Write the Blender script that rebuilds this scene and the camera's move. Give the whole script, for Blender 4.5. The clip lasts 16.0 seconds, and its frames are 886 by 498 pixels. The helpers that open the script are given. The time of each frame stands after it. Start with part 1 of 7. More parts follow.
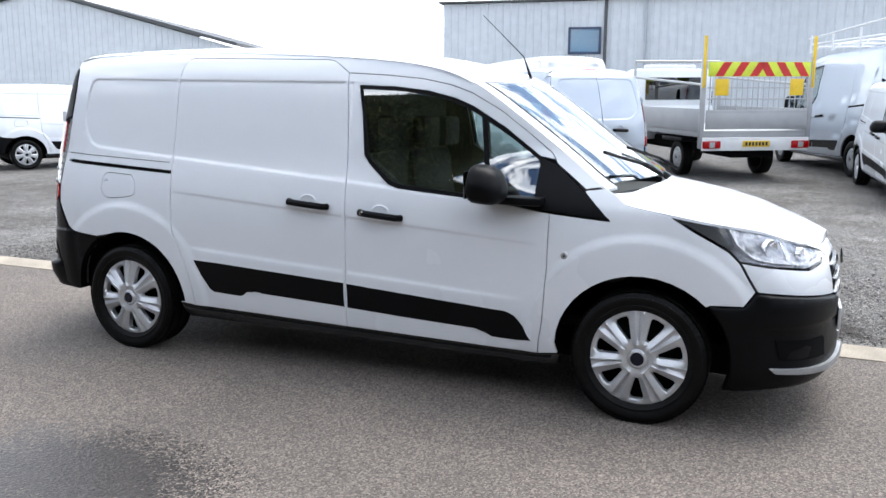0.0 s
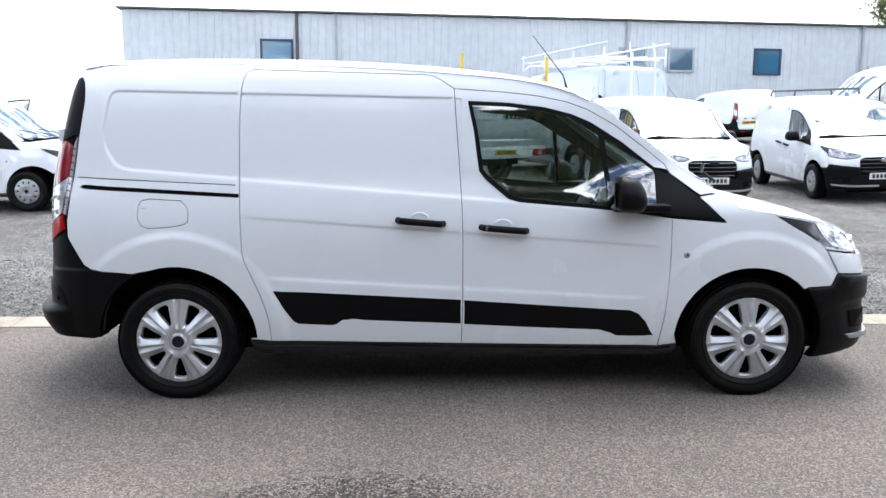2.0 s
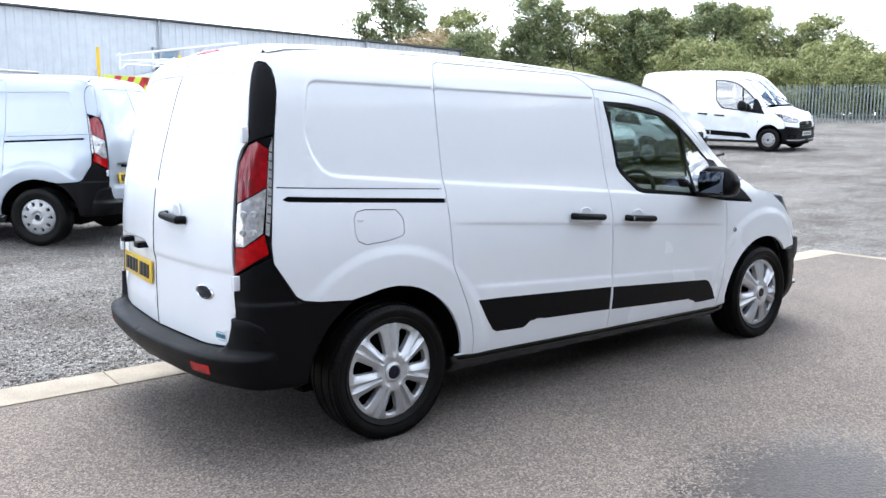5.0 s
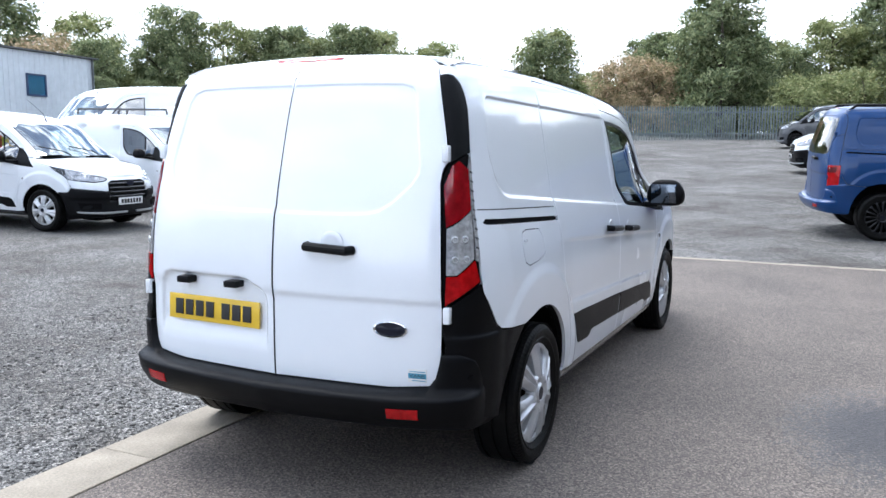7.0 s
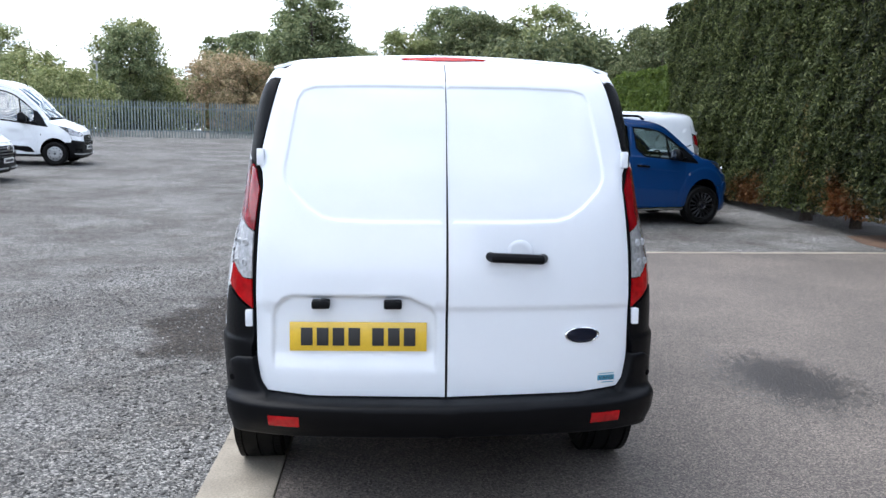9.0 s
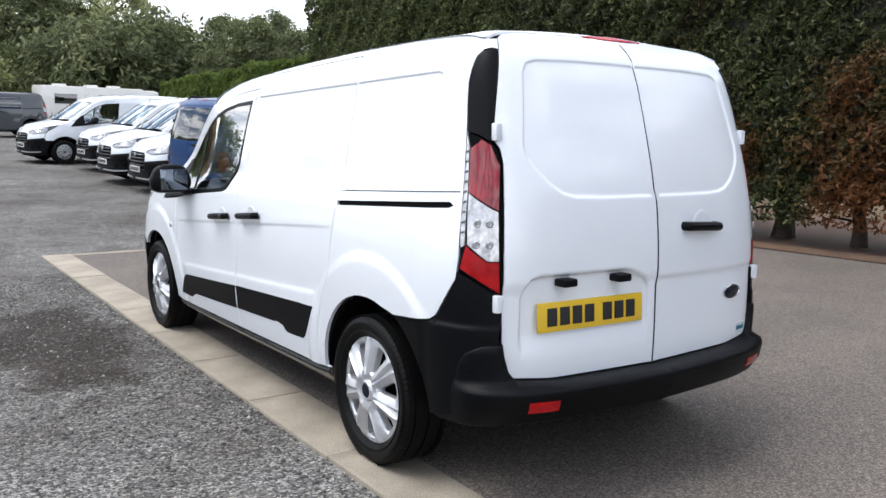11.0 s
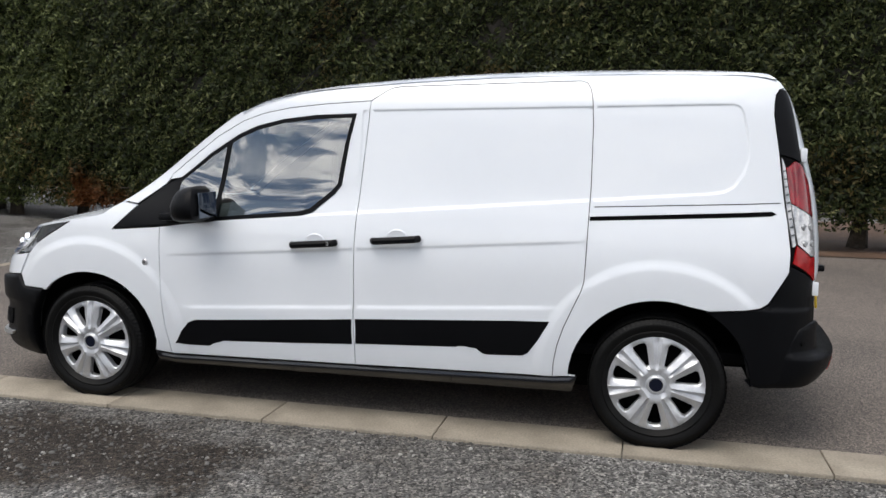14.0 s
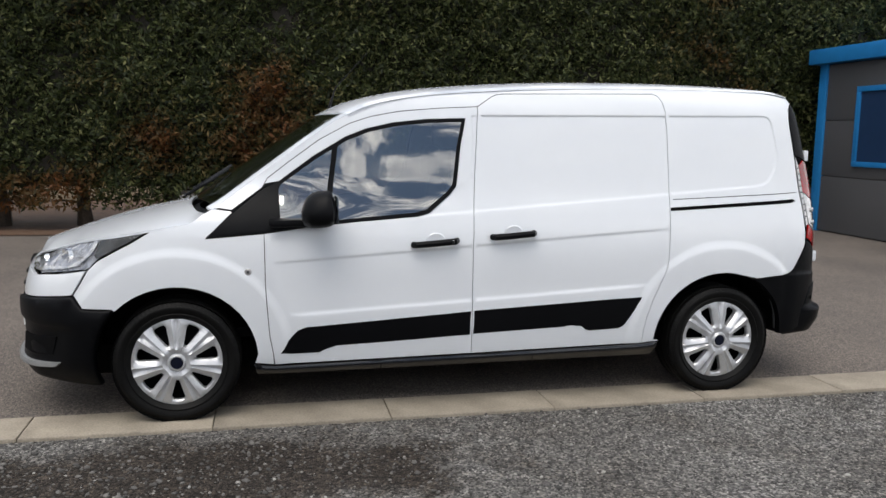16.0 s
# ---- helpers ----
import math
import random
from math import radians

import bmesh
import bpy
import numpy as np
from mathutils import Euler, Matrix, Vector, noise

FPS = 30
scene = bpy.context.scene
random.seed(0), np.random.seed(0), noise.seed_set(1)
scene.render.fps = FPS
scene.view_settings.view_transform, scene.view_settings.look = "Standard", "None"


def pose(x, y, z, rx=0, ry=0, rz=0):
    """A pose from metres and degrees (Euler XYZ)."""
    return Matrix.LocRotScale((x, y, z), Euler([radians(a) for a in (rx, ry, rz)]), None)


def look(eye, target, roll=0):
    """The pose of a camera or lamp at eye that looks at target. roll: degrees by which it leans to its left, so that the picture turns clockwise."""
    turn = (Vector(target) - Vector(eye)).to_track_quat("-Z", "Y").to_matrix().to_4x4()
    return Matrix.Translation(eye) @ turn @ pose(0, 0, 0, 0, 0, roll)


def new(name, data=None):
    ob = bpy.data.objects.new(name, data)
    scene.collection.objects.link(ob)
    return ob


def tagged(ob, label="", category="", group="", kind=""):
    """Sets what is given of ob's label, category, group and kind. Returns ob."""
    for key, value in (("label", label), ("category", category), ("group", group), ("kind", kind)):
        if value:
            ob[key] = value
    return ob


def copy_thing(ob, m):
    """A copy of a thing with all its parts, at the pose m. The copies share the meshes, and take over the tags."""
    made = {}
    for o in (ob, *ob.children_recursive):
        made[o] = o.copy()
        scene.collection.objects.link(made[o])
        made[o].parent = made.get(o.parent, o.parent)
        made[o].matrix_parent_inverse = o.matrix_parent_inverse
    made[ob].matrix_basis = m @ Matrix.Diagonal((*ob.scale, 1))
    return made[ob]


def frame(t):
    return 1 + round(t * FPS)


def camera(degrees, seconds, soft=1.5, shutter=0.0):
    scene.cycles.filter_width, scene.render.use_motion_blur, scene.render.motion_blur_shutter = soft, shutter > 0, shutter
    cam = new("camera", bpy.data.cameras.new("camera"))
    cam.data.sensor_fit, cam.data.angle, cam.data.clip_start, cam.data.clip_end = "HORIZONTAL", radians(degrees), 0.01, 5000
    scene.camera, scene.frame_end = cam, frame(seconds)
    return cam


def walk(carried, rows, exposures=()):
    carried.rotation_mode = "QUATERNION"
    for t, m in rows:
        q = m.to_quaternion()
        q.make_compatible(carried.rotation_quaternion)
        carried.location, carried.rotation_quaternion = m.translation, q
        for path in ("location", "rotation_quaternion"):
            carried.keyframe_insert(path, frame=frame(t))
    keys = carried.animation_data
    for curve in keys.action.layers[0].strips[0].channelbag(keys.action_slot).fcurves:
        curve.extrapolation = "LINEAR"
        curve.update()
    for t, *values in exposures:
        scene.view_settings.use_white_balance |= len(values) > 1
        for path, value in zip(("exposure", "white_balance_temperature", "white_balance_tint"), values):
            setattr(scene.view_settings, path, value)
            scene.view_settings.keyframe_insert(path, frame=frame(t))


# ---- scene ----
cam = camera(56.9, 16.0)
PATH = [
    (0, (2.123, -4.631, 1.454), (1.356, -2.814, 1.120), 0.40),
    (0.5, (1.571, -4.821, 1.465), (0.986, -2.936, 1.145), 0.40),
    (1, (0.974, -4.980, 1.450), (0.604, -3.039, 1.139), 0.30),
    (1.5, (0.389, -5.055, 1.468), (0.260, -3.083, 1.161), 0.40),
    (2, (-0.252, -5.143, 1.465), (-0.194, -3.167, 1.162), 0.20),
    (2.5, (-0.818, -5.094, 1.474), (-0.526, -3.139, 1.168), 0.40),
    (3, (-1.478, -5.026, 1.471), (-0.948, -3.122, 1.166), 0.50),
    (3.5, (-2.033, -4.828, 1.463), (-1.325, -2.983, 1.154), 0.30),
    (4, (-2.631, -4.562, 1.460), (-1.718, -2.804, 1.185), 0.30),
    (4.5, (-3.113, -4.245, 1.439), (-2.049, -2.576, 1.152), 0.20),
    (5, (-3.595, -3.906, 1.424), (-2.372, -2.339, 1.133), 0.12),
    (5.5, (-4.056, -3.519, 1.417), (-2.665, -2.084, 1.135), 0.08),
    (6, (-4.463, -3.082, 1.418), (-2.911, -1.809, 1.150), 0.08),
    (6.5, (-4.781, -2.591, 1.423), (-3.091, -1.511, 1.168), 0.12),
    (7, (-4.977, -2.042, 1.429), (-3.185, -1.190, 1.179), 0.20),
    (7.5, (-5.172, -1.486, 1.431), (-3.291, -0.857, 1.182), 0.30),
    (8, (-5.226, -0.884, 1.441), (-3.276, -0.522, 1.189), 0.40),
    (8.5, (-5.302, -0.329, 1.450), (-3.320, -0.221, 1.200), 0.50),
    (9, (-5.333, 0.252, 1.445), (-3.341, 0.098, 1.195), 0.58),
    (9.5, (-5.271, 0.863, 1.420), (-3.311, 0.439, 1.168), 0.62),
    (10, (-5.109, 1.472, 1.388), (-3.222, 0.785, 1.134), 0.64),
    (10.5, (-4.842, 2.045, 1.363), (-3.065, 1.118, 1.107), 0.66),
    (11, (-4.462, 2.551, 1.358), (-2.834, 1.417, 1.101), 0.70),
    (11.5, (-4.051, 2.989, 1.377), (-2.573, 1.665, 1.123), 0.80),
    (12, (-3.587, 3.473, 1.376), (-2.291, 1.971, 1.121), 0.80),
    (12.5, (-3.079, 3.802, 1.391), (-1.928, 2.186, 1.134), 0.70),
    (13, (-2.531, 4.163, 1.385), (-1.630, 2.394, 1.140), 1.00),
    (13.5, (-2.005, 4.430, 1.409), (-1.316, 2.569, 1.161), 0.80),
    (14, (-1.438, 4.773, 1.413), (-0.967, 2.845, 1.168), 0.70),
    (14.5, (-0.873, 4.977, 1.386), (-0.558, 3.016, 1.147), 0.50),
    (15, (-0.204, 5.143, 1.439), (-0.153, 3.160, 1.187), 0.50),
    (15.5, (0.401, 5.214, 1.457), (0.250, 3.237, 1.188), 0.60),
    (16, (1.089, 5.142, 1.491), (0.661, 3.208, 1.215), 0.90),
]
walk(cam, [(t, look(eye, target, roll)) for t, eye, target, roll in PATH],
     [(0, 1.02, 6330, 10), (2, 1.2, 6320, 10), (4.5, 1.35, 6280, 10), (7, 1.03, 5960, 10), (8.5, 0.90, 5980, 10), (11, 0.60, 6400, 11), (12, 0.42, 6600, 11), (14, 0.13, 6720, 10.5), (16, 0.04, 6780, 10.5)])

# ---------------------------------------------------------------- world and light
SUN_TO = Vector((0.22, 0.46, 1.0)).normalized()      # towards the sun
world = bpy.data.worlds.new("sky")
scene.world = world
world.use_nodes = True
wn, wl = world.node_tree.nodes, world.node_tree.links
wn.clear()
w_out, w_bg = wn.new("ShaderNodeOutputWorld"), wn.new("ShaderNodeBackground")
sky = wn.new("ShaderNodeTexSky")
sky.sky_type, sky.sun_disc = "NISHITA", False
sky.sun_elevation = math.asin(SUN_TO.z)
sky.sun_rotation = math.atan2(SUN_TO.x, SUN_TO.y)
sky.air_density, sky.dust_density, sky.ozone_density = 1.0, 1.5, 1.0
w_co, w_map = wn.new("ShaderNodeTexCoord"), wn.new("ShaderNodeMapping")
w_map.inputs["Scale"].default_value = (1.0, 1.0, 0.0)
w_noise, w_ramp, w_mix = wn.new("ShaderNodeTexNoise"), wn.new("ShaderNodeValToRGB"), wn.new("ShaderNodeMix")
w_noise.inputs["Scale"].default_value = 3.4
w_noise.inputs["Detail"].default_value = 7.0
w_noise.inputs["Roughness"].default_value = 0.58
w_ramp.color_ramp.elements[0].position, w_ramp.color_ramp.elements[1].position = 0.46, 0.55
w_tone = wn.new("ShaderNodeTexNoise")
w_tone.inputs["Scale"].default_value, w_tone.inputs["Detail"].default_value = 4.5, 5.0
w_tramp = wn.new("ShaderNodeValToRGB")
w_tramp.color_ramp.elements[0].position, w_tramp.color_ramp.elements[1].position = 0.35, 0.62
w_tramp.color_ramp.elements[0].color, w_tramp.color_ramp.elements[1].color = (6.0, 6.6, 7.6, 1), (14.2, 14.4, 14.6, 1)
w_mix.data_type = "RGBA"
w_dir, w_low, w_up, w_div = wn.new("ShaderNodeSeparateXYZ"), wn.new("ShaderNodeMath"), wn.new("ShaderNodeMath"), wn.new("ShaderNodeVectorMath")
w_low.operation, w_up.operation, w_div.operation = "MAXIMUM", "ADD", "DIVIDE"          # a flat cloud layer overhead
w_low.inputs[1].default_value, w_up.inputs[1].default_value = 0.0, 0.12
w_flat = wn.new("ShaderNodeCombineXYZ")
wl.new(w_co.outputs["Generated"], w_dir.inputs["Vector"])
wl.new(w_dir.outputs["Z"], w_low.inputs[0])
wl.new(w_low.outputs["Value"], w_up.inputs[0])
wl.new(w_co.outputs["Generated"], w_div.inputs[0])
for k in "XYZ":
    wl.new(w_up.outputs["Value"], w_flat.inputs[k])
wl.new(w_flat.outputs["Vector"], w_div.inputs[1])
wl.new(w_div.outputs["Vector"], w_map.inputs["Vector"])
wl.new(w_map.outputs["Vector"], w_noise.inputs["Vector"])
wl.new(w_map.outputs["Vector"], w_tone.inputs["Vector"])
wl.new(w_noise.outputs["Fac"], w_ramp.inputs["Fac"])
wl.new(w_tone.outputs["Fac"], w_tramp.inputs["Fac"])
w_sep, w_haze, w_max = wn.new("ShaderNodeSeparateXYZ"), wn.new("ShaderNodeMapRange"), wn.new("ShaderNodeMath")
w_haze.inputs["From Min"].default_value, w_haze.inputs["From Max"].default_value = 0.17, 0.31     # milky towards the horizon
w_haze.inputs["To Min"].default_value, w_haze.inputs["To Max"].default_value = 1.0, 0.0
w_max.operation = "MAXIMUM"
wl.new(w_co.outputs["Generated"], w_sep.inputs["Vector"])
wl.new(w_sep.outputs["Z"], w_haze.inputs["Value"])
wl.new(w_haze.outputs["Result"], w_max.inputs[0])
wl.new(w_ramp.outputs["Color"], w_max.inputs[1])
wl.new(w_max.outputs["Value"], w_mix.inputs["Factor"])
w_clear = wn.new("ShaderNodeMix")                 # the clear sky between the clouds
w_clear.data_type, w_clear.blend_type = "RGBA", "MULTIPLY"
w_clear.inputs["Factor"].default_value = 1.0
w_clear.inputs["B"].default_value = (0.50, 0.56, 0.62, 1)
wl.new(sky.outputs["Color"], w_clear.inputs["A"])
wl.new(w_clear.outputs["Result"], w_mix.inputs["A"])
wl.new(w_tramp.outputs["Color"], w_mix.inputs["B"])
wl.new(w_mix.outputs["Result"], w_bg.inputs["Color"])
w_bg.inputs["Strength"].default_value = 0.145
wl.new(w_bg.outputs["Background"], w_out.inputs["Surface"])

sun = new("sun", bpy.data.lights.new("sun", "SUN"))
sun.data.energy, sun.data.angle, sun.data.color = 1.9, radians(42), (1.0, 0.965, 0.91)
sun.matrix_world = look(SUN_TO * 40, (0, 0, 0))


# ---------------------------------------------------------------- materials
def ramp_node(n, stops):
    r = n.new("ShaderNodeValToRGB")
    while len(r.color_ramp.elements) < len(stops):
        r.color_ramp.elements.new(0.5)
    for e, (p, c) in zip(r.color_ramp.elements, stops):
        e.position, e.color = p, (*c, 1)
    return r


def mat(name, color, rough=0.5, metal=0.0, vary=0.12, scale=6.0, fine=90.0, bump=0.0, coat=0.0, alt=None, random_piece=0.0, spec=0.5):
    """A surface with variation at two scales; alt: a second colour that shows in blotches."""
    m = bpy.data.materials.new(name)
    m.use_nodes = True
    n, l = m.node_tree.nodes, m.node_tree.links
    b = n["Principled BSDF"]
    b.inputs["Roughness"].default_value, b.inputs["Metallic"].default_value = rough, metal
    b.inputs["Coat Weight"].default_value, b.inputs["Coat Roughness"].default_value = coat, 0.04
    b.inputs["Specular IOR Level"].default_value = spec
    co = n.new("ShaderNodeTexCoord")
    big, small = n.new("ShaderNodeTexNoise"), n.new("ShaderNodeTexNoise")
    big.inputs["Scale"].default_value, big.inputs["Detail"].default_value = scale, 5
    small.inputs["Scale"].default_value, small.inputs["Detail"].default_value = fine, 3
    for t in (big, small):
        l.new(co.outputs["Object"], t.inputs["Vector"])
    c = Vector(color)
    second = Vector(alt) if alt else c * (1 - vary)
    r1 = ramp_node(n, [(0.35, tuple(second)), (0.65, tuple(c))])
    l.new(big.outputs["Fac"], r1.inputs["Fac"])
    r2 = ramp_node(n, [(0.3, (1 - vary,) * 3), (0.7, (1 + vary * 0.4,) * 3)])
    l.new(small.outputs["Fac"], r2.inputs["Fac"])
    mul = n.new("ShaderNodeMix")
    mul.data_type, mul.blend_type = "RGBA", "MULTIPLY"
    mul.inputs["Factor"].default_value = 1.0
    l.new(r1.outputs["Color"], mul.inputs["A"])
    l.new(r2.outputs["Color"], mul.inputs["B"])
    last = mul.outputs["Result"]
    if random_piece:
        info = n.new("ShaderNodeObjectInfo")
        r3 = ramp_node(n, [(0.0, (1 - random_piece,) * 3), (1.0, (1 + random_piece,) * 3)])
        l.new(info.outputs["Random"], r3.inputs["Fac"])
        mul2 = n.new("ShaderNodeMix")
        mul2.data_type, mul2.blend_type = "RGBA", "MULTIPLY"
        mul2.inputs["Factor"].default_value = 1.0
        l.new(last, mul2.inputs["A"])
        l.new(r3.outputs["Color"], mul2.inputs["B"])
        last = mul2.outputs["Result"]
    l.new(last, b.inputs["Base Color"])
    rr = n.new("ShaderNodeMapRange")
    rr.inputs["To Min"].default_value, rr.inputs["To Max"].default_value = max(0.02, rough * 0.8), min(1, rough * 1.2)
    l.new(big.outputs["Fac"], rr.inputs["Value"])
    l.new(rr.outputs["Result"], b.inputs["Roughness"])
    if bump:
        bp = n.new("ShaderNodeBump")
        bp.inputs["Strength"].default_value, bp.inputs["Distance"].default_value = bump, 0.01
        l.new(small.outputs["Fac"], bp.inputs["Height"])
        l.new(bp.outputs["Normal"], b.inputs["Normal"])
    return m


def glass_mat(name, tint, gloss=1.0, ior=2.1):
    """Thin glass: clear along the view, mirror-like at a glancing angle, the same from both sides."""
    m = bpy.data.materials.new(name)
    m.use_nodes = True
    n, l = m.node_tree.nodes, m.node_tree.links
    n.clear()
    out, mix, tr, gl, lw = (n.new("ShaderNode" + k) for k in ("OutputMaterial", "MixShader", "BsdfTransparent", "BsdfGlossy", "LayerWeight"))
    tr.inputs["Color"].default_value = (*tint, 1)
    gl.inputs["Roughness"].default_value = 0.01
    gl.inputs["Color"].default_value = (gloss, gloss, gloss, 1)
    lw.inputs["Blend"].default_value = 0.5
    head_on = ((ior - 1) / (ior + 1)) ** 2
    pw, ma = n.new("ShaderNodeMath"), n.new("ShaderNodeMath")
    pw.operation, ma.operation = "POWER", "MULTIPLY_ADD"
    pw.inputs[1].default_value = 4.5
    ma.inputs[1].default_value, ma.inputs[2].default_value = 1 - head_on, head_on
    l.new(lw.outputs["Facing"], pw.inputs[0])
    l.new(pw.outputs["Value"], ma.inputs[0])
    l.new(ma.outputs["Value"], mix.inputs["Fac"])
    l.new(tr.outputs["BSDF"], mix.inputs[1])
    l.new(gl.outputs["BSDF"], mix.inputs[2])
    l.new(mix.outputs["Shader"], out.inputs["Surface"])
    return m


def leaf_mat(name, stops, brown=None, brown_at=(0.56, 0.68), patch=0.35, rough=0.55):
    """Leaves: each leaf takes a colour of its own; brown shows in patches a few metres across."""
    m = bpy.data.materials.new(name)
    m.use_nodes = True
    n, l = m.node_tree.nodes, m.node_tree.links
    b = n["Principled BSDF"]
    b.inputs["Roughness"].default_value = rough
    b.inputs["Specular IOR Level"].default_value = 0.3
    geo, co = n.new("ShaderNodeNewGeometry"), n.new("ShaderNodeTexCoord")
    r = ramp_node(n, stops)
    l.new(geo.outputs["Random Per Island"], r.inputs["Fac"])
    last = r.outputs["Color"]
    if brown:
        nz = n.new("ShaderNodeTexNoise")
        nz.inputs["Scale"].default_value, nz.inputs["Detail"].default_value = patch, 4
        l.new(co.outputs["Object"], nz.inputs["Vector"])
        add = n.new("ShaderNodeMath")
        add.operation = "MULTIPLY_ADD"
        l.new(geo.outputs["Random Per Island"], add.inputs[0])
        add.inputs[1].default_value = 0.16
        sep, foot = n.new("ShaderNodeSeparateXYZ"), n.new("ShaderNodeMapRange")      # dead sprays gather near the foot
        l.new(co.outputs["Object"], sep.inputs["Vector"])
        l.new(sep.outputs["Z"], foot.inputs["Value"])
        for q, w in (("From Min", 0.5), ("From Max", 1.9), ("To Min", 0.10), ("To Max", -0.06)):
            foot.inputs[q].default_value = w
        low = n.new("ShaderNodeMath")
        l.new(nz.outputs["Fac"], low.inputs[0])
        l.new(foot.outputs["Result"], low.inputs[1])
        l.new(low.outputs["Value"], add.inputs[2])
        rb = ramp_node(n, [(brown_at[0] + 0.08, (0, 0, 0)), (brown_at[1] + 0.08, (1, 1, 1))])
        l.new(add.outputs["Value"], rb.inputs["Fac"])
        mx = n.new("ShaderNodeMix")
        mx.data_type = "RGBA"
        l.new(rb.outputs["Color"], mx.inputs["Factor"])
        l.new(last, mx.inputs["A"])
        mx.inputs["B"].default_value = (*brown, 1)
        last = mx.outputs["Result"]
    l.new(last, b.inputs["Base Color"])
    tl, ms, out = n.new("ShaderNodeBsdfTranslucent"), n.new("ShaderNodeMixShader"), n["Material Output"]
    l.new(last, tl.inputs["Color"])
    ms.inputs["Fac"].default_value = 0.42
    l.new(b.outputs["BSDF"], ms.inputs[1])
    l.new(tl.outputs["BSDF"], ms.inputs[2])
    l.new(ms.outputs["Shader"], out.inputs["Surface"])
    return m


WHITE = mat("white paint", (0.765, 0.795, 0.835), 0.26, vary=0.008, scale=0.6, fine=9, coat=0.7)
SILVER = mat("silver paint", (0.42, 0.47, 0.54), 0.3, metal=0.45, vary=0.05, scale=1.3, fine=300, coat=0.8)
BLUE = mat("blue paint", (0.0025, 0.040, 0.15), 0.32, metal=0.1, vary=0.08, scale=1.5, fine=200, coat=0.35, spec=0.3)
GREY_PAINT = mat("dark grey paint", (0.06, 0.065, 0.075), 0.3, vary=0.08, scale=1.5, fine=100, coat=0.8)
CLAD = mat("black moulded plastic", (0.0028, 0.0031, 0.0042), 0.42, spec=0.13, vary=0.25, scale=3, fine=420, bump=0.12)
GLOSS_BLACK = mat("glossy black sill", (0.003, 0.004, 0.007), 0.2, vary=0.2, scale=4, fine=120, coat=0.7, spec=0.4)
RUBBER = mat("tyre rubber", (0.0034, 0.0034, 0.0037), 0.5, vary=0.3, scale=9, fine=160, bump=0.15, alt=(0.006, 0.006, 0.0057), spec=0.14)
DARK = mat("dark void", (0.003, 0.003, 0.0035), 0.9, spec=0.1, vary=0.2)
CAP = mat("silver wheel cap", (0.62, 0.63, 0.65), 0.36, metal=0.55, vary=0.08, scale=12, fine=150)
CHROME = mat("chrome", (0.75, 0.76, 0.78), 0.1, metal=1.0, vary=0.04)
STEEL = mat("painted steel wheel", (0.42, 0.43, 0.44), 0.4, metal=0.5, vary=0.12, scale=10)
RED_LENS = mat("red lamp lens", (0.42, 0.004, 0.006), 0.2, vary=0.25, scale=14, fine=50, coat=0.4, spec=0.2)
UPPER_RED = mat("deep red lens", (0.29, 0.004, 0.010), 0.14, vary=0.3, scale=9, fine=30, coat=0.8, spec=0.4)
DARK_RED = mat("dark red lens", (0.115, 0.003, 0.006), 0.2, vary=0.35, scale=22, fine=60, coat=0.25, spec=0.2)
CLEAR_LENS = mat("clear lamp lens", (0.62, 0.62, 0.63), 0.12, metal=0.35, vary=0.3, scale=24, fine=70, coat=1.0)
LAMP_GREY = mat("headlamp reflector", (0.42, 0.43, 0.47), 0.28, metal=0.25, vary=0.35, scale=16, fine=45, coat=1.0)
ORANGE = mat("amber lens", (0.5, 0.15, 0.02), 0.2, coat=1.0)
PLATE_Y = mat("yellow number plate", (0.72, 0.47, 0.025), 0.35, vary=0.05, coat=0.4)
PLATE_W = mat("white number plate", (0.75, 0.75, 0.74), 0.35, vary=0.05, coat=0.4)
INK = mat("plate ink", (0.015, 0.015, 0.016), 0.5)
BADGE = mat("badge blue", (0.005, 0.007, 0.018), 0.3, vary=0.1, coat=0.2, spec=0.2)
STICKER = mat("sticker blue", (0.08, 0.34, 0.5), 0.4, vary=0.2)
TRIM_GREY = mat("grey cab plastic", (0.05, 0.053, 0.056), 0.7, vary=0.2, fine=200, bump=0.1)
SEAT = mat("grey seat cloth", (0.055, 0.056, 0.06), 0.9, vary=0.25, fine=350, bump=0.25)
BULK = mat("dark bulkhead", (0.035, 0.036, 0.038), 0.6, vary=0.1)
GLASS = glass_mat("cab glass", (0.66, 0.76, 0.74), ior=3.0)
SCREEN = glass_mat("windscreen glass", (0.78, 0.86, 0.85), ior=2.9)
DARK_GLASS = glass_mat("dark tinted glass", (0.06, 0.07, 0.08))
LENS_GLASS = glass_mat("clear lens cover", (0.95, 0.96, 0.97), ior=1.5)
MIRROR = mat("mirror glass", (0.12, 0.14, 0.17), 0.02, metal=1.0, vary=0.02)


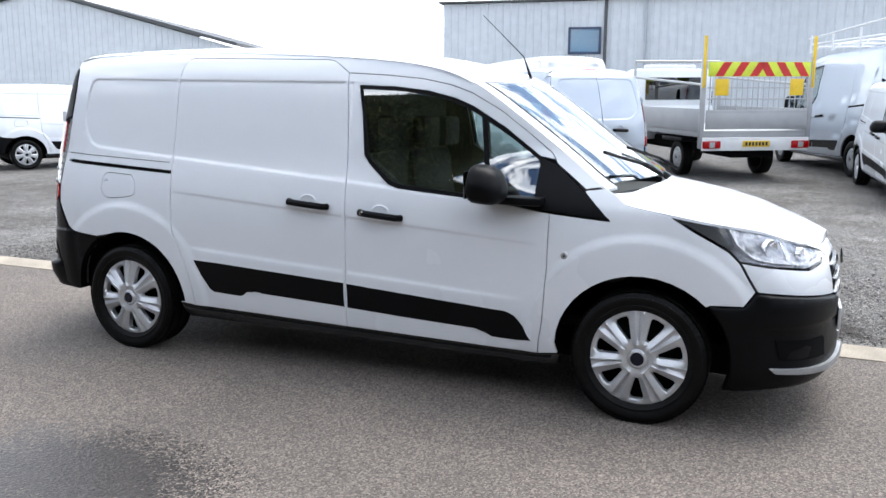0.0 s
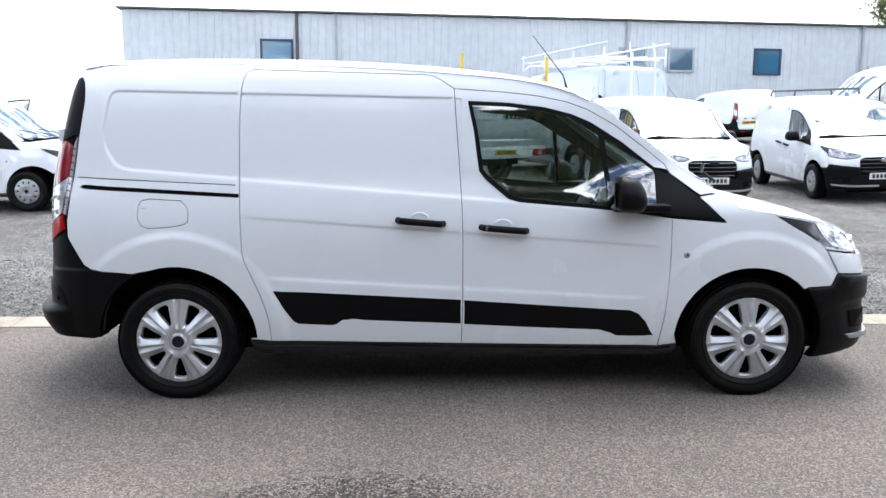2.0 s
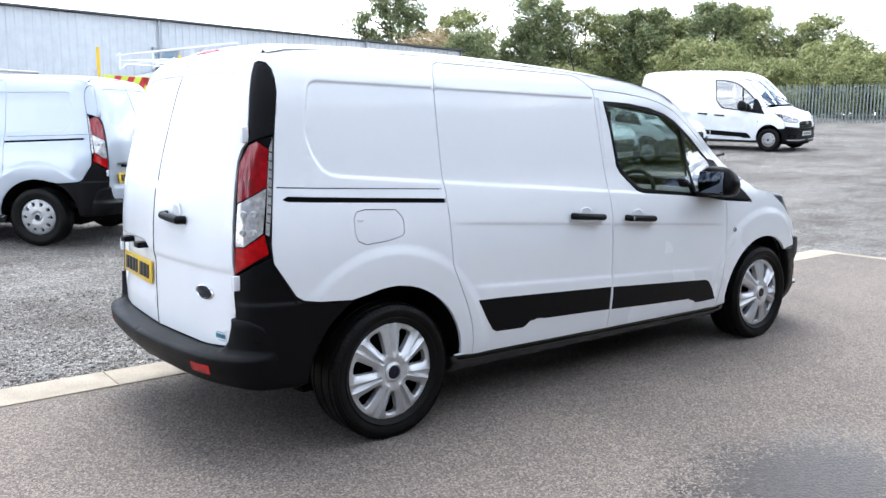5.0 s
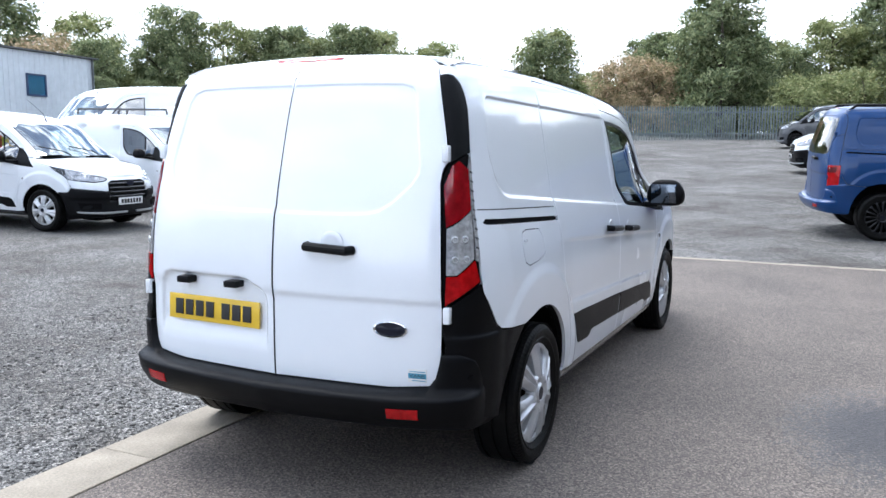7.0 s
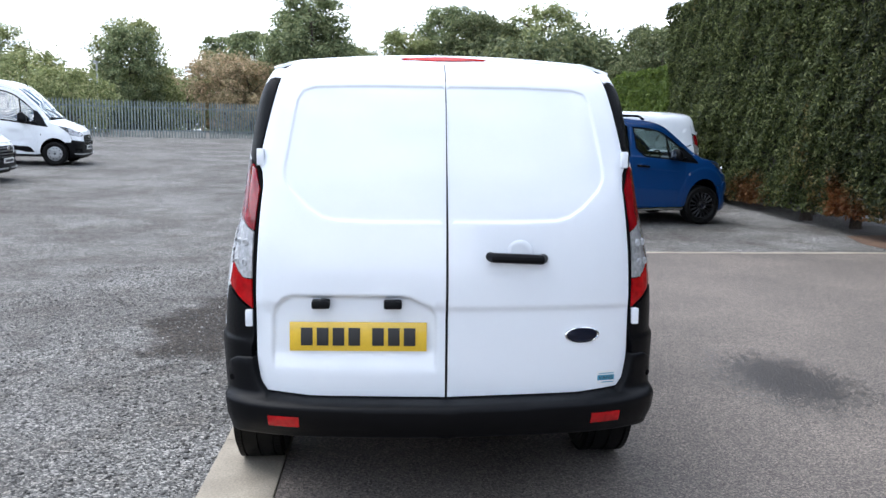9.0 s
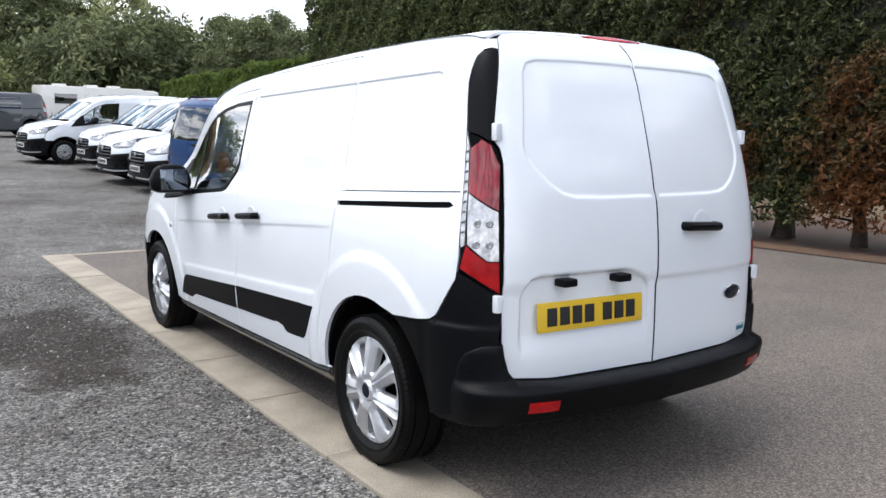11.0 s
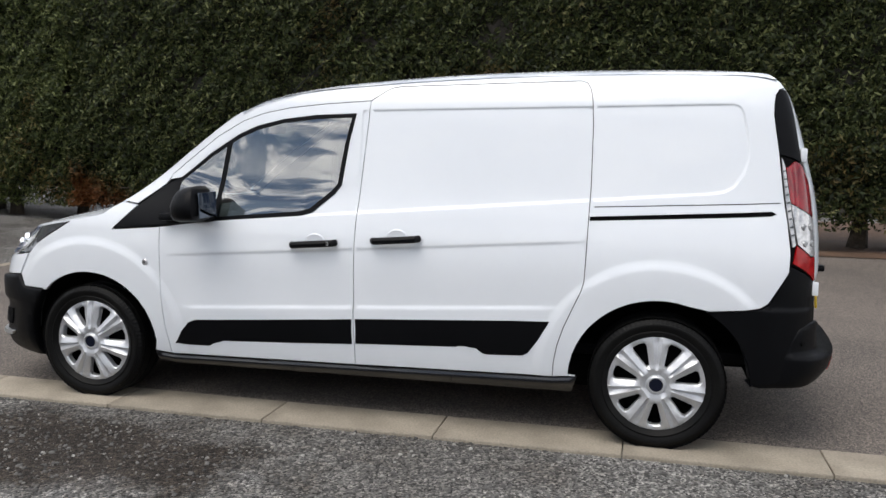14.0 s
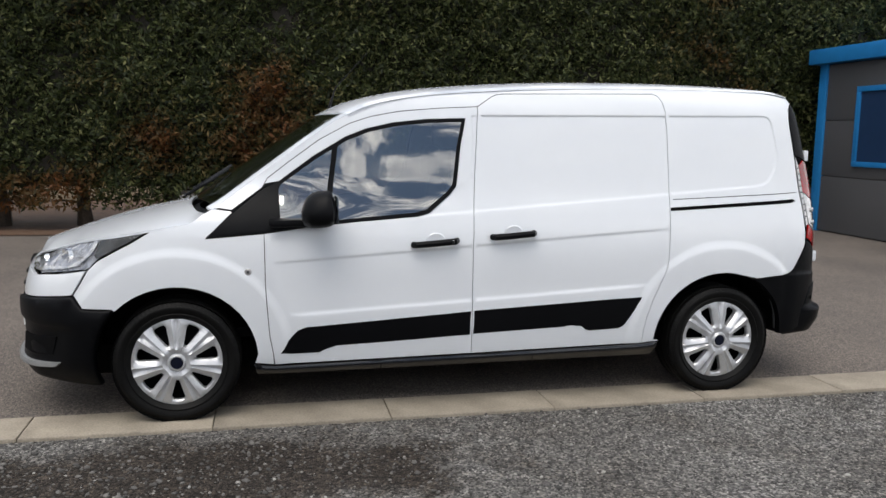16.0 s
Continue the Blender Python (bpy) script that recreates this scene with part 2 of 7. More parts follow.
# ---------------------------------------------------------------- mesh helpers
def obj(name, verts, faces, material, parent=None, label="", smooth=35, normals=None):
    """A mesh object; normals: for the first vertices, the true normals of the surface that they lie on."""
    me = bpy.data.meshes.new(name)
    me.from_pydata([tuple(v) for v in verts], [], faces)
    me.validate()
    me.update()
    if smooth:
        me.polygons.foreach_set("use_smooth", [True] * len(me.polygons))
        me.set_sharp_from_angle(angle=radians(smooth))
    if normals is not None:
        vi = np.zeros(len(me.loops), np.int32)
        me.loops.foreach_get("vertex_index", vi)
        known = np.concatenate([normals, np.full((len(me.vertices) - len(normals), 3), np.nan)])[vi]
        start, total = np.zeros(len(me.polygons), np.int32), np.zeros(len(me.polygons), np.int32)
        me.polygons.foreach_get("loop_start", start)
        me.polygons.foreach_get("loop_total", total)
        bad = np.isnan(known[:, 0]).astype(int)
        known[np.repeat(np.add.reduceat(bad, start) > 0, total)] = 0
        me.normals_split_custom_set(known.tolist())
    if material:
        me.materials.append(material)
    ob = new(name, me)
    if parent:
        ob.parent = parent
    if label:
        ob["label"] = label
    return ob


def part(name, bm, material, parent, label="", smooth=35):
    """Links a bmesh as one mesh object under a thing or a part."""
    bmesh.ops.recalc_face_normals(bm, faces=bm.faces)
    me = bpy.data.meshes.new(name)
    bm.to_mesh(me)
    bm.free()
    if smooth:
        me.polygons.foreach_set("use_smooth", [True] * len(me.polygons))
        me.set_sharp_from_angle(angle=radians(smooth))
    me.materials.append(material)
    ob = new(name, me)
    ob.parent = parent
    if label:
        ob["label"] = label
    return ob


def box(bm, x0, x1, y0, y1, z0, z1, bevel=0.0, m=None):
    """A box with rounded edges, added to bm; m: its pose."""
    got = bmesh.ops.create_cube(bm, size=1)
    vs = got["verts"]
    for v in vs:
        v.co = Vector(((x0 + x1) / 2 + v.co.x * (x1 - x0), (y0 + y1) / 2 + v.co.y * (y1 - y0), (z0 + z1) / 2 + v.co.z * (z1 - z0)))
    if bevel:
        es = list({e for v in vs for e in v.link_edges})
        r = bmesh.ops.bevel(bm, geom=es, offset=bevel, segments=2, affect="EDGES", profile=0.6)
        vs = list({v for f in r["faces"] for v in f.verts} | {v for v in vs if v.is_valid})
    if m:
        bmesh.ops.transform(bm, matrix=m, verts=vs)
    return bm


def bm_box(*a, **k):
    return box(bmesh.new(), *a, **k)


def tube(points, r, sides=8, taper=None):
    """Vertices and faces of a round bar through points."""
    pts = [Vector(p) for p in points]
    vs, fs = [], []
    for i, p in enumerate(pts):
        d = (pts[min(i + 1, len(pts) - 1)] - pts[max(i - 1, 0)]).normalized()
        a = d.orthogonal().normalized()
        if i and abs(a.dot(prev)) < 0.999:
            a = (prev - d * prev.dot(d)).normalized()
        prev, b = a, d.cross(a)
        rr = r * (taper[i] if taper else 1)
        vs += [p + (a * math.cos(q) + b * math.sin(q)) * rr for q in [2 * math.pi * k / sides for k in range(sides)]]
    for i in range(len(pts) - 1):
        for k in range(sides):
            j = (k + 1) % sides
            fs.append((i * sides + k, i * sides + j, (i + 1) * sides + j, (i + 1) * sides + k))
    fs += [tuple(range(sides))[::-1], tuple(range((len(pts) - 1) * sides, len(pts) * sides))]
    return vs, fs


def lathe(profile, steps=48, axis="y", sign=1):
    """A solid turned round the y axis from (radius, offset) pairs."""
    vs, fs, k = [], [], len(profile)
    for i in range(steps):
        a = 2 * math.pi * i / steps
        for r, o in profile:
            vs.append((r * math.cos(a), o * sign, r * math.sin(a)))
    for i in range(steps):
        j = (i + 1) % steps
        for q in range(k - 1):
            f = (i * k + q, i * k + q + 1, j * k + q + 1, j * k + q)
            fs.append(f if sign > 0 else f[::-1])
    return vs, fs


def empty(name, label, category, group="", kind=""):
    return tagged(new(name), label, category, group, kind)


def ground_z(x, y):
    """The yard rises gently beyond the kerb and the end of the tarmac."""
    def rise(d, k):
        d = np.maximum(d, 0.0)
        return k * (d - 1.5 * (1 - np.exp(-d / 1.5)))
    return np.minimum(rise(np.asarray(y, float) - 1.6, 0.024) + rise(np.asarray(x, float) - 5.2, 0.048), 2.4)


# ---------------------------------------------------------------- the van's skin
import collections
from mathutils.geometry import delaunay_2d_cdt


def curve_through(pts, n=24):
    """A dense smooth line through points (Catmull-Rom)."""
    p = [np.array(q, float) for q in pts]
    p = [2 * p[0] - p[1]] + p + [2 * p[-1] - p[-2]]
    out = []
    for i in range(1, len(p) - 2):
        for t in np.linspace(0, 1, n, endpoint=False):
            a, b, c, d = p[i - 1], p[i], p[i + 1], p[i + 2]
            out.append(0.5 * (2 * b + (c - a) * t + (2 * a - 5 * b + 4 * c - d) * t * t + (3 * b - a - 3 * c + d) * t ** 3))
    return np.array(out + [p[-2]])


HALF = 0.897
NOSE = curve_through([(1.5, HALF), (1.7, 0.892), (1.85, 0.878), (2.0, 0.848), (2.12, 0.80), (2.22, 0.725), (2.29, 0.63), (2.345, 0.50), (2.38, 0.35), (2.40, 0.18), (2.41, 0)])
TAIL = curve_through([(-1.9, 0.889), (-2.03, 0.868), (-2.12, 0.840), (-2.18, 0.798), (-2.215, 0.745), (-2.245, 0.675), (-2.275, 0.53), (-2.29, 0.35), (-2.30, 0.15), (-2.305, 0)])


def _arc(line):
    return np.r_[0, np.cumsum(np.hypot(*np.diff(line, axis=0).T))]


PLAN_U = np.r_[(-1.9 - _arc(TAIL))[::-1], np.linspace(-1.8, 1.4, 60), 1.5 + _arc(NOSE)]
PLAN_X = np.r_[TAIL[::-1, 0], np.linspace(-1.8, 1.4, 60), NOSE[:, 0]]
PLAN_Y = np.r_[TAIL[::-1, 1], np.interp(np.linspace(-1.8, 1.4, 60), [-1.9, -1.5, 1.5], [0.889, HALF, HALF]), NOSE[:, 1]]
U_NOSE, U_TAIL = PLAN_U[-1], PLAN_U[0]


def smooth_table(zs, vs):
    line = curve_through(list(zip(zs, vs)), 60)
    return line[:, 0], line[:, 1]


SIDE_IN = smooth_table([0.05, .15, .22, .30, .42, .60, .80, .95, 1.07, 1.2, 1.4, 1.58, 1.68, 1.75, 1.79, 1.83],
                       [0.10, .077, .057, .035, .017, .004, .0, .012, .035, .067, .102, .135, .167, .212, .267, .36])
TAIL_IN = smooth_table([0.05, .25, .35, .5, .8, 1.0, 1.2, 1.4, 1.6, 1.7, 1.76, 1.8, 1.83], [.16, .08, .03, .0, .0, .008, .035, .085, .145, .19, .25, .31, .4])
NOSE_IN = smooth_table([0.05, .12, .2, .28, .4, .6, .7, .78, .84, .9, 1.2], [.30, .16, .05, .0, .012, .012, .025, .055, .11, .19, .8])


def ss(a, b, v):
    t = np.clip((v - a) / (b - a), 0, 1)
    return t * t * (3 - 2 * t)


ARCH_R, ARCH_F, HUB_Z = (-1.531, 0.317), (1.531, 0.317), 0.317


# the shallow pressing along the load bay, up to the window line
RECESS = [(-1.835, 1.629), (-0.03, 1.5975), (-0.03, 1.27), (1.3, 1.2), (1.3, 0.977), (-1.75, 1.220), (-1.80, 1.229), (-1.838, 1.25), (-1.882, 1.315), (-1.908, 1.37), (-1.913, 1.42),
          (-1.898, 1.51), (-1.882, 1.59), (-1.874, 1.608), (-1.86, 1.622)]


def recess_soft(z):
    return 0.0045 + 0.007 * (1 - ss(1.3, 1.5, z))


def depth_in(p, poly):
    """How far points lie inside an outline (negative: outside)."""
    poly = np.array(poly, float)
    best = np.full(len(p), 9.0)
    for a, c in zip(poly, np.roll(poly, -1, 0)):
        e = c - a
        t = np.clip(((p - a) @ e) / (e @ e), 0, 1)
        best = np.minimum(best, np.hypot(*(p - a - t[:, None] * e).T))
    return np.where(inside(p, poly), best, -best)


def skin(u, z, extra=0.0, plain=False):
    """The outer skin: along the van (u runs round its corners) and up. Gives points on its left side (y > 0)."""
    u, z = np.asarray(u, float), np.asarray(z, float)
    x, y = np.interp(u, PLAN_U, PLAN_X), np.interp(u, PLAN_U, PLAN_Y)
    e = 0.01 + 0.17 * ss(1.30, 1.68, z) * (u < 0)          # the corners soften towards the roof
    tx = np.interp(u + e, PLAN_U, PLAN_X) - np.interp(u - e, PLAN_U, PLAN_X)
    ty = np.interp(u + e, PLAN_U, PLAN_Y) - np.interp(u - e, PLAN_U, PLAN_Y)
    ln = np.hypot(tx, ty) + 1e-9
    nx, ny = -ty / ln, tx / ln                     # outward
    front, back = ss(1.75, 2.35, u), 1 - ss(-2.33, -2.06, u)
    inset = np.interp(z, *SIDE_IN) * (1 - front) * (1 - back) + np.interp(z, *NOSE_IN) * front + np.interp(z, *TAIL_IN) * back
    inset = inset + 0.085 * ss(0.45, 1.45, u) * ss(0.98, 1.3, z)
    if not plain:
        mid = ss(-2.02, -1.98, u) * (1 - ss(1.0, 1.06, u))
        d = depth_in(np.stack([u.ravel(), z.ravel()], -1), RECESS).reshape(u.shape)
        w = recess_soft(z)
        inset = inset + 0.0065 * ss(-w, w, d) * (1 - ss(-0.04, 0.0, u) * ss(1.17, 1.25, z)) * (1 - ss(0.75, 1.0, u))
        belt = 0.902 - 0.070 * u
        inset = inset + 0.006 * (1 - ss(belt - 0.016, belt + 0.004, z)) * ss(-1.3, -1.0, u) * mid * (1 - ss(0.9, 1.1, u)) * ss(0.5, 0.7, z)
        flare = 0.585 - 0.056 * u
        inset = inset - 0.007 * (1 - ss(flare, flare + 0.03, z)) * ss(-1.1, -0.95, u) * (1 - ss(0.85, 1.0, u))
        for cx, cz in (ARCH_R, ARCH_F):
            r = np.hypot(u - cx, z - cz)
            inset = inset - 0.011 * (1 - ss(0.54, 0.60, r)) * ss(0.15, 0.35, z)
    inset = inset + extra
    return np.stack([x - nx * inset, y - ny * inset, z + 0 * x], -1)


def inside(p, poly):
    x, y = p[:, 0], p[:, 1]
    out = np.zeros(len(p), bool)
    for (x0, y0), (x1, y1) in zip(poly, np.roll(poly, -1, 0)):
        hit = ((y0 > y) != (y1 > y)) & (x < (x1 - x0) * (y - y0) / (y1 - y0 + 1e-12) + x0)
        out ^= hit
    return out


def resample(poly, step):
    p = np.array(poly, float)
    out = []
    for a, b in zip(p, np.roll(p, -1, 0)):
        n = max(1, int(math.ceil(np.hypot(*(b - a)) / step)))
        out += [a + (b - a) * k / n for k in range(n)]
    return np.array(out)


def shrink(p, d):
    """Moves a closed outline inwards by d."""
    area = 0.5 * np.sum(p[:, 0] * np.roll(p[:, 1], -1) - np.roll(p[:, 0], -1) * p[:, 1])
    t = np.roll(p, -1, 0) - np.roll(p, 1, 0)
    t /= np.hypot(*t.T)[:, None] + 1e-9
    n = np.stack([-t[:, 1], t[:, 0]], -1) * (1 if area > 0 else -1)
    return p + n * np.reshape(d, (-1, 1))


def flat_mesh(outer, holes=(), step=0.04, gap=0.002, rows=()):
    """Triangles that fill an outline: points, triangles, and for each point whether it lies on the edge. rows: lines along which it creases."""
    rim = shrink(resample(outer, step), gap)
    rings = [rim] + [shrink(resample(h, step), -gap) for h in holes]
    lip = [q for q in shrink(rim, 0.007)]
    for r in rings[1:]:
        lip += [q for q in shrink(r, -0.007)]
    lo, hi = rim.min(0), rim.max(0)
    gx, gz = np.meshgrid(np.arange(lo[0], hi[0], step), np.arange(lo[1], hi[1], step))
    grid = np.stack([gx.ravel(), gz.ravel()], -1)
    every = np.concatenate(rings)

    def within(pts):
        keep = inside(pts, rim)
        for r in rings[1:]:
            keep &= ~inside(pts, r)
        return keep

    def free(pts, d, from_points=None):
        if not len(pts):
            return np.zeros(0, bool)
        ref = every if from_points is None else from_points
        keep = within(pts)
        near = np.min(np.hypot(pts[:, None, 0] - ref[None, :, 0], pts[:, None, 1] - ref[None, :, 1]), 1)
        return keep & (near > d)
    creases = []
    for ln in rows:
        q = np.array(ln, float)
        ok = free(q, 0.012)
        creases.append((q, ok))
    on_lines = [q[ok] for q, ok in creases if ok.any()]
    grid = grid[free(grid, 0.013)]
    if on_lines:
        grid = grid[free(grid, 0.012, np.concatenate(on_lines))]
    lip = np.array(lip)
    lip = lip[free(lip, 0.0055)]
    pts = [Vector(q) for q in np.concatenate([every, lip, grid])]
    edges, k = [], 0
    for r in rings:
        edges += [(k + i, k + (i + 1) % len(r)) for i in range(len(r))]
        k += len(r)
    for q, ok in creases:
        last = None
        for v, good in zip(q, ok):
            if good:
                pts.append(Vector(v))
                if last is not None:
                    edges.append((last, len(pts) - 1))
                last = len(pts) - 1
            else:
                last = None
    co, _, tris, ov, _, _ = delaunay_2d_cdt(pts, edges, [], 1, 1e-6)
    on_rim = np.array([any(o < k for o in src) for src in ov])
    co = np.array([tuple(c) for c in co])
    tris = [tuple(f) for f in tris if len(set(f)) == 3]
    mids = np.array([co[list(f)].mean(0) for f in tris])
    return co, [f for f, good in zip(tris, within(mids)) if good], on_rim


def panel(outer, holes=(), step=0.045, gap=0.002, depth=0.02, lift=0.0, roll=0.003, rows=(), plain=False, side=1, shape=None):
    """A curved sheet panel on the skin with turned-in edges: vertices and faces. side: 1 left, -1 right."""
    p, tris, on_rim = flat_mesh(outer, holes, step, gap, rows)
    seam = (p[:, 0] < U_TAIL + 0.02) | (p[:, 0] > U_NOSE - 0.02)
    rolled = -lift + roll * on_rim * ~seam
    e = 0.003
    near = [skin(p[:, 0] + du, p[:, 1] + dz, rolled, plain) for du, dz in ((0, 0), (e, 0), (-e, 0), (0, e), (0, -e))]
    deep = skin(p[:, 0], p[:, 1], -lift + depth, plain)
    if shape is not None:
        near = [shape(p + np.array(d), v) for d, v in zip(((0, 0), (e, 0), (-e, 0), (0, e), (0, -e)), near)]
        deep = shape(p, deep)
    near = np.array(near)
    count = {}
    for f in tris:
        for a, b in zip(f, f[1:] + f[:1]):
            count[(a, b)] = 1
    rim_edges = [(a, b) for a, b in count if (b, a) not in count]
    index = {}
    vs = [tuple(v) for v in near[0]]
    for a, b in rim_edges:
        for q in (a, b):
            if q not in index:
                index[q] = len(vs)
                vs.append(tuple(deep[q]))
    fs = list(tris) + [(b, a, index[a], index[b]) for a, b in rim_edges]
    if side < 0:
        vs = [(x, -y, z) for x, y, z in vs]
        near = near * np.array([1, -1, 1])
    else:
        fs = [f[::-1] for f in fs]
    return vs, fs, near, side


def ring_rows(poly, soft, step=0.03, beyond=0.007):
    """Lines beside the edge of a pressing, for a clean crease; soft(z): half the width of the edge."""
    p = resample(poly, step)
    w = soft(p[:, 1])
    return [[tuple(q) for q in shrink(p, d)] + [tuple(shrink(p, d)[0])] for d in (-w - beyond, -w, 0 * w, w, w + beyond)]


XS = np.arange(-1.95, 1.1, 0.05)
CREASES = ring_rows(RECESS, recess_soft) \
    + [[(x, 0.902 - 0.070 * x + d) for x in XS if -1.3 < x] for d in (-0.024, -0.016, -0.006, 0.004, 0.012)] \
    + [[(x, 0.585 - 0.056 * x + d) for x in XS if -1.1 < x < 1.0] for d in (-0.008, 0.0, 0.015, 0.03, 0.038)] \
    + [[(cx + r * math.cos(radians(a)), 0.317 + r * math.sin(radians(a))) for a in range(0, 181, 5)] for cx in (-1.531, 1.531) for r in (0.528, 0.54, 0.555, 0.57, 0.585, 0.60, 0.612)]

# outlines, along the van and up
SLIDE_L = [(-1.155, 1.733), (-1.174, 1.702), (-1.185, 1.642), (-1.192, 1.524), (-1.194, 1.231), (-1.19, 1.1), (-1.186, 0.94), (-1.18, 0.793), (-1.168, 0.745),
           (-1.135, 0.672), (-1.089, 0.565), (-1.06, 0.472), (-1.046, 0.394), (-1.041, 0.315)]
SLIDE_R = [(-0.066, 1.648), (-0.059, 1.523), (-0.042, 1.287), (-0.029, 1.081), (-0.022, 0.876), (-0.021, 0.542), (-0.026, 0.295)]
SLIDE_T = [(-0.149, 1.703), (-0.18, 1.716), (-0.22, 1.722), (-1.125, 1.745)]
SEAM = [(-0.066, 1.648), (0.165, 1.634), (0.375, 1.613), (0.525, 1.583), (0.639, 1.544), (0.795, 1.458), (0.945, 1.348), (1.065, 1.255), (1.094, 1.205)]
EDGE = [(1.40, 1.067), (1.30, 1.125), (1.1, 1.275), (0.92, 1.41), (0.75, 1.532), (0.65, 1.592), (0.52, 1.648), (0.3, 1.695), (0.0, 1.727), (-0.5, 1.759), (-1.0, 1.776),
        (-1.5, 1.779), (-1.85, 1.771), (-2.0, 1.758), (-2.08, 1.747), (-2.17, 1.743), (-2.262, 1.747)]
PILLAR = [(-2.262, 1.702), (-2.20, 1.706), (-2.13, 1.700), (-2.085, 1.675), (-2.06, 1.63), (-2.049, 1.58), (-2.052, 1.50), (-2.066, 1.378), (-2.08, 1.233), (-2.096, 1.088), (-2.106, 0.95), (-2.10, 0.871), (-2.05, 0.792), (-2.01, 0.727),
          (-1.976, 0.705), (-1.91, 0.695), (-1.75, 0.682)]


def arch(cx, r, a0, a1, n=18, flat=0.97):
    return [(cx + r * math.cos(radians(a)), HUB_Z + r * flat * math.sin(radians(a))) for a in np.linspace(a0, a1, n)]


ARC_REAR = arch(-1.531, 0.415, 116, 2, 16)
ARC_REAR[0] = (-1.735, 0.686)
ARC_FRONT = arch(1.531, 0.405, 176, 44, 16)
BODY_SIDE = [(-1.152, 0.325), (-1.041, 0.315)] + SLIDE_L[::-1][1:] + SLIDE_T[::-1] + SEAM + [(1.247, 1.093), (1.34, 1.107)] + EDGE[1:] + PILLAR + ARC_REAR
SLIDE = SLIDE_L[::-1] + SLIDE_T[::-1] + SLIDE_R
WIN_TOP = [(0.006, 1.583), (0.224, 1.574), (0.404, 1.553), (0.554, 1.517), (0.659, 1.474), (0.824, 1.374), (1.007, 1.238), (1.06, 1.205)]
WIN_LOW = [(0.877, 1.005), (0.637, 1.029), (0.278, 1.058), (0.218, 1.075), (0.1, 1.175), (0.065, 1.219), (0.056, 1.287), (0.037, 1.435)]
DOOR_F = [(1.087, 0.974), (1.085, 0.84), (1.084, 0.719), (1.077, 0.596), (1.065, 0.44), (1.048, 0.343), (1.039, 0.277)]
DOOR = SLIDE_R[::-1] + SEAM[1:-1] + [(1.08, 1.225)] + WIN_TOP[::-1][1:] + WIN_LOW[::-1] + DOOR_F
SURROUND = WIN_TOP[:-1] + [(1.094, 1.199), (1.237, 1.083), (1.378, 0.957)] + WIN_LOW
PANE_MAIN = [(0.03, 1.562), (0.23, 1.553), (0.40, 1.532), (0.545, 1.498), (0.655, 1.452), (0.70, 1.425), (0.752, 1.037), (0.64, 1.049), (0.292, 1.080), (0.232, 1.096), (0.118, 1.19), (0.087, 1.228), (0.079, 1.29), (0.058, 1.435)]
PANE_SMALL = [(0.732, 1.406), (0.82, 1.352), (1.0, 1.221), (1.008, 1.20), (1.002, 1.018), (0.782, 1.036)]
WING = [(1.252, 1.088), (1.343, 1.100), (1.40, 1.067), (1.455, 1.026), (1.646, 0.988), (1.745, 0.929), (1.843, 0.877), (1.907, 0.841), (1.957, 0.793), (1.988, 0.738), (2.032, 0.668), (1.982, 0.603), (1.84, 0.600)] \
    + ARC_FRONT[::-1] + [(1.142, 0.29), (1.043, 0.278)] + DOOR_F[::-1][1:] + [(1.378, 0.951), (1.246, 1.080)]
LAMP = [(1.652, 0.992), (1.75, 0.933), (1.847, 0.881), (1.912, 0.845), (1.962, 0.797), (2.10, 0.777), (2.37, 0.751), (2.545, 0.766), (2.622, 0.79), (2.598, 0.810), (2.42, 0.850), (2.24, 0.888), (2.05, 0.924), (1.87, 0.956)]
FASCIA = [(1.968, 0.792), (1.998, 0.738), (2.043, 0.667), (2.30, 0.642), (U_NOSE - 0.42, 0.612), (U_NOSE - 0.42, 0.735), (U_NOSE - 0.35, 0.772), (U_NOSE - 0.002, 0.777), (U_NOSE - 0.002, 0.818), (U_NOSE - 0.2, 0.822), (2.64, 0.832), (2.42, 0.858), (2.255, 0.891),
          (2.43, 0.855), (2.606, 0.814), (2.632, 0.79), (2.55, 0.761), (2.37, 0.746), (2.10, 0.772)]
BUMPER_F = [(2.037, 0.661), (1.986, 0.597), (1.842, 0.593)] + arch(1.531, 0.412, 41, -18, 9) + [(1.97, 0.19), (2.2, 0.212), (U_NOSE - 0.004, 0.232), (U_NOSE - 0.004, 0.46), (U_NOSE - 0.40, 0.47), (U_NOSE - 0.42, 0.606), (2.30, 0.636)]
SILL = [(-1.16, 0.32), (-1.04, 0.308), (-0.026, 0.288), (1.04, 0.27), (1.15, 0.283), (1.13, 0.215), (-1.13, 0.225)]
MOULD_R = [(-1.023, 0.59), (-0.857, 0.585), (-0.030, 0.542), (-0.030, 0.407), (-0.622, 0.431), (-0.661, 0.429), (-0.689, 0.407), (-0.713, 0.4), (-0.893, 0.408), (-0.922, 0.424), (-0.979, 0.503)]
MOULD_F = [(-0.014, 0.540), (0.876, 0.482), (0.923, 0.463), (0.972, 0.409), (1.017, 0.343), (1.014, 0.334), (0.808, 0.335), (0.776, 0.352), (0.729, 0.365), (-0.014, 0.404)]
FLAP = [(-1.714, 1.035), (-1.697, 1.064), (-1.653, 1.072), (-1.493, 1.063), (-1.464, 1.034), (-1.455, 1.014), (-1.457, 0.956), (-1.478, 0.941), (-1.551, 0.927), (-1.661, 0.919), (-1.702, 0.936), (-1.716, 0.971)]
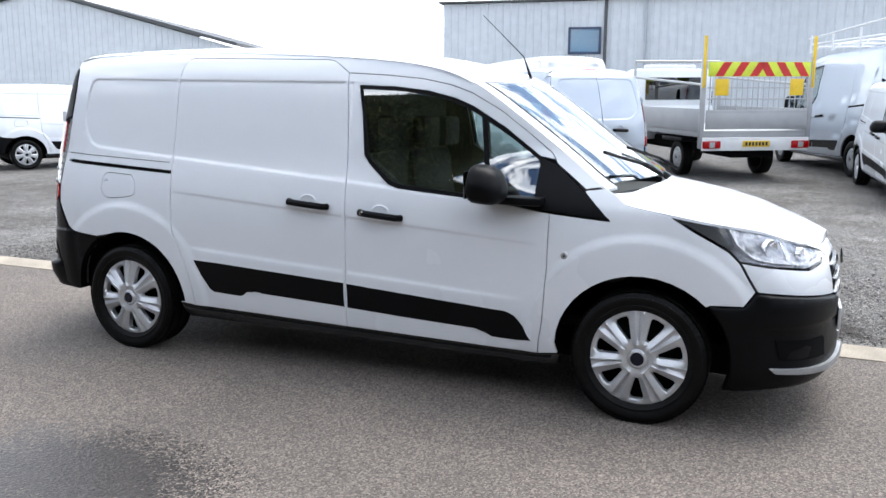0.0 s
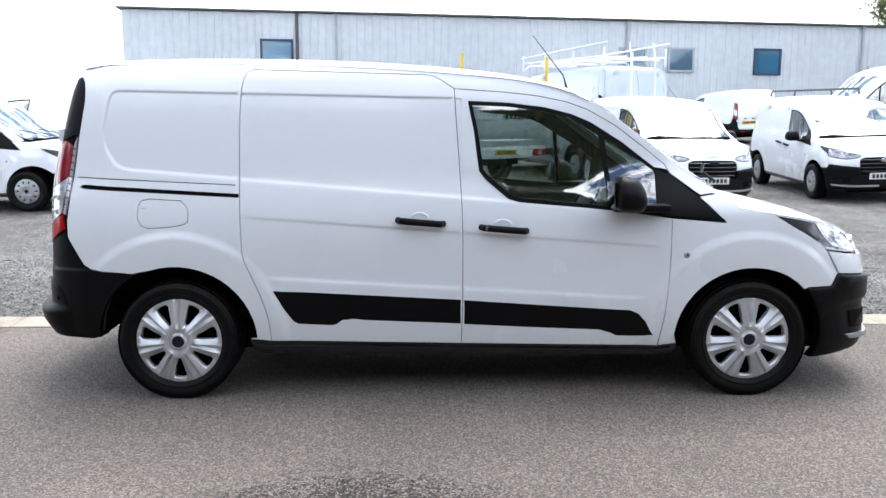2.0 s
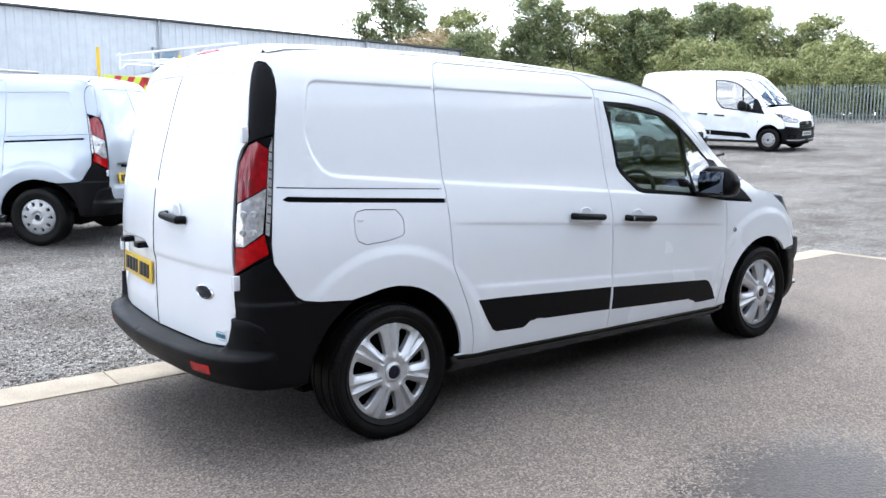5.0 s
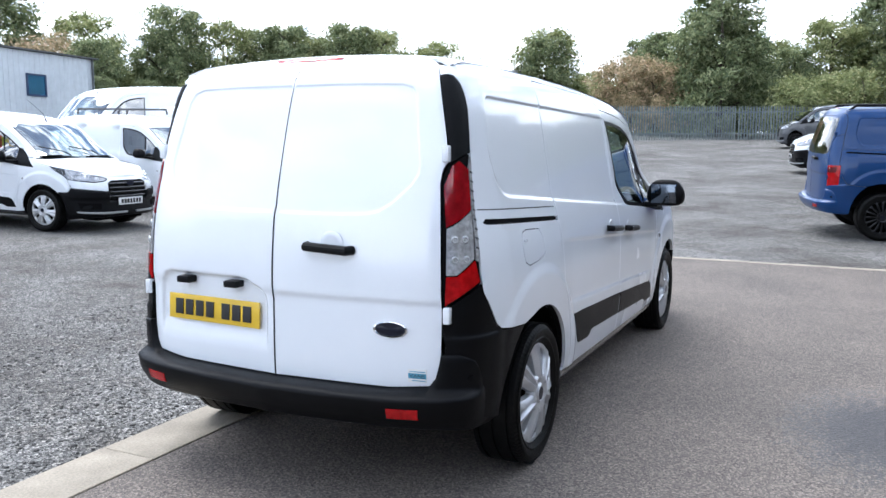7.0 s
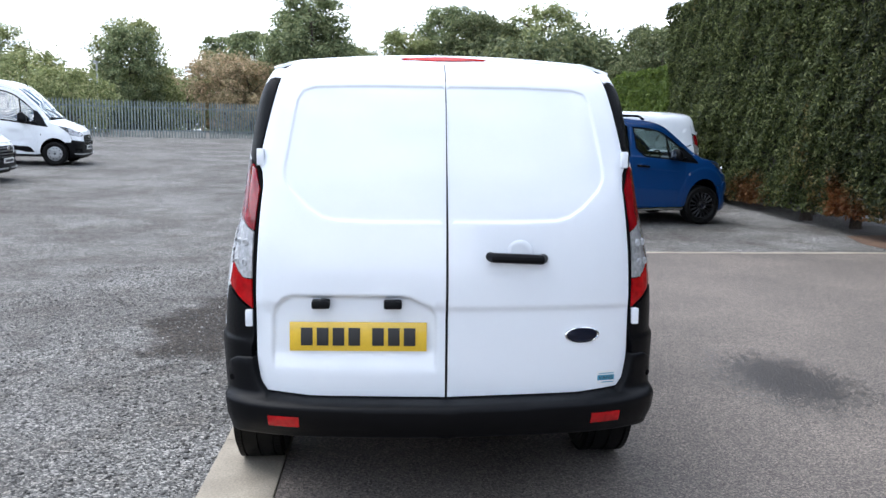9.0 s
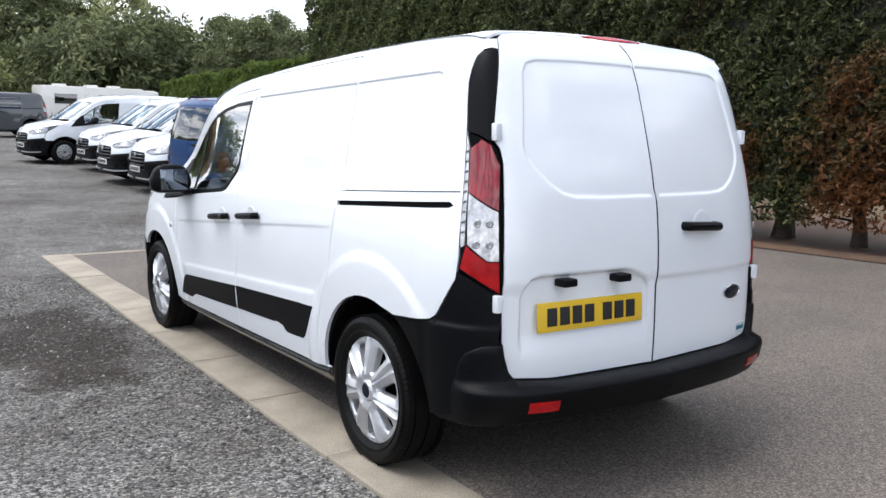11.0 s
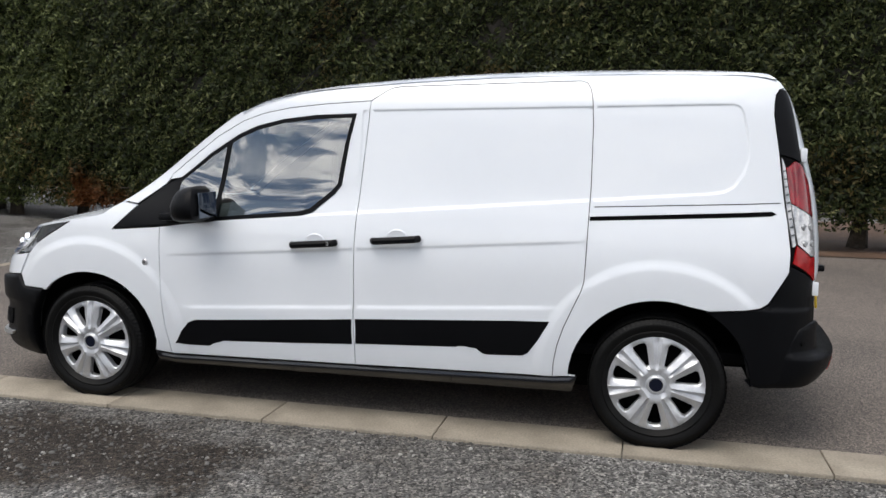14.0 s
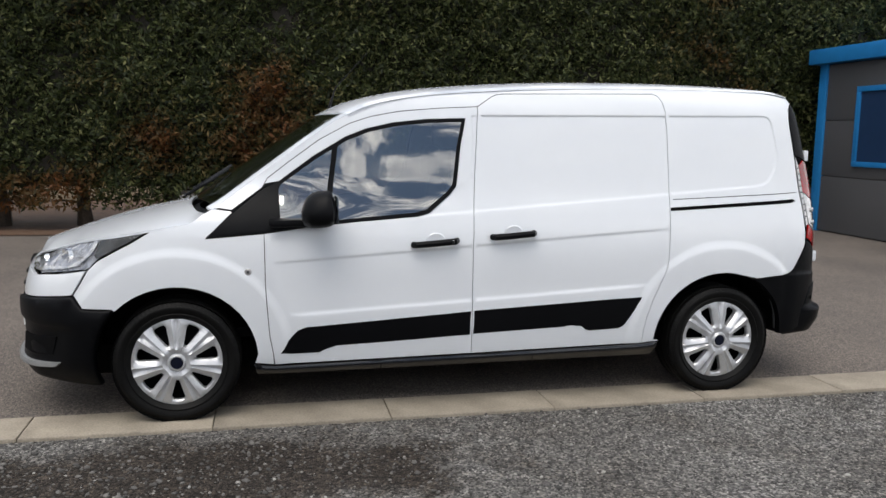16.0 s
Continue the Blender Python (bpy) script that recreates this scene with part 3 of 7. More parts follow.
RAIL = [(-2.044, 1.131), (-2.021, 1.142), (-1.195, 1.097), (-1.195, 1.080), (-2.02, 1.123)]
U_LAMP = -2.20
PIL_TRIM = [(-2.258, 1.698), (-2.20, 1.702), (-2.132, 1.696), (-2.089, 1.672), (-2.064, 1.628), (-2.053, 1.58), (-2.056, 1.50), (-2.068, 1.402), (-2.15, 1.388), (-2.243, 1.366), (-2.246, 1.45), (-2.254, 1.55), (-2.258, 1.65)]
TAIL_LAMP = [(-2.07, 1.398), (-2.084, 1.233), (-2.10, 1.088), (-2.11, 0.95), (-2.106, 0.905), (-2.18, 0.87), (-2.276, 0.815), (-2.28, 0.95), (-2.28, 1.29), (-2.268, 1.335), (-2.245, 1.362), (-2.15, 1.384)]
CLAD_R = [(-2.104, 0.90), (-2.098, 0.868), (-2.054, 0.788), (-2.014, 0.722), (-1.978, 0.70), (-1.91, 0.69), (-1.74, 0.678)] + arch(-1.531, 0.425, 122, 178, 10) + [(-1.99, 0.338), (-2.05, 0.35), (-2.24, 0.40), (-2.295, 0.50), (-2.282, 0.60), (-2.278, 0.81), (-2.18, 0.865)]
RDOOR = [(-2.33, 0.508), (-2.302, 0.545), (-2.287, 0.63), (-2.284, 0.80), (-2.286, 1.29), (-2.274, 1.34), (-2.25, 1.372), (-2.252, 1.45), (-2.26, 1.55), (-2.265, 1.65), (-2.268, 1.752), (-2.32, 1.765), (-2.45, 1.777), (U_TAIL + 0.003, 1.788), (U_TAIL + 0.003, 0.488), (-2.50, 0.493)]
RDOOR = RDOOR[::-1]
DOOR_PRESS = [(-0.3, 1.672), (0.30, 1.674), (0.50, 1.668), (0.545, 1.655), (0.567, 1.62), (0.613, 1.36), (0.612, 1.32), (0.59, 1.28), (0.525, 1.215), (0.47, 1.18), (0.42, 1.168), (0.30, 1.163), (-0.3, 1.163)]
PLATE_WELL = [(0.66, 0.55), (0.655, 0.80), (0.645, 0.835), (0.615, 0.868), (0.58, 0.878), (0.18, 0.878), (0.14, 0.873), (0.065, 0.838), (0.045, 0.81), (0.04, 0.77), (0.04, 0.55)]


def press_soft(z):
    return 0.007 + 0 * np.asarray(z, float)


def well_soft(z):
    return 0.011 + 0 * np.asarray(z, float)


def on_door(rows):
    """Turns rows given across the tail and up into the skin's own run."""
    us = np.linspace(U_TAIL, -2.0, 500)
    out = []
    for r in rows:
        line = []
        for y, z in r:
            ys = skin(us, np.full(500, z), 0, True)[:, 1]
            line.append((float(np.interp(y, ys, us)) if y > 0.001 else -9.0, z))
        out.append(line)
    return out


def tail_shape(p, v):
    """The pressed panels of the rear doors."""
    out = v.copy()
    u, z = p[:, 0], p[:, 1]
    y = np.abs(v[:, 1])
    deep = 0.008 * ss(-0.007, 0.007, depth_in(np.stack([y, z], -1), DOOR_PRESS))
    waist = 0.010 * (1 - ss(0.815, 0.85, z))
    out[:, 0] += deep + waist
    return out


def plate_recess(p, v):
    """The left-hand rear door also has the number plate's well."""
    out = tail_shape(p, v)
    y, z = v[:, 1], p[:, 1]
    out[:, 0] += 0.028 * ss(-0.011, 0.011, depth_in(np.stack([y, z], -1), PLATE_WELL)) * ss(0.57, 0.69, z) - 0.010 * (1 - ss(0.815, 0.85, z)) * ss(0.57, 0.69, z) * ss(-0.011, 0.011, depth_in(np.stack([y, z], -1), PLATE_WELL))
    return out


def sill_lean(p, v):
    """The sill swells out below its top edge and tucks in towards its foot."""
    top = np.interp(p[:, 0], [-1.16, -1.04, -0.026, 1.04, 1.15], [0.32, 0.308, 0.288, 0.27, 0.283])
    out = 0.011 * ss(0.0, 0.024, top - p[:, 1]) - 0.035 * ss(0.028, 0.085, top - p[:, 1])
    return v + skin(p[:, 0], p[:, 1], -out, True) - skin(p[:, 0], p[:, 1], 0, True)


SILL_ROWS = [[(u, z - d) for u, z in ((-1.12, 0.316), (-1.04, 0.308), (-0.53, 0.298), (-0.026, 0.288), (0.5, 0.279), (1.04, 0.27), (1.1, 0.276))] for d in (0.008, 0.016, 0.024, 0.032, 0.044)]


def edge_line():
    """The line where the sides meet the roof, screen and bonnet: x, half-width and height."""
    pts = curve_through(EDGE[::-1] + [(1.455, 1.030), (1.65, 0.997), (1.87, 0.960), (2.05, 0.928), (2.24, 0.893), (2.42, 0.862), (2.64, 0.834), (U_NOSE - 0.2, 0.823), (U_NOSE, 0.82)], 8)
    v = skin(pts[:, 0], pts[:, 1], 0.001)
    return v


EDGE3 = edge_line()
EDGE3 = EDGE3[np.argsort(EDGE3[:, 0])]


def edge_at(x):
    return np.array([np.interp(x, EDGE3[:, 0], EDGE3[:, 1]), np.interp(x, EDGE3[:, 0], EDGE3[:, 2])])


ROOF_MID = smooth_table([-2.10, -2.03, -1.95, -1.8, -1.5, -1.0, -0.5, 0.0, 0.3, 0.5, 0.62, 0.75, 0.9], [1.765, 1.79, 1.812, 1.826, 1.834, 1.834, 1.819, 1.784, 1.748, 1.706, 1.671, 1.610, 1.512])
SCREEN_MID = smooth_table([0.60, 0.75, 0.9, 1.1, 1.3, 1.45, 1.52], [1.677, 1.610, 1.512, 1.372, 1.234, 1.132, 1.083])
BONNET_MID = smooth_table([1.40, 1.5, 1.6, 1.8, 2.0, 2.17, 2.3, 2.36, 2.405], [1.112, 1.088, 1.066, 1.020, 0.968, 0.914, 0.868, 0.84, 0.80])


DOOR_TOP = skin(*curve_through([(-2.262, 1.750), (-2.32, 1.768), (-2.45, 1.780), (U_TAIL, 1.791)], 16).T, 0.0, True)


def roof_mesh(ns, nt):
    """The roof: from the tops of the rear doors to the windscreen."""
    vs, fs = [], []
    order = np.argsort(DOOR_TOP[:, 1])
    dy, dx, dz = DOOR_TOP[order, 1], DOOR_TOP[order, 0], DOOR_TOP[order, 2]
    for layer in (0, 1):
        for i in range(ns):
            s = (i / (ns - 1)) ** 1.25
            for t in np.linspace(-1, 1, nt):
                front = 0.772 - 0.13 * t * t
                yr = abs(t) * edge_at(-2.06)[0]
                back, zb = np.interp(yr, dy, dx) + 0.006, np.interp(yr, dy, dz)
                x = back + (front - back) * s
                ye, ze = edge_at(x)
                zc = np.interp(x, *ROOF_MID)
                z = ze + (zc - ze) * (1 - abs(t) ** 2.6)
                k = max(0.0, 1 - (x - back) / 0.30)
                zback = edge_at(back)[1] + (np.interp(back, *ROOF_MID) - edge_at(back)[1]) * (1 - abs(t) ** 2.6)
                z += (zb - zback) * k * k
                lap = abs(t) > 0.999              # the edge laps over the sides
                vs.append((x, (ye + (0.009 if lap else 0.003)) * t, z + (-0.0030 if lap else 0.0008) - layer * 0.012))
    n = ns * nt
    for i in range(ns - 1):
        for j in range(nt - 1):
            a = i * nt + j
            fs += [(a, a + nt, a + nt + 1, a + 1), (n + a, n + a + 1, n + a + nt + 1, n + a + nt)]
    for j in range(nt - 1):
        for i, flip in ((0, 1), (ns - 1, 0)):
            a, b = i * nt + j, i * nt + j + 1
            fs.append((a, b, n + b, n + a) if flip else (a, n + a, n + b, b))
    return vs, fs


def cap_mesh(x_of, mid, s0, s1, ns=30, nt=28, power=2.3, narrow=0.0, drop=0.0, thick=0.012, across=(-1, 1)):
    """A sheet that spans the van between its two edge lines. x_of(s, t): its x; mid: height on the centre line."""
    vs, fs = [], []
    for layer in (0, 1):
        for s in np.linspace(s0, s1, ns):
            for t in np.linspace(*across, nt):
                x = x_of(s, t)
                ye, ze = edge_at(x)
                ye -= narrow
                zc = np.interp(x, *mid)
                k = (1 - abs(t) ** power)
                z = ze + (zc - ze) * k if zc > ze else zc
                vs.append((x, ye * t, z - drop - layer * thick))
    n = ns * nt
    for i in range(ns - 1):
        for j in range(nt - 1):
            a = i * nt + j
            fs += [(a, a + nt, a + nt + 1, a + 1), (n + a, n + a + 1, n + a + nt + 1, n + a + nt)]
    for i in range(ns - 1):
        for j, flip in ((0, 0), (nt - 1, 1)):
            a, b = i * nt + j, (i + 1) * nt + j
            fs.append((a, b, n + b, n + a) if flip else (a, n + a, n + b, b))
    for j in range(nt - 1):
        for i, flip in ((0, 1), (ns - 1, 0)):
            a, b = i * nt + j, i * nt + j + 1
            fs.append((a, b, n + b, n + a) if flip else (a, n + a, n + b, b))
    return vs, fs


# ---------------------------------------------------------------- vans
def u_of_y(y):
    """Along the tail: the place where the half-width is y."""
    n = len(TAIL)
    return float(np.interp(y, PLAN_Y[:n], PLAN_U[:n]))


def on_tail(y, z, out=0.0):
    p = skin(np.array([u_of_y(abs(y))]), np.array([z]), -out)[0]
    return Vector((p[0], math.copysign(p[1], y), z))


def tyre_mesh(r, w, rim, treads=0):
    """A tyre; treads: how many blocks round its shoulders."""
    h = w / 2
    prof = [(rim - 0.012, -h * 0.80), (rim + 0.004, -h * 0.92), (rim + 0.012, -h * 0.985), (rim + 0.016, -h * 0.985), (rim + 0.019, -h * 0.96), (rim + 0.03, -h * 1.0), (rim + (r - rim) * 0.55, -h * 1.06), (rim + (r - rim) * 0.66, -h * 1.045), (rim + (r - rim) * 0.68, -h * 1.03), (r - 0.027, -h * 0.985), (r - 0.016, -h * 0.93), (r - 0.006, -h * 0.84)]
    for k in (-0.45, 0.0, 0.45):
        c = k * w * 0.72
        prof += [(r, c - 0.028), (r, c - 0.006), (r - 0.008, c - 0.005), (r - 0.008, c + 0.005), (r, c + 0.006), (r, c + 0.028)]
    prof += [(a, -o) for a, o in prof[:12][::-1]]
    if not treads:
        return lathe(prof, 60)
    vs, fs = lathe(prof, treads * 4)
    k = len(prof)
    vs = np.array(vs)
    for i in range(treads * 4):
        if i % 4 == 0:                       # the cut between two blocks
            for q in (9, 10, 11, 12, k - 13, k - 12, k - 11, k - 10):
                vs[i * k + q, [0, 2]] *= 1 - 0.0032 / r
    return [tuple(v) for v in vs], fs


def cap_disc(R, spokes, hub, kind):
    """A wheel cover: a dished disc with openings, in the plane of the wheel."""
    ring = [(R * math.cos(a), R * math.sin(a)) for a in np.linspace(0, 2 * math.pi, 72, endpoint=False)]
    holes = []
    for k in range(spokes):
        c = math.pi / 2 + 2 * math.pi * (k + 0.5) / spokes
        if kind == "cover":
            w0, w1, r0, r1 = 0.24, 0.40, hub * 1.50, R * 0.865
        elif kind == "steel":
            w0, w1, r0, r1 = 0.30, 0.34, R * 0.62, R * 0.80
        else:
            w0, w1, r0, r1 = 0.62, 0.70, hub * 1.2, R * 0.93
        w0, w1 = w0 * math.pi / spokes, w1 * math.pi / spokes
        pts = [(r0 * 1.0, -w0 * 0.7), (r0 * 1.12, -w0), (r1 * 0.93, -w1), (r1 * 0.99, -w1 * 0.75), (r1, 0), (r1 * 0.99, w1 * 0.75), (r1 * 0.93, w1), (r0 * 1.12, w0), (r0, w0 * 0.7)]
        holes.append([(r * math.cos(c + a), r * math.sin(c + a)) for r, a in pts])
    rays = []
    if kind == "cover":                  # two ridges and a hollow along each spoke
        for k in range(spokes):
            c = math.pi / 2 + 2 * math.pi * k / spokes
            for w in (-0.115, -0.06, 0.0, 0.06, 0.115):
                a = c + w * 2 * math.pi / spokes
                rays.append([(r * math.cos(a), r * math.sin(a)) for r in np.linspace(hub * 1.12, R * 0.94, 14)])
    p, tris, rim = flat_mesh(ring, holes, 0.022, 0.0, rays)
    rad, ang = np.hypot(p[:, 0], p[:, 1]), np.arctan2(p[:, 1], p[:, 0])
    dish = 0.030 * (1 - np.clip(rad / R, 0, 1) ** 2.2) - 0.016 * (1 - ss(hub * 0.86, hub * 1.1, rad)) - 0.012 * ss(R * 0.93, R, rad)
    if kind == "cover":
        groove = np.abs(((ang - math.pi / 2) / (2 * math.pi / spokes) + 0.5) % 1 - 0.5)
        dish = dish - (0.016 * (1 - ss(0.03, 0.115, groove)) + 0.010 * ss(0.115, 0.28, groove)) * ss(hub * 1.1, hub * 1.7, rad) * (1 - ss(R * 0.90, R * 0.98, rad))
    dish = dish - 0.008 * rim
    vs = [(a, d, b) for (a, b), d in zip(p, dish)]
    n = len(vs)
    count = {}
    for f in tris:
        for a, b in zip(f, f[1:] + f[:1]):
            count[(a, b)] = 1
    vs += [(a, d - 0.03, b) for (a, b), d in zip(p, dish)]
    fs = [f[::-1] for f in tris] + [(a, b, n + b, n + a) for a, b in count if (b, a) not in count]
    return vs, fs


WHEEL_CACHE = {}


def wheel(parent, x, y, z, r, rim, style, put):
    """A wheel with its tyre and cover. style: (material, spokes, kind)."""
    s = 1 if y > 0 else -1
    w = 0.205
    key = (r, rim, s, style[0].name, style[1])
    fine_tread = style[2] == "cover"
    made = []
    if key not in WHEEL_CACHE:
        def flip(m):
            vs, fs = m
            return ([(a, b * s, c) for a, b, c in vs], fs if s > 0 else [f[::-1] for f in fs])
        barrel = flip(lathe([(0.03, 0.02), (rim * 0.5, 0.03), (rim * 0.8, 0.0), (rim - 0.02, 0.06), (rim - 0.012, 0.075), (rim - 0.012, -0.1), (0.03, -0.1)], 40))
        disc = flip(cap_disc(rim - 0.001, style[1], 0.062, style[2]))
        badge = flip(lathe([(0.0005, 0.012), (0.028, 0.0115), (0.033, 0.004)], 24))
        ringm = flip(lathe([(0.031, 0.006), (0.033, 0.0135), (0.038, 0.0135), (0.046, 0.006), (0.050, -0.004)], 32))
        tyre = flip(tyre_mesh(r, w, rim, 84 if fine_tread else 0))
        WHEEL_CACHE[key] = []
        for nm, m, material, dy, lab in (("wheel", barrel, DARK, 0, ""), ("tyre", tyre, RUBBER, 0, "black rubber tyre"), ("hub_cap", disc, style[0], 0.086 * s, ""), ("cap_badge", badge, BADGE, 0.100 * s, ""), ("cap_ring", ringm, style[0], 0.098 * s, "")):
            me = obj(nm, *m, material)
            WHEEL_CACHE[key].append((nm, me.data, dy, lab))
            bpy.data.objects.remove(me)
    for i, (nm, me, dy, lab) in enumerate(WHEEL_CACHE[key]):
        o = new(nm, me)
        o.parent = made[0] if i else parent
        o.location = (0, dy, 0) if i else (x, y - s * w * 0.42, z)
        if lab:
            o["label"] = lab
        made.append(o)
    return made[0]


def van(label, paint, lower=None, fx=None, fz=None, ky=1.0, hubs=(1.531, -1.531), r=0.320, rim=0.237, style=None, mould=True, side_rail=True, flap=True, kombi=False, fine=1.0,
        rear_plate=True, front_plate=False, handles=True, group="parked vans", tail_mat=None, hub_z=None, cab=True, twin_rear=False, badge=True, aerial=True, category="van", dark_panes=False, flat_bumper=False, block_lamp=False):
    """A panel van, front towards +x, standing on z = 0. fx, fz: knots that stretch the shape along and up."""
    lower = lower or CLAD
    style = style or (CAP, 7, "cover")
    root = empty("van", label, category, group)
    kx = np.array(fx or [(-3, -3), (3, 3)], float).T
    kz = np.array(fz or [(0, 0), (3, 3)], float).T

    def mapx(v):
        return float(np.interp(v, *kx))

    def mapz(v):
        return float(np.interp(v, *kz))

    def put(name, m, material, parent=root, label="", smooth=35):
        def mapped(v):
            v = np.array(v, float)
            return np.stack([np.interp(v[..., 0], *kx), v[..., 1] * ky, np.interp(v[..., 2], *kz)], -1)
        if isinstance(m, list):              # several panels in one mesh
            vs, fs, seen = [], collections.Counter(), {}
            for q in m:
                where = []
                for v in q[0]:
                    v = (v[0], 0.0 if abs(v[1]) < 0.004 else v[1], v[2])
                    c = tuple(round(float(a), 4) + 0.0 for a in v)
                    if c not in seen:
                        seen[c] = len(vs)
                        vs.append(tuple(v))
                    where.append(seen[c])
                for f in q[1]:
                    g = tuple(dict.fromkeys(where[i] for i in f))
                    if len(g) > 2:
                        fs[(frozenset(g), g)] += 1
            twice = collections.Counter(a for a, _ in fs)
            fs = [g for a, g in fs if twice[a] == 1]
            return obj(name, mapped(vs), fs, material, parent, label, 60)
        nrm = None
        if len(m) == 4:
            near = mapped(m[2])
            nrm = np.cross(near[3] - near[4], near[1] - near[2]) * m[3]
            nrm /= np.linalg.norm(nrm, axis=1)[:, None] + 1e-12
        return obj(name, mapped([tuple(v) for v in m[0]]), m[1], material, parent, label, smooth, nrm)

    def solid(name, bm, material, parent=root, label="", smooth=35):
        bmesh.ops.recalc_face_normals(bm, faces=bm.faces)
        vs = [tuple(v.co) for v in bm.verts]
        bm.verts.index_update()
        fs = [tuple(v.index for v in f.verts) for f in bm.faces]
        bm.free()
        return put(name, (vs, fs), material, parent, label, smooth)

    st = 0.045 * fine
    rows = CREASES if fine < 1.5 else ()
    pane_mat = DARK_GLASS if dark_panes else GLASS
    for s in (1, -1):
        nm = "left" if s > 0 else "right"
        hole = [[(x, z) for x, z in FLAP]] if flap and s < 0 else []
        slot = [[(x, 1.0898 - 0.0448 * x + d) for x in xs] for xs, d in ((np.linspace(-2.068, -1.212, 8), -0.0004), (np.linspace(-1.212, -2.068, 8), 0.0004))]
        if fine < 1.5 and side_rail:
            hole = hole + [slot[0] + slot[1]]
        put("body_side", panel(BODY_SIDE, [RAIL] + hole if side_rail else hole, st, rows=rows, side=s), paint)
        if side_rail:
            put("door_rail", panel(RAIL, (), 0.06, 0.0, lift=-0.012, side=s), DARK, label="black sliding door rail")
        if flap and s < 0:
            fl = put("fuel_flap", panel(FLAP, (), 0.05, side=s), paint)
            solid("finger_dent", bm_box(-1.70, -1.67, s * 0.868 - 0.006, s * 0.868 + 0.012, 1.022, 1.034, 0.005), paint, fl)
        door = put("sliding_door", panel(SLIDE, (), st, rows=rows, side=s), paint)
        cab_door = put("front_door", panel(DOOR, (), st, rows=rows, side=s), paint)
        wing = put("front_wing", panel(WING, (), st, rows=rows[-14:], side=s), paint)
        ind = skin(np.array([1.17]), np.array([0.781]))[0]
        iv, jf = lathe([(0.0005, 0.006), (0.014, 0.006), (0.018, 0.002), (0.019, -0.004)], 20, sign=s)
        put("side_indicator", ([(a + ind[0], b + s * ind[1], c + ind[2]) for a, b, c in iv], jf), CLEAR_LENS, wing, "small clear indicator lens")
        cv, cf = lathe([(0.0005, 0.0075), (0.007, 0.0075), (0.009, 0.005)], 14, sign=s)
        put("indicator_core", ([(a + ind[0], b + s * ind[1], c + ind[2]) for a, b, c in cv], cf), TRIM_GREY, wing)
        if mould:
            put("side_moulding", panel(MOULD_R, (), 0.06, 0.001, 0.03, 0.011, 0.005, plain=True, side=s), CLAD, door, "black plastic side moulding")
            put("side_moulding", panel(MOULD_F, (), 0.06, 0.001, 0.03, 0.011, 0.005, plain=True, side=s), CLAD, cab_door, "black plastic side moulding")
        frame = put("window_frame", panel(SURROUND, [PANE_MAIN, PANE_SMALL], 0.04, 0.001, 0.03, 0.001, plain=True, side=s), CLAD, cab_door, "black window surround with mirror sail")
        for pn in (PANE_MAIN, PANE_SMALL):
            g = put("window_pane", panel(pn, (), 0.08, -0.004, 0.004, -0.004, 0.0, plain=True, side=s), pane_mat, cab_door)
            g.visible_shadow = False
        if kombi:
            kp = [(-1.15, 1.615), (-1.13, 1.635), (-0.13, 1.615), (-0.10, 1.595), (-0.06, 1.09), (-0.08, 1.075), (-1.12, 1.085), (-1.15, 1.105)]
            g = put("side_window", panel(kp, (), 0.06, 0.0, 0.02, 0.006, side=s, plain=True), DARK_GLASS, door, "dark tinted side window")
        # handles with the pocket above them
        for par, x0, z0 in ((door, -0.245, 0.956), (cab_door, 0.192, 0.920)) if handles else ():
            y0 = float(skin(np.array([x0]), np.array([z0]), 0, True)[0, 1])
            vs, fs = tube([(x0 - 0.118, s * (y0 + 0.006), z0 + 0.009), (x0 - 0.106, s * (y0 + 0.034), z0 + 0.008), (x0, s * (y0 + 0.042), z0), (x0 + 0.106, s * (y0 + 0.034), z0 - 0.009), (x0 + 0.118, s * (y0 + 0.006), z0 - 0.010)], 0.018, 10)
            put("door_handle", (vs, fs), CLAD, par, "black pull handle")
            pv, pf = lathe([(0.0005, 0.002), (0.03, 0.002), (0.044, 0.004), (0.052, 0.0)], 24, sign=s)
            put("handle_dish", ([(a * 1.05 + x0 - 0.005, b + s * (y0 - 0.002), c * 0.75 + z0 + 0.014) for a, b, c in pv], pf), paint, par)
            if par is cab_door:
                lv, lf = lathe([(0.0005, 0.004), (0.009, 0.004), (0.011, 0.0)], 14, sign=s)
                put("lock", ([(a + x0 - 0.09, b + s * (y0 + 0.048), c + z0 + 0.007) for a, b, c in lv], lf), CHROME, par, "small round key lock")
        # mirror
        mb = bmesh.new()
        bmesh.ops.create_uvsphere(mb, u_segments=20, v_segments=14, radius=1)
        for v in mb.verts:
            q = v.co
            q = q / max(0.001, (abs(q.x) ** 3.6 + abs(q.y) ** 3.6 + abs(q.z) ** 3.6) ** (1 / 3.6))
            if q.x < 0:
                q.x *= 0.5
            if q.z < 0:
                q.z *= 0.92
            lean = 1 - 0.22 * max(0, q.z) - 0.12 * max(0, q.x)
            v.co = Vector((0.79 + q.x * 0.112 * (1 - 0.2 * max(0, q.z)), s * (1.005 + q.y * 0.128 * lean), 1.110 + q.z * 0.094 - 0.012 * q.x))
        mir = solid("door_mirror", mb, CLAD, cab_door, "black door mirror")
        solid("mirror_arm", bm_box(0.76, 1.06, s * 0.885 - 0.07, s * 0.885 + 0.05, 1.012, 1.052, 0.016), CLAD, cab_door)
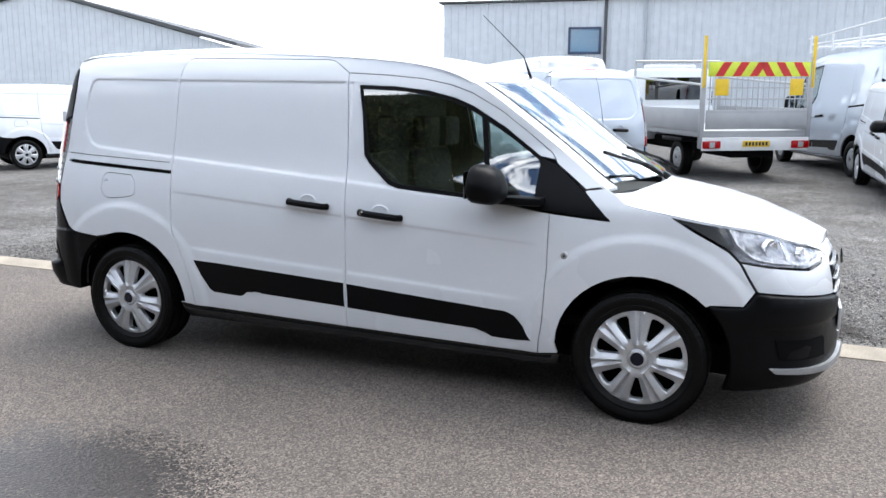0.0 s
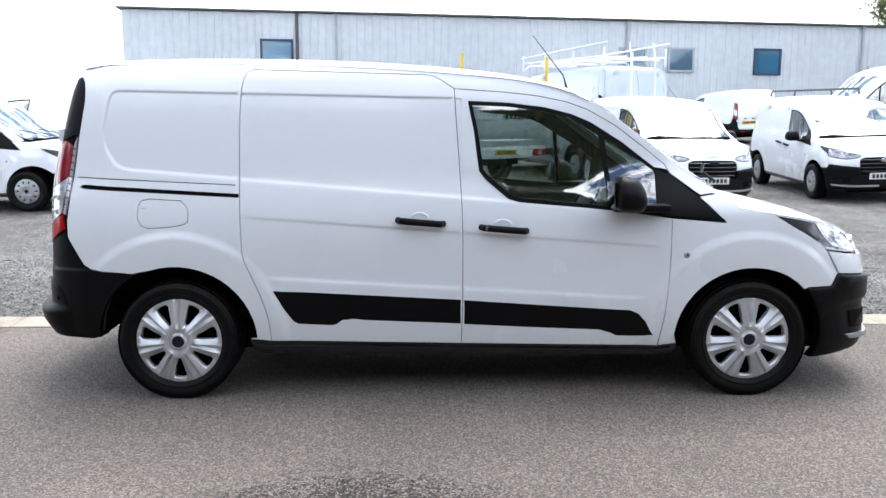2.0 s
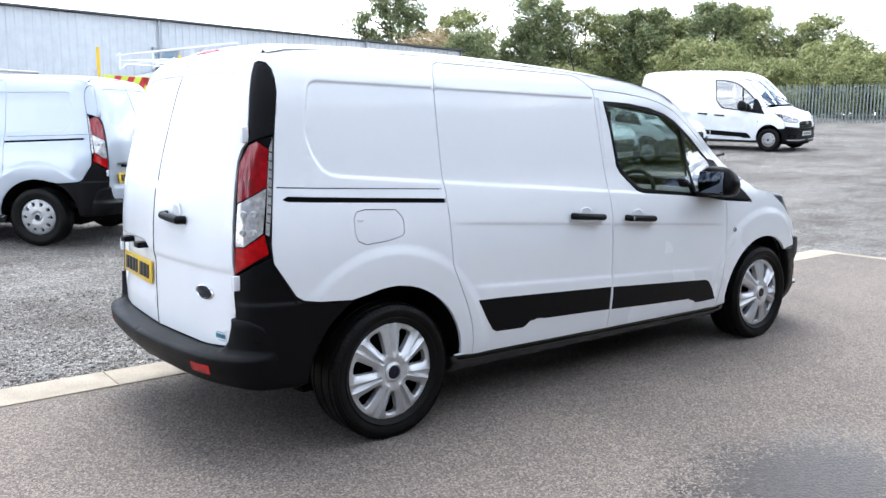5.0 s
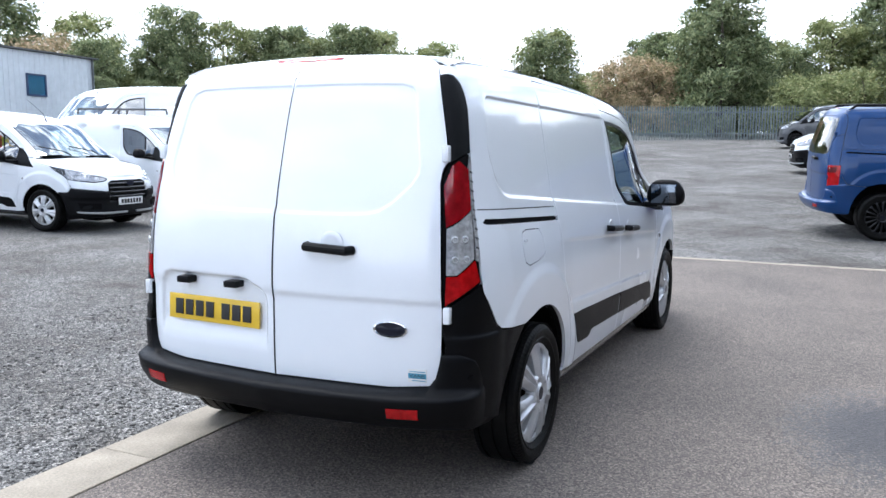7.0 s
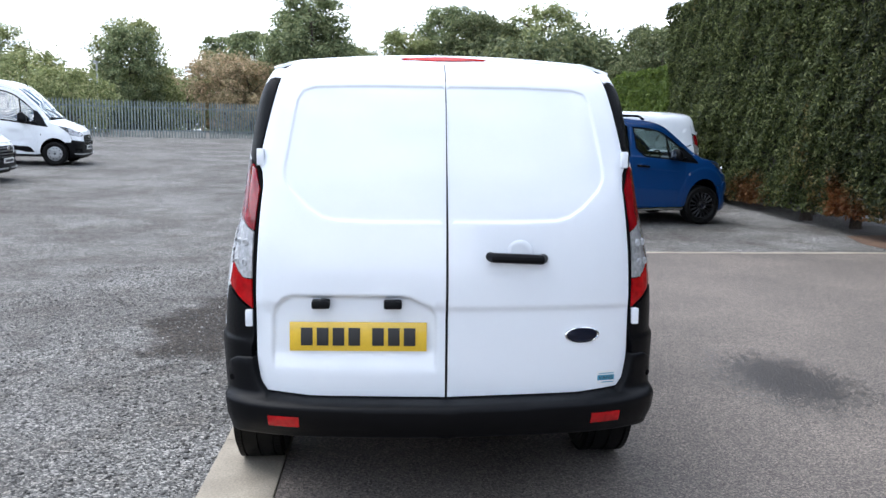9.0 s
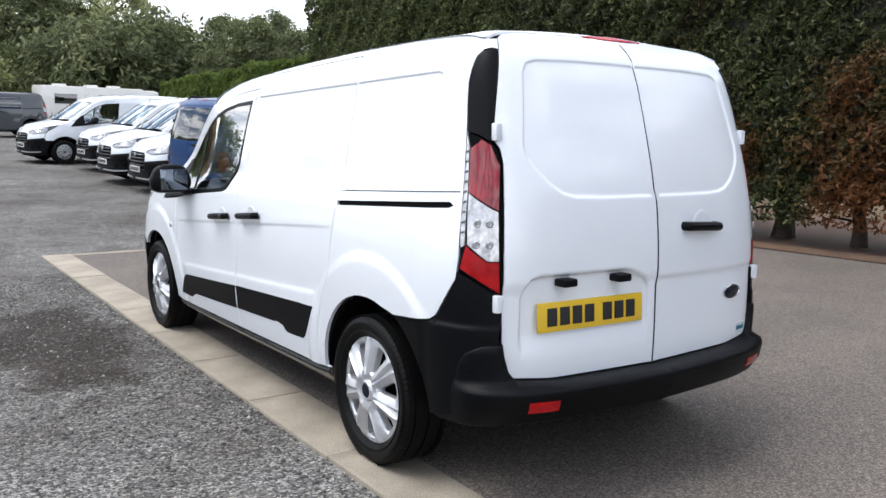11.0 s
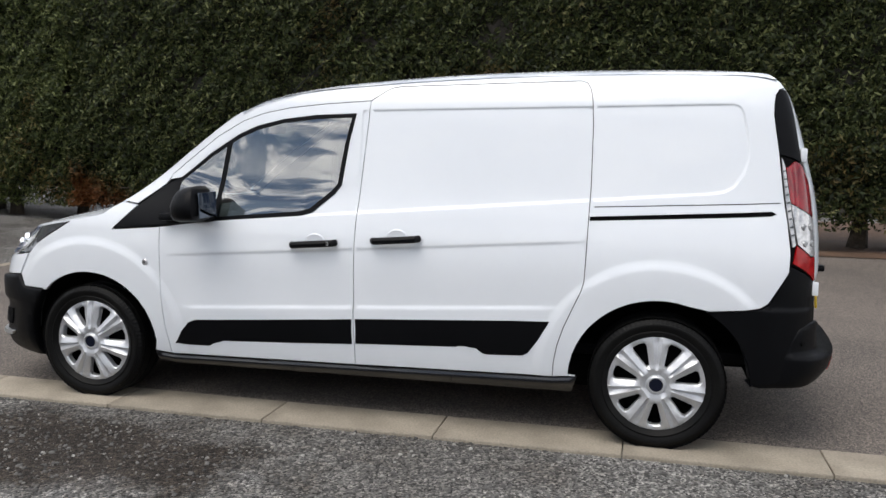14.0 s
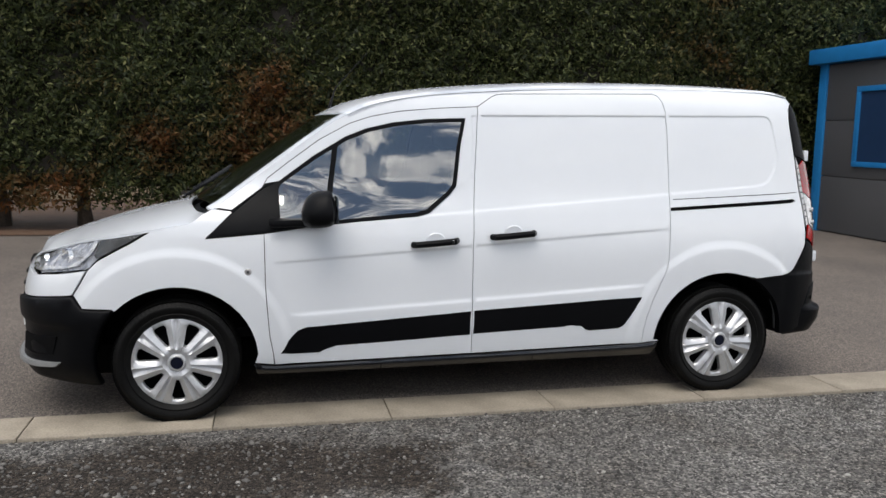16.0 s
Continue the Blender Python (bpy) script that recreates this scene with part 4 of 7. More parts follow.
        solid("mirror_glass", bm_box(0.724, 0.734, s * 1.0 - 0.085, s * 1.0 + 0.085, 1.045, 1.175, 0.004), MIRROR, cab_door, "mirror glass")
        # front lamps and bumper
        lamp = put("headlamp", panel(LAMP, (), 0.05, 0.003, 0.05, -0.024, 0.004, side=s), LAMP_GREY, label="clear headlamp unit")
        for cu, cz, rr, deg in ((2.13, 0.848, 0.042, 56), (2.36, 0.812, 0.034, 74)):
            c = skin(np.array([cu]), np.array([cz]), 0.014)[0]
            bv, bf = lathe([(0.0005, -0.02), (rr * 0.6, -0.012), (rr, 0.004), (rr * 1.08, 0.003), (rr * 1.1, -0.02)], 20)
            rot = Matrix.Rotation(-radians(deg) * s, 4, "Z")
            put("lamp_bowl", ([tuple(rot @ Vector((a, b * s, cc)) + Vector((c[0], s * c[1], c[2]))) for a, b, cc in bv], bf if s > 0 else [f[::-1] for f in bf]), CHROME, lamp, "round chrome reflector")
        drl = [(1.905, 0.938), (1.945, 0.872), (2.02, 0.812), (2.12, 0.793), (2.37, 0.767), (2.53, 0.780), (2.60, 0.802), (2.585, 0.809), (2.52, 0.794), (2.37, 0.782), (2.13, 0.808), (2.045, 0.825), (1.97, 0.880), (1.932, 0.935)]
        put("light_bar", panel(drl, (), 0.05, 0.0, 0.02, -0.006, 0.002, side=s), CLEAR_LENS, lamp, "white light strip")
        put("lamp_bezel", panel([(1.665, 0.984), (1.75, 0.938), (1.85, 0.886), (1.915, 0.852), (1.93, 0.868), (1.893, 0.943), (1.83, 0.957)], (), 0.05, 0.0, 0.02, -0.012, 0.002, side=s), TRIM_GREY, lamp, "dark grey bezel")
        put("lamp_divider", panel([(2.225, 0.872), (2.262, 0.862), (2.245, 0.785), (2.215, 0.788)], (), 0.05, 0.0, 0.02, -0.014, 0.002, side=s), CLEAR_LENS, lamp)
        cover = put("lamp_cover", panel(LAMP, (), 0.06, 0.003, 0.004, 0.0, 0.0, side=s), LENS_GLASS, lamp)
        cover.visible_shadow = False
        put("fascia", panel(FASCIA, (), 0.045, side=s), paint)

        def brow(p, v):
            """The bumper's upper part stands proud of the part with the fog lamps."""
            u, z = p[:, 0], p[:, 1]
            amt = 0.020 * ss(0.485, 0.525, z) * ss(1.95, 2.15, u) - 0.006
            return v + skin(u, z, -amt, True) - skin(u, z, 0, True)
        if s > 0:
            bump = put("front_bumper", [panel(BUMPER_F, (), 0.05, 0.0, 0.05, 0.010, 0.006, side=q, shape=brow, rows=[[(u, z) for u in np.arange(1.9, U_NOSE, 0.05)] for z in (0.47, 0.49, 0.505, 0.52, 0.54)] if fine < 1.5 else ()) for q in (1, -1)], lower, label="black plastic front bumper")
        fog = [(2.135, 0.452), (2.31, 0.440), (2.46, 0.436), (2.475, 0.42), (2.47, 0.345), (2.28, 0.350), (2.165, 0.357)]
        put("fog_recess", panel(fog, (), 0.04, 0.0, 0.02, 0.0125, 0.004, side=s), DARK, bump)
        put("fog_trim", panel([(2.19, 0.362), (2.215, 0.395), (2.30, 0.418), (2.34, 0.405), (2.32, 0.362), (2.27, 0.356)], (), 0.04, 0.0, 0.02, 0.017, 0.005, side=s), CLAD, bump)
        put("lower_lip", panel([(2.11, 0.322), (2.5, 0.305), (U_NOSE - 0.1, 0.305), (U_NOSE - 0.1, 0.275), (2.5, 0.272), (2.14, 0.298)], (), 0.06, 0.0, 0.05, 0.026, 0.006, side=s), CLAD if flat_bumper else STEEL, bump, "silver lower lip")
        if s > 0:
            grille = put("grille", [panel([(U_NOSE - 0.40, 0.475), (U_NOSE - 0.41, 0.735), (U_NOSE - 0.35, 0.768), (U_NOSE - 0.003, 0.773), (U_NOSE - 0.003, 0.465)], (), 0.06, 0.0, 0.03, -0.012, side=q) for q in (1, -1)], DARK, label="dark radiator grille")
        for gz in (0.525, 0.59, 0.655, 0.72):
            s > 0 and put("grille_bar", [panel([(U_NOSE - 0.40, gz), (U_NOSE - 0.003, gz - 0.004), (U_NOSE - 0.003, gz + 0.022), (U_NOSE - 0.40, gz + 0.024)], (), 0.06, 0.0, 0.03, 0.008, 0.004, side=q) for q in (1, -1)], GLOSS_BLACK, grille)
        put("sill", panel(SILL, (), 0.06, 0.001, 0.06, -0.006, 0.006, plain=True, side=s, shape=sill_lean, rows=SILL_ROWS if fine < 1.5 else ()), GLOSS_BLACK, label="black sill")
        # tail
        put("rear_pillar_trim", panel(PIL_TRIM, (), 0.04, 0.001, 0.03, 0.002, side=s), CLAD if fine < 1.2 else paint, label="glossy black pillar trim" if fine < 1.2 else "")
        lens = dict(depth=0.02, roll=0.003, plain=True, side=s)
        if block_lamp:
            put("rear_corner", panel(TAIL_LAMP, (), 0.05, side=s), paint)
            tl = put("tail_lamp", panel([(-2.085, 0.955), (-2.10, 0.69), (-2.26, 0.68), (-2.262, 0.955)], (), 0.04, 0.0, lift=0.012, **lens), RED_LENS, label="upright red rear lamp")
            put("dark_lens", panel([(-2.13, 0.93), (-2.135, 0.86), (-2.25, 0.86), (-2.25, 0.93)], (), 0.04, 0.0, lift=0.015, **lens), DARK_RED, tl)
        else:
            tl = put("tail_lamp", panel(TAIL_LAMP, (), 0.045, 0.002, 0.04, -0.006, 0.0, plain=True, side=s), DARK, label="tall rear lamp cluster in a dark housing")
            put("red_lens", panel([(-2.175, 1.372), (-2.10, 1.34), (-2.118, 1.186), (-2.266, 1.122), (-2.272, 1.28), (-2.24, 1.352)], (), 0.035, 0.0, lift=0.004, **lens), UPPER_RED, tl, "deep red upper lens")
            put("clear_lens", panel([(-2.120, 1.180), (-2.264, 1.116), (-2.266, 0.941), (-2.225, 0.942), (-2.142, 0.998)], (), 0.035, 0.0, lift=0.004, **lens), CLEAR_LENS, tl, "clear reversing lens")
            for hz in (1.075, 1.0):
                for bu in (-2.182, -2.232):
                    q = skin(np.array([bu]), np.array([hz]), 0.0, True)[0]
                    bv, bf = lathe([(0.0005, 0.003), (0.006, 0.002), (0.010, 0.005), (0.0145, 0.002), (0.016, -0.006)], 14)
                    turn = Matrix.Rotation(radians(52) * s, 4, "Z")
                    put("lamp_bulb", ([tuple(turn @ Vector((a, b * s, cc)) + Vector((q[0] - 0.003, s * (q[1] + 0.003), q[2]))) for a, b, cc in bv], bf if s > 0 else [f[::-1] for f in bf]), STEEL, tl)
            put("red_lens", panel([(-2.266, 0.936), (-2.222, 0.937), (-2.136, 0.992), (-2.118, 0.912), (-2.18, 0.880), (-2.270, 0.826)], (), 0.035, 0.0, lift=0.004, **lens), RED_LENS, tl, "bright red lower lens")
            put("lamp_strip", panel([(-2.074, 1.388), (-2.087, 1.233), (-2.104, 1.06), (-2.114, 0.985), (-2.130, 0.995), (-2.115, 1.185), (-2.094, 1.345)], (), 0.035, 0.0, lift=0.005, **lens), CLEAR_LENS, tl, "clear outer strip")
            for k in range(9):
                zz = 1.33 - k * 0.036
                uu = float(np.interp(zz, [0.985, 1.06, 1.233, 1.388], [-2.122, -2.112, -2.095, -2.080]))
                put("strip_rib", panel([(uu + 0.006, zz), (uu - 0.010, zz + 0.004), (uu - 0.010, zz - 0.003), (uu + 0.006, zz - 0.007)], (), 0.05, 0.0, lift=0.0058, depth=0.006, roll=0.0, plain=True, side=s), TRIM_GREY, tl)

        def shoulder(p, v):
            k = ss(0.715, 0.690, p[:, 1]) * ss(-1.93, -2.03, p[:, 0])
            out = v.copy()
            out[:, 1] += 0.013 * k
            return out
        clad_rows = [[(u, z) for u in np.arange(-2.27, -1.75, 0.03)] for z in (0.680, 0.690, 0.7025, 0.715, 0.725)] if fine < 1.5 else ()
        put("rear_cladding", panel(CLAD_R, (), 0.04, 0.001, 0.03, 0.004, 0.004, side=s, plain=True, shape=shoulder, rows=clad_rows), lower, label="black lower cladding")
        RB = [(-1.955, 0.335), (-2.03, 0.385), (-2.09, 0.47), (-2.125, 0.57), (-2.155, 0.612), (-2.21, 0.636), (-2.284, 0.64), (-2.289, 0.60), (-2.305, 0.54), (-2.335, 0.503), (-2.5, 0.489), (U_TAIL, 0.484), (U_TAIL, 0.345), (-2.3, 0.345), (-2.0, 0.322)][::-1]

        def swell(p, v):
            u, z = p[:, 0], p[:, 1]
            k = ss(-1.98, -2.16, u)
            lip = np.interp(u, [U_TAIL, -2.7, -2.4, -2.2, -2.08], [0.088, 0.082, 0.066, 0.046, 0.0])
            amt = k * (0.020 + lip * ss(0.505, 0.470, z) * (1 - 0.35 * ss(0.41, 0.345, z)))
            base, outw = skin(u, z, 0, True), skin(u, z, -amt, True)
            return v + (outw - base)
        rb_rows = [[(u, z) for u in np.arange(U_TAIL, -1.98, 0.04)] for z in (0.512, 0.500, 0.4875, 0.475, 0.468, 0.458, 0.41, 0.375)] if fine < 1.5 else ()
        if s > 0:
            rb = put("rear_bumper", [panel(RB, (), 0.04, 0.0, 0.10, 0.0, 0.006, plain=True, side=q, shape=swell, rows=rb_rows) for q in (1, -1)], lower, label="black plastic rear bumper")
        fr = np.array([(-2.36, 0.438), (-2.36, 0.396), (-2.475, 0.396), (-2.475, 0.438)])

        def on_lip(p, v):
            return swell(p, v)
        qs = skin(np.array([-2.175]), np.array([0.545]), -0.021, True)[0]
        sv2, sf2 = lathe([(0.0005, 0.003), (0.008, 0.003), (0.0095, 0.001), (0.012, 0.002), (0.0135, -0.003)], 16)
        turn = Matrix.Rotation(radians(50) * s, 4, "Z")
        put("parking_sensor", ([tuple(turn @ Vector((a, b * s, cc)) + Vector((qs[0], s * qs[1], qs[2]))) for a, b, cc in sv2], sf2 if s > 0 else [f[::-1] for f in sf2]), DARK, rb)
        put("reflector", panel(fr, (), 0.03, 0.0, 0.02, 0.003, 0.001, plain=True, side=s, shape=on_lip), RED_LENS, rb, "red reflector")
        shp = plate_recess if s > 0 and rear_plate else tail_shape
        trows = ()
        if fine < 1.5:
            trows = [[(u, z) for u in np.arange(-3.0, -2.27, 0.03)] for z in (0.803, 0.815, 0.832, 0.85, 0.862)] if not (s > 0 and rear_plate) else []
            trows = trows + on_door(ring_rows(DOOR_PRESS, press_soft)) + (on_door(ring_rows(PLATE_WELL, well_soft)) if s > 0 and rear_plate else [])
        rd = put("rear_door", panel(RDOOR, (), 0.032 * fine, side=s, plain=True, shape=shp, rows=trows), paint)
        for hz in (1.40, 0.79):
            hq = skin(np.array([-2.262]), np.array([hz]), 0.0, True)[0]
            hp = Vector(hq)
            solid("hinge", bm_box(-0.018, 0.012, -0.010, 0.018, -0.032, 0.032, 0.006, m=Matrix.Translation((hp.x - 0.004, s * hp.y, hz)) @ Matrix.Scale(s, 4, (0, 1, 0))), paint, rd, "white door hinge")
        if twin_rear:
            tw = [(-2.37, 1.10), (-2.31, 1.14), (-2.29, 1.60), (-2.33, 1.635), (U_TAIL + 0.004, 1.645), (U_TAIL + 0.004, 1.09)][::-1]
            put("rear_window", panel(tw, (), 0.08, 0.0, 0.01, 0.004, plain=True, side=s), DARK_GLASS, rd)
        if s < 0 and handles:
            hp = on_tail(0.265, 1.03)
            vs, fs = tube([(hp.x + 0.004, -0.162, 1.033), (hp.x - 0.03, -0.172, 1.033), (hp.x - 0.036, -0.265, 1.03), (hp.x - 0.03, -0.358, 1.025), (hp.x + 0.004, -0.368, 1.025)], 0.019, 10)
            put("door_handle", (vs, fs), CLAD, rd, "black pull handle")
            pv, pf = lathe([(0.0005, 0.002), (0.03, 0.002), (0.044, 0.004), (0.052, 0.0)], 24)
            put("handle_dish", ([(hp.x - b, a - 0.277, c + 1.046) for a, b, c in pv], pf), paint, rd)
            if badge:
                op = on_tail(0.53, 0.725)
                bv, bf = lathe([(0.0005, 0.006), (0.050, 0.005), (0.056, 0.002), (0.058, -0.004)], 32)
                rz = Matrix.Rotation(radians(98), 4, "Z")
                put("oval_badge", ([tuple(rz @ Vector((a * 1.14, b, cc * 0.48)) + Vector((op.x + 0.008, -0.53, 0.725))) for a, b, cc in bv], bf), BADGE, rd, "dark blue oval badge")
                bv, bf = lathe([(0.054, 0.003), (0.057, 0.006), (0.062, 0.004), (0.062, -0.004)], 32)
                put("badge_rim", ([tuple(rz @ Vector((a * 1.14, b, cc * 0.50)) + Vector((op.x + 0.008, -0.53, 0.725))) for a, b, cc in bv], bf), CHROME, rd)
                sp = on_tail(0.635, 0.545)
                on = Matrix.Translation((sp.x + 0.0105, -0.636, 0)) @ Matrix.Rotation(radians(11), 4, "Z")
                stick = solid("sticker", bm_box(-0.002, 0.002, -0.037, 0.037, 0.522, 0.574, m=on), PLATE_W, rd, "small dealer sticker with a blue bar")
                solid("sticker_bar", bm_box(-0.0026, -0.001, -0.036, 0.036, 0.537, 0.558, m=on), STICKER, rd)
                cu = bpy.data.curves.new("sticker_text", "FONT")
                cu.body, cu.size, cu.extrude, cu.align_x = "VANS", 0.025, 0.0003, "CENTER"
                cu.materials.append(INK)
                tx = new("sticker_text", cu)
                tx.parent = rd
                tx.matrix_basis = on @ Matrix(((0, 0, -1, -0.0032), (-1, 0, 0, 0.0), (0, 1, 0, 0.5388), (0, 0, 0, 1)))
                for k, zz in enumerate((0.5625, 0.5275)):
                    solid("sticker_line", bm_box(-0.0026, -0.001, -0.033, 0.030 - 0.01 * k, zz, zz + 0.0035, m=on), STICKER, rd)
        if s > 0 and rear_plate:
            cx = float(on_tail(0.335, 0.72).x) + 0.024
            tilt = pose(cx - 0.008, 0.335, 0.726, 0, 3, -3.5)
            pl = solid("number_plate", bm_box(-0.004, 0.004, -0.26, 0.26, -0.0555, 0.0555, 0.003, m=tilt), PLATE_Y, rd, "yellow number plate with dark bars")
            for k, off in enumerate((-0.195, -0.135, -0.075, -0.015, 0.075, 0.135, 0.195)):
                solid("plate_bar", bm_box(-0.0085, -0.0035, -off - 0.022, -off + 0.022, -0.034, 0.034, 0.001, m=tilt), INK, rd)
            for yy in (0.205, 0.475):
                q = on_tail(yy, 0.85)
                solid("plate_lamp", bm_box(q.x - 0.028, q.x + 0.03, yy - 0.034, yy + 0.034, 0.838, 0.868, 0.008), CLAD, rd, "black plate lamp")
        # inner shell and wheel arch liner
        shell = [(-2.02, 0.30), (-1.99, 0.36)] + arch(-1.531, 0.43, 175, 5, 12) + [(1.05, 0.30)] + arch(1.531, 0.43, 175, 5, 12) + [(2.02, 0.36), (2.2, 0.75), (1.5, 0.98), (1.35, 1.06), (0.68, 1.55), (0.3, 1.66), (-1.0, 1.74), (-2.0, 1.72), (-2.2, 1.45), (-2.26, 0.8)]
        shell[0] = (-2.05, 0.36)
        put("inner_shell", panel([q for q in shell], [[(0.02, 1.57), (0.55, 1.505), (0.99, 1.235), (0.975, 1.01), (0.28, 1.07), (0.07, 1.23)]], 0.12, 0.0, 0.01, -0.045, 0.0, plain=True, side=s), TRIM_GREY)
        for hx in (1.531, -1.531):
            lv, lf = [], []
            for i, a in enumerate(np.linspace(radians(2), radians(178), 26)):
                for yy in (0.50, 0.855):
                    lv.append((hx + 0.425 * math.cos(a), s * yy, HUB_Z + 0.415 * math.sin(a)))
            lf = [(2 * i, 2 * i + 1, 2 * i + 3, 2 * i + 2) for i in range(25)]
            lf.append(tuple(range(0, 52, 2)) if s > 0 else tuple(range(50, -1, -2)))      # its inner wall
            put("arch_liner", (lv, lf), DARK)

    # roof, screen, bonnet, floor
    n1, n2 = (44, 30) if fine < 1.5 else (20, 16)
    put("roof", roof_mesh(n1, n2), paint, smooth=50)
    rake = lambda s, t: s - (0.13 + 0.03 * (s - 0.65)) * t * t
    scr = put("windscreen", cap_mesh(rake, SCREEN_MID, 0.780, 1.47, 24, 24, 2.2, thick=0.004, across=(-0.885, 0.885)), SCREEN)
    for q in (1, -1):
        put("windscreen_pillar", cap_mesh(rake, SCREEN_MID, 0.770, 1.50, 24, 6, 2.2, across=(0.888, 1.0) if q > 0 else (-1.0, -0.888)), paint)
        put("screen_edge", cap_mesh(rake, SCREEN_MID, 0.780, 1.47, 24, 3, 2.2, drop=-0.002, thick=0.004, across=(0.868, 0.889) if q > 0 else (-0.889, -0.868)), CLAD, scr, "dark screen edging")
    scr.visible_shadow = False
    put("cowl", cap_mesh(lambda s, t: s - 0.15 * t * t, SCREEN_MID, 1.46, 1.60, 6, 20, 2.2, drop=0.06, narrow=0.04), CLAD, label="black scuttle panel")
    bon = put("bonnet", cap_mesh(lambda s, t: s - 0.12 * t * t * float(1 - ss(1.6, 2.0, s)), BONNET_MID, 1.50, 2.322, n1, n2, 2.4, narrow=0.005), paint)
    for yy in (0.32, -0.28):
        wv, wf = tube([(1.52, yy, 1.13), (1.42, yy - 0.05, 1.19), (1.30, yy - 0.42, 1.262)], 0.009, 6)
        put("wiper", (wv, wf), CLAD)
    solid("underbody", bm_box(-1.85, 2.1, -0.60, 0.60, 0.195, 0.36, 0.03), DARK)
    solid("load_floor", bm_box(-2.12, 1.3, -0.74, 0.74, 0.40, 0.46, 0.02), DARK)
    solid("undertray", bm_box(1.9, 2.2, -0.5, 0.5, 0.16, 0.40, 0.03), DARK)
    if not kombi:
        zs = np.linspace(0.475, 1.765, 40)
        mid_line = tail_shape(np.stack([zs * 0 + U_TAIL, zs], -1), np.array([tuple(on_tail(0.0, z)) for z in zs]))
        put("door_seal", tube([(float(q[0]) - 0.0004, float(q[1]) * 0, float(q[2])) for q in mid_line], 0.0019, 6), DARK, label="black rubber seal between the rear doors")
    # the high brake lamp: a slim lens with pointed ends, on the lip of the roof above the doors
    bv, bf, nb = [], [], 21
    for ring in (0.007, -0.010):
        for i in range(nb):
            y = -0.172 + 0.344 * i / (nb - 1)
            h = 0.0015 + 0.0115 * (1 - (y / 0.172) ** 2)
            for j in range(4):
                w = h * (j / 1.5 - 1) * 1.75
                lift = ring - (0.004 if ring > 0 and j in (0, 3) else 0)
                bv.append((-2.008 + 0.90 * w - 0.42 * lift + 0.25 * y * y, y, 1.7905 + 0.42 * w + 0.90 * lift - 0.16 * y * y))
    n4 = nb * 4
    for i in range(nb - 1):
        for j in range(3):
            a = i * 4 + j
            bf.append((a, a + 1, a + 5, a + 4))
        for a, b in ((i * 4, i * 4 + 4), (i * 4 + 7, i * 4 + 3)):
            bf.append((a, b, n4 + b, n4 + a))
    put("high_brake_lamp", (bv, bf), RED_LENS, label="slim red high-level brake lamp")
    if aerial:
        av, af = tube([(0.69, 0.075, 1.64), (0.65, 0.055, 1.765), (0.439, -0.065, 1.994)], 0.0048, 6, [2.2, 0.75, 0.4])
        put("aerial", (av, af), CLAD, label="thin black roof aerial")
    if front_plate:
        fp = solid("front_number_plate", bm_box(2.395, 2.41, -0.26, 0.26, 0.40, 0.51, 0.003), PLATE_W, label="white number plate with dark bars")
        for k in range(7):
            o = -0.195 + k * 0.065
            solid("plate_bar", bm_box(2.408, 2.414, o - 0.022, o + 0.022, 0.422, 0.488), INK, fp)
        bv, bf = lathe([(0.0005, 0.006), (0.06, 0.005), (0.066, 0.0)], 24)
        put("front_badge", ([(2.40 + b, a * 1.3, c * 0.6 + 0.73) for a, b, c in bv], [f[::-1] for f in bf]), BADGE if badge else CHROME)
    if cab:
        solid("bulkhead", bm_box(-0.14, -0.10, -0.68, 0.68, 0.46, 1.60, 0.01), BULK if fine < 1.5 else TRIM_GREY, label="dark grey cab bulkhead")
        dash = bmesh.new()
        box(dash, 0.86, 1.42, -0.72, 0.72, 0.62, 1.02, 0.07)
        solid("dashboard", dash, TRIM_GREY, label="dark grey dashboard")
        for yy, hw in ((-0.42, 0.24), (0.38, 0.34)):
            sb = bmesh.new()
            box(sb, 0.02, 0.52, yy - hw, yy + hw, 0.55, 0.72, 0.06)
            seat = solid("seat", sb, SEAT)
            bb = bmesh.new()
            box(bb, -0.09, 0.08, yy - hw * 0.95, yy + hw * 0.95, 0.66, 1.22, 0.06, m=Matrix.Translation((0.02, 0, 0)) @ Matrix.Rotation(radians(-8), 4, "Y"))
            solid("backrest", bb, SEAT, seat)
            for hy in ([yy] if hw < 0.3 else [yy - 0.17, yy + 0.17]):
                hb = bmesh.new()
                box(hb, -0.30, -0.20, hy - 0.13, hy + 0.13, 1.22, 1.42, 0.04, m=Matrix.Translation((0.21, 0, 0)))
                solid("headrest", hb, SEAT, seat)
        wv, wf = [], []
        for i in range(32):
            a = 2 * math.pi * i / 32
            for k in range(8):
                b = 2 * math.pi * k / 8
                rr = 0.185 + 0.014 * math.cos(b)
                wv.append((rr * math.cos(a), rr * math.sin(a), 0.014 * math.sin(b)))
        for i in range(32):
            for k in range(8):
                wf.append((i * 8 + k, ((i + 1) % 32) * 8 + k, ((i + 1) % 32) * 8 + (k + 1) % 8, i * 8 + (k + 1) % 8))
        m = pose(0.70, -0.40, 0.99, 0, -62, 0)
        sw = put("steering_wheel", ([tuple(m @ Vector(v)) for v in wv], wf), CLAD, label="black steering wheel")
        hubm = bmesh.new()
        box(hubm, -0.06, 0.06, -0.17, 0.17, -0.03, 0.01, 0.01, m=m)
        box(hubm, -0.15, 0.02, -0.02, 0.02, -0.03, 0.01, 0.008, m=m)
        solid("wheel_boss", hubm, CLAD, sw)
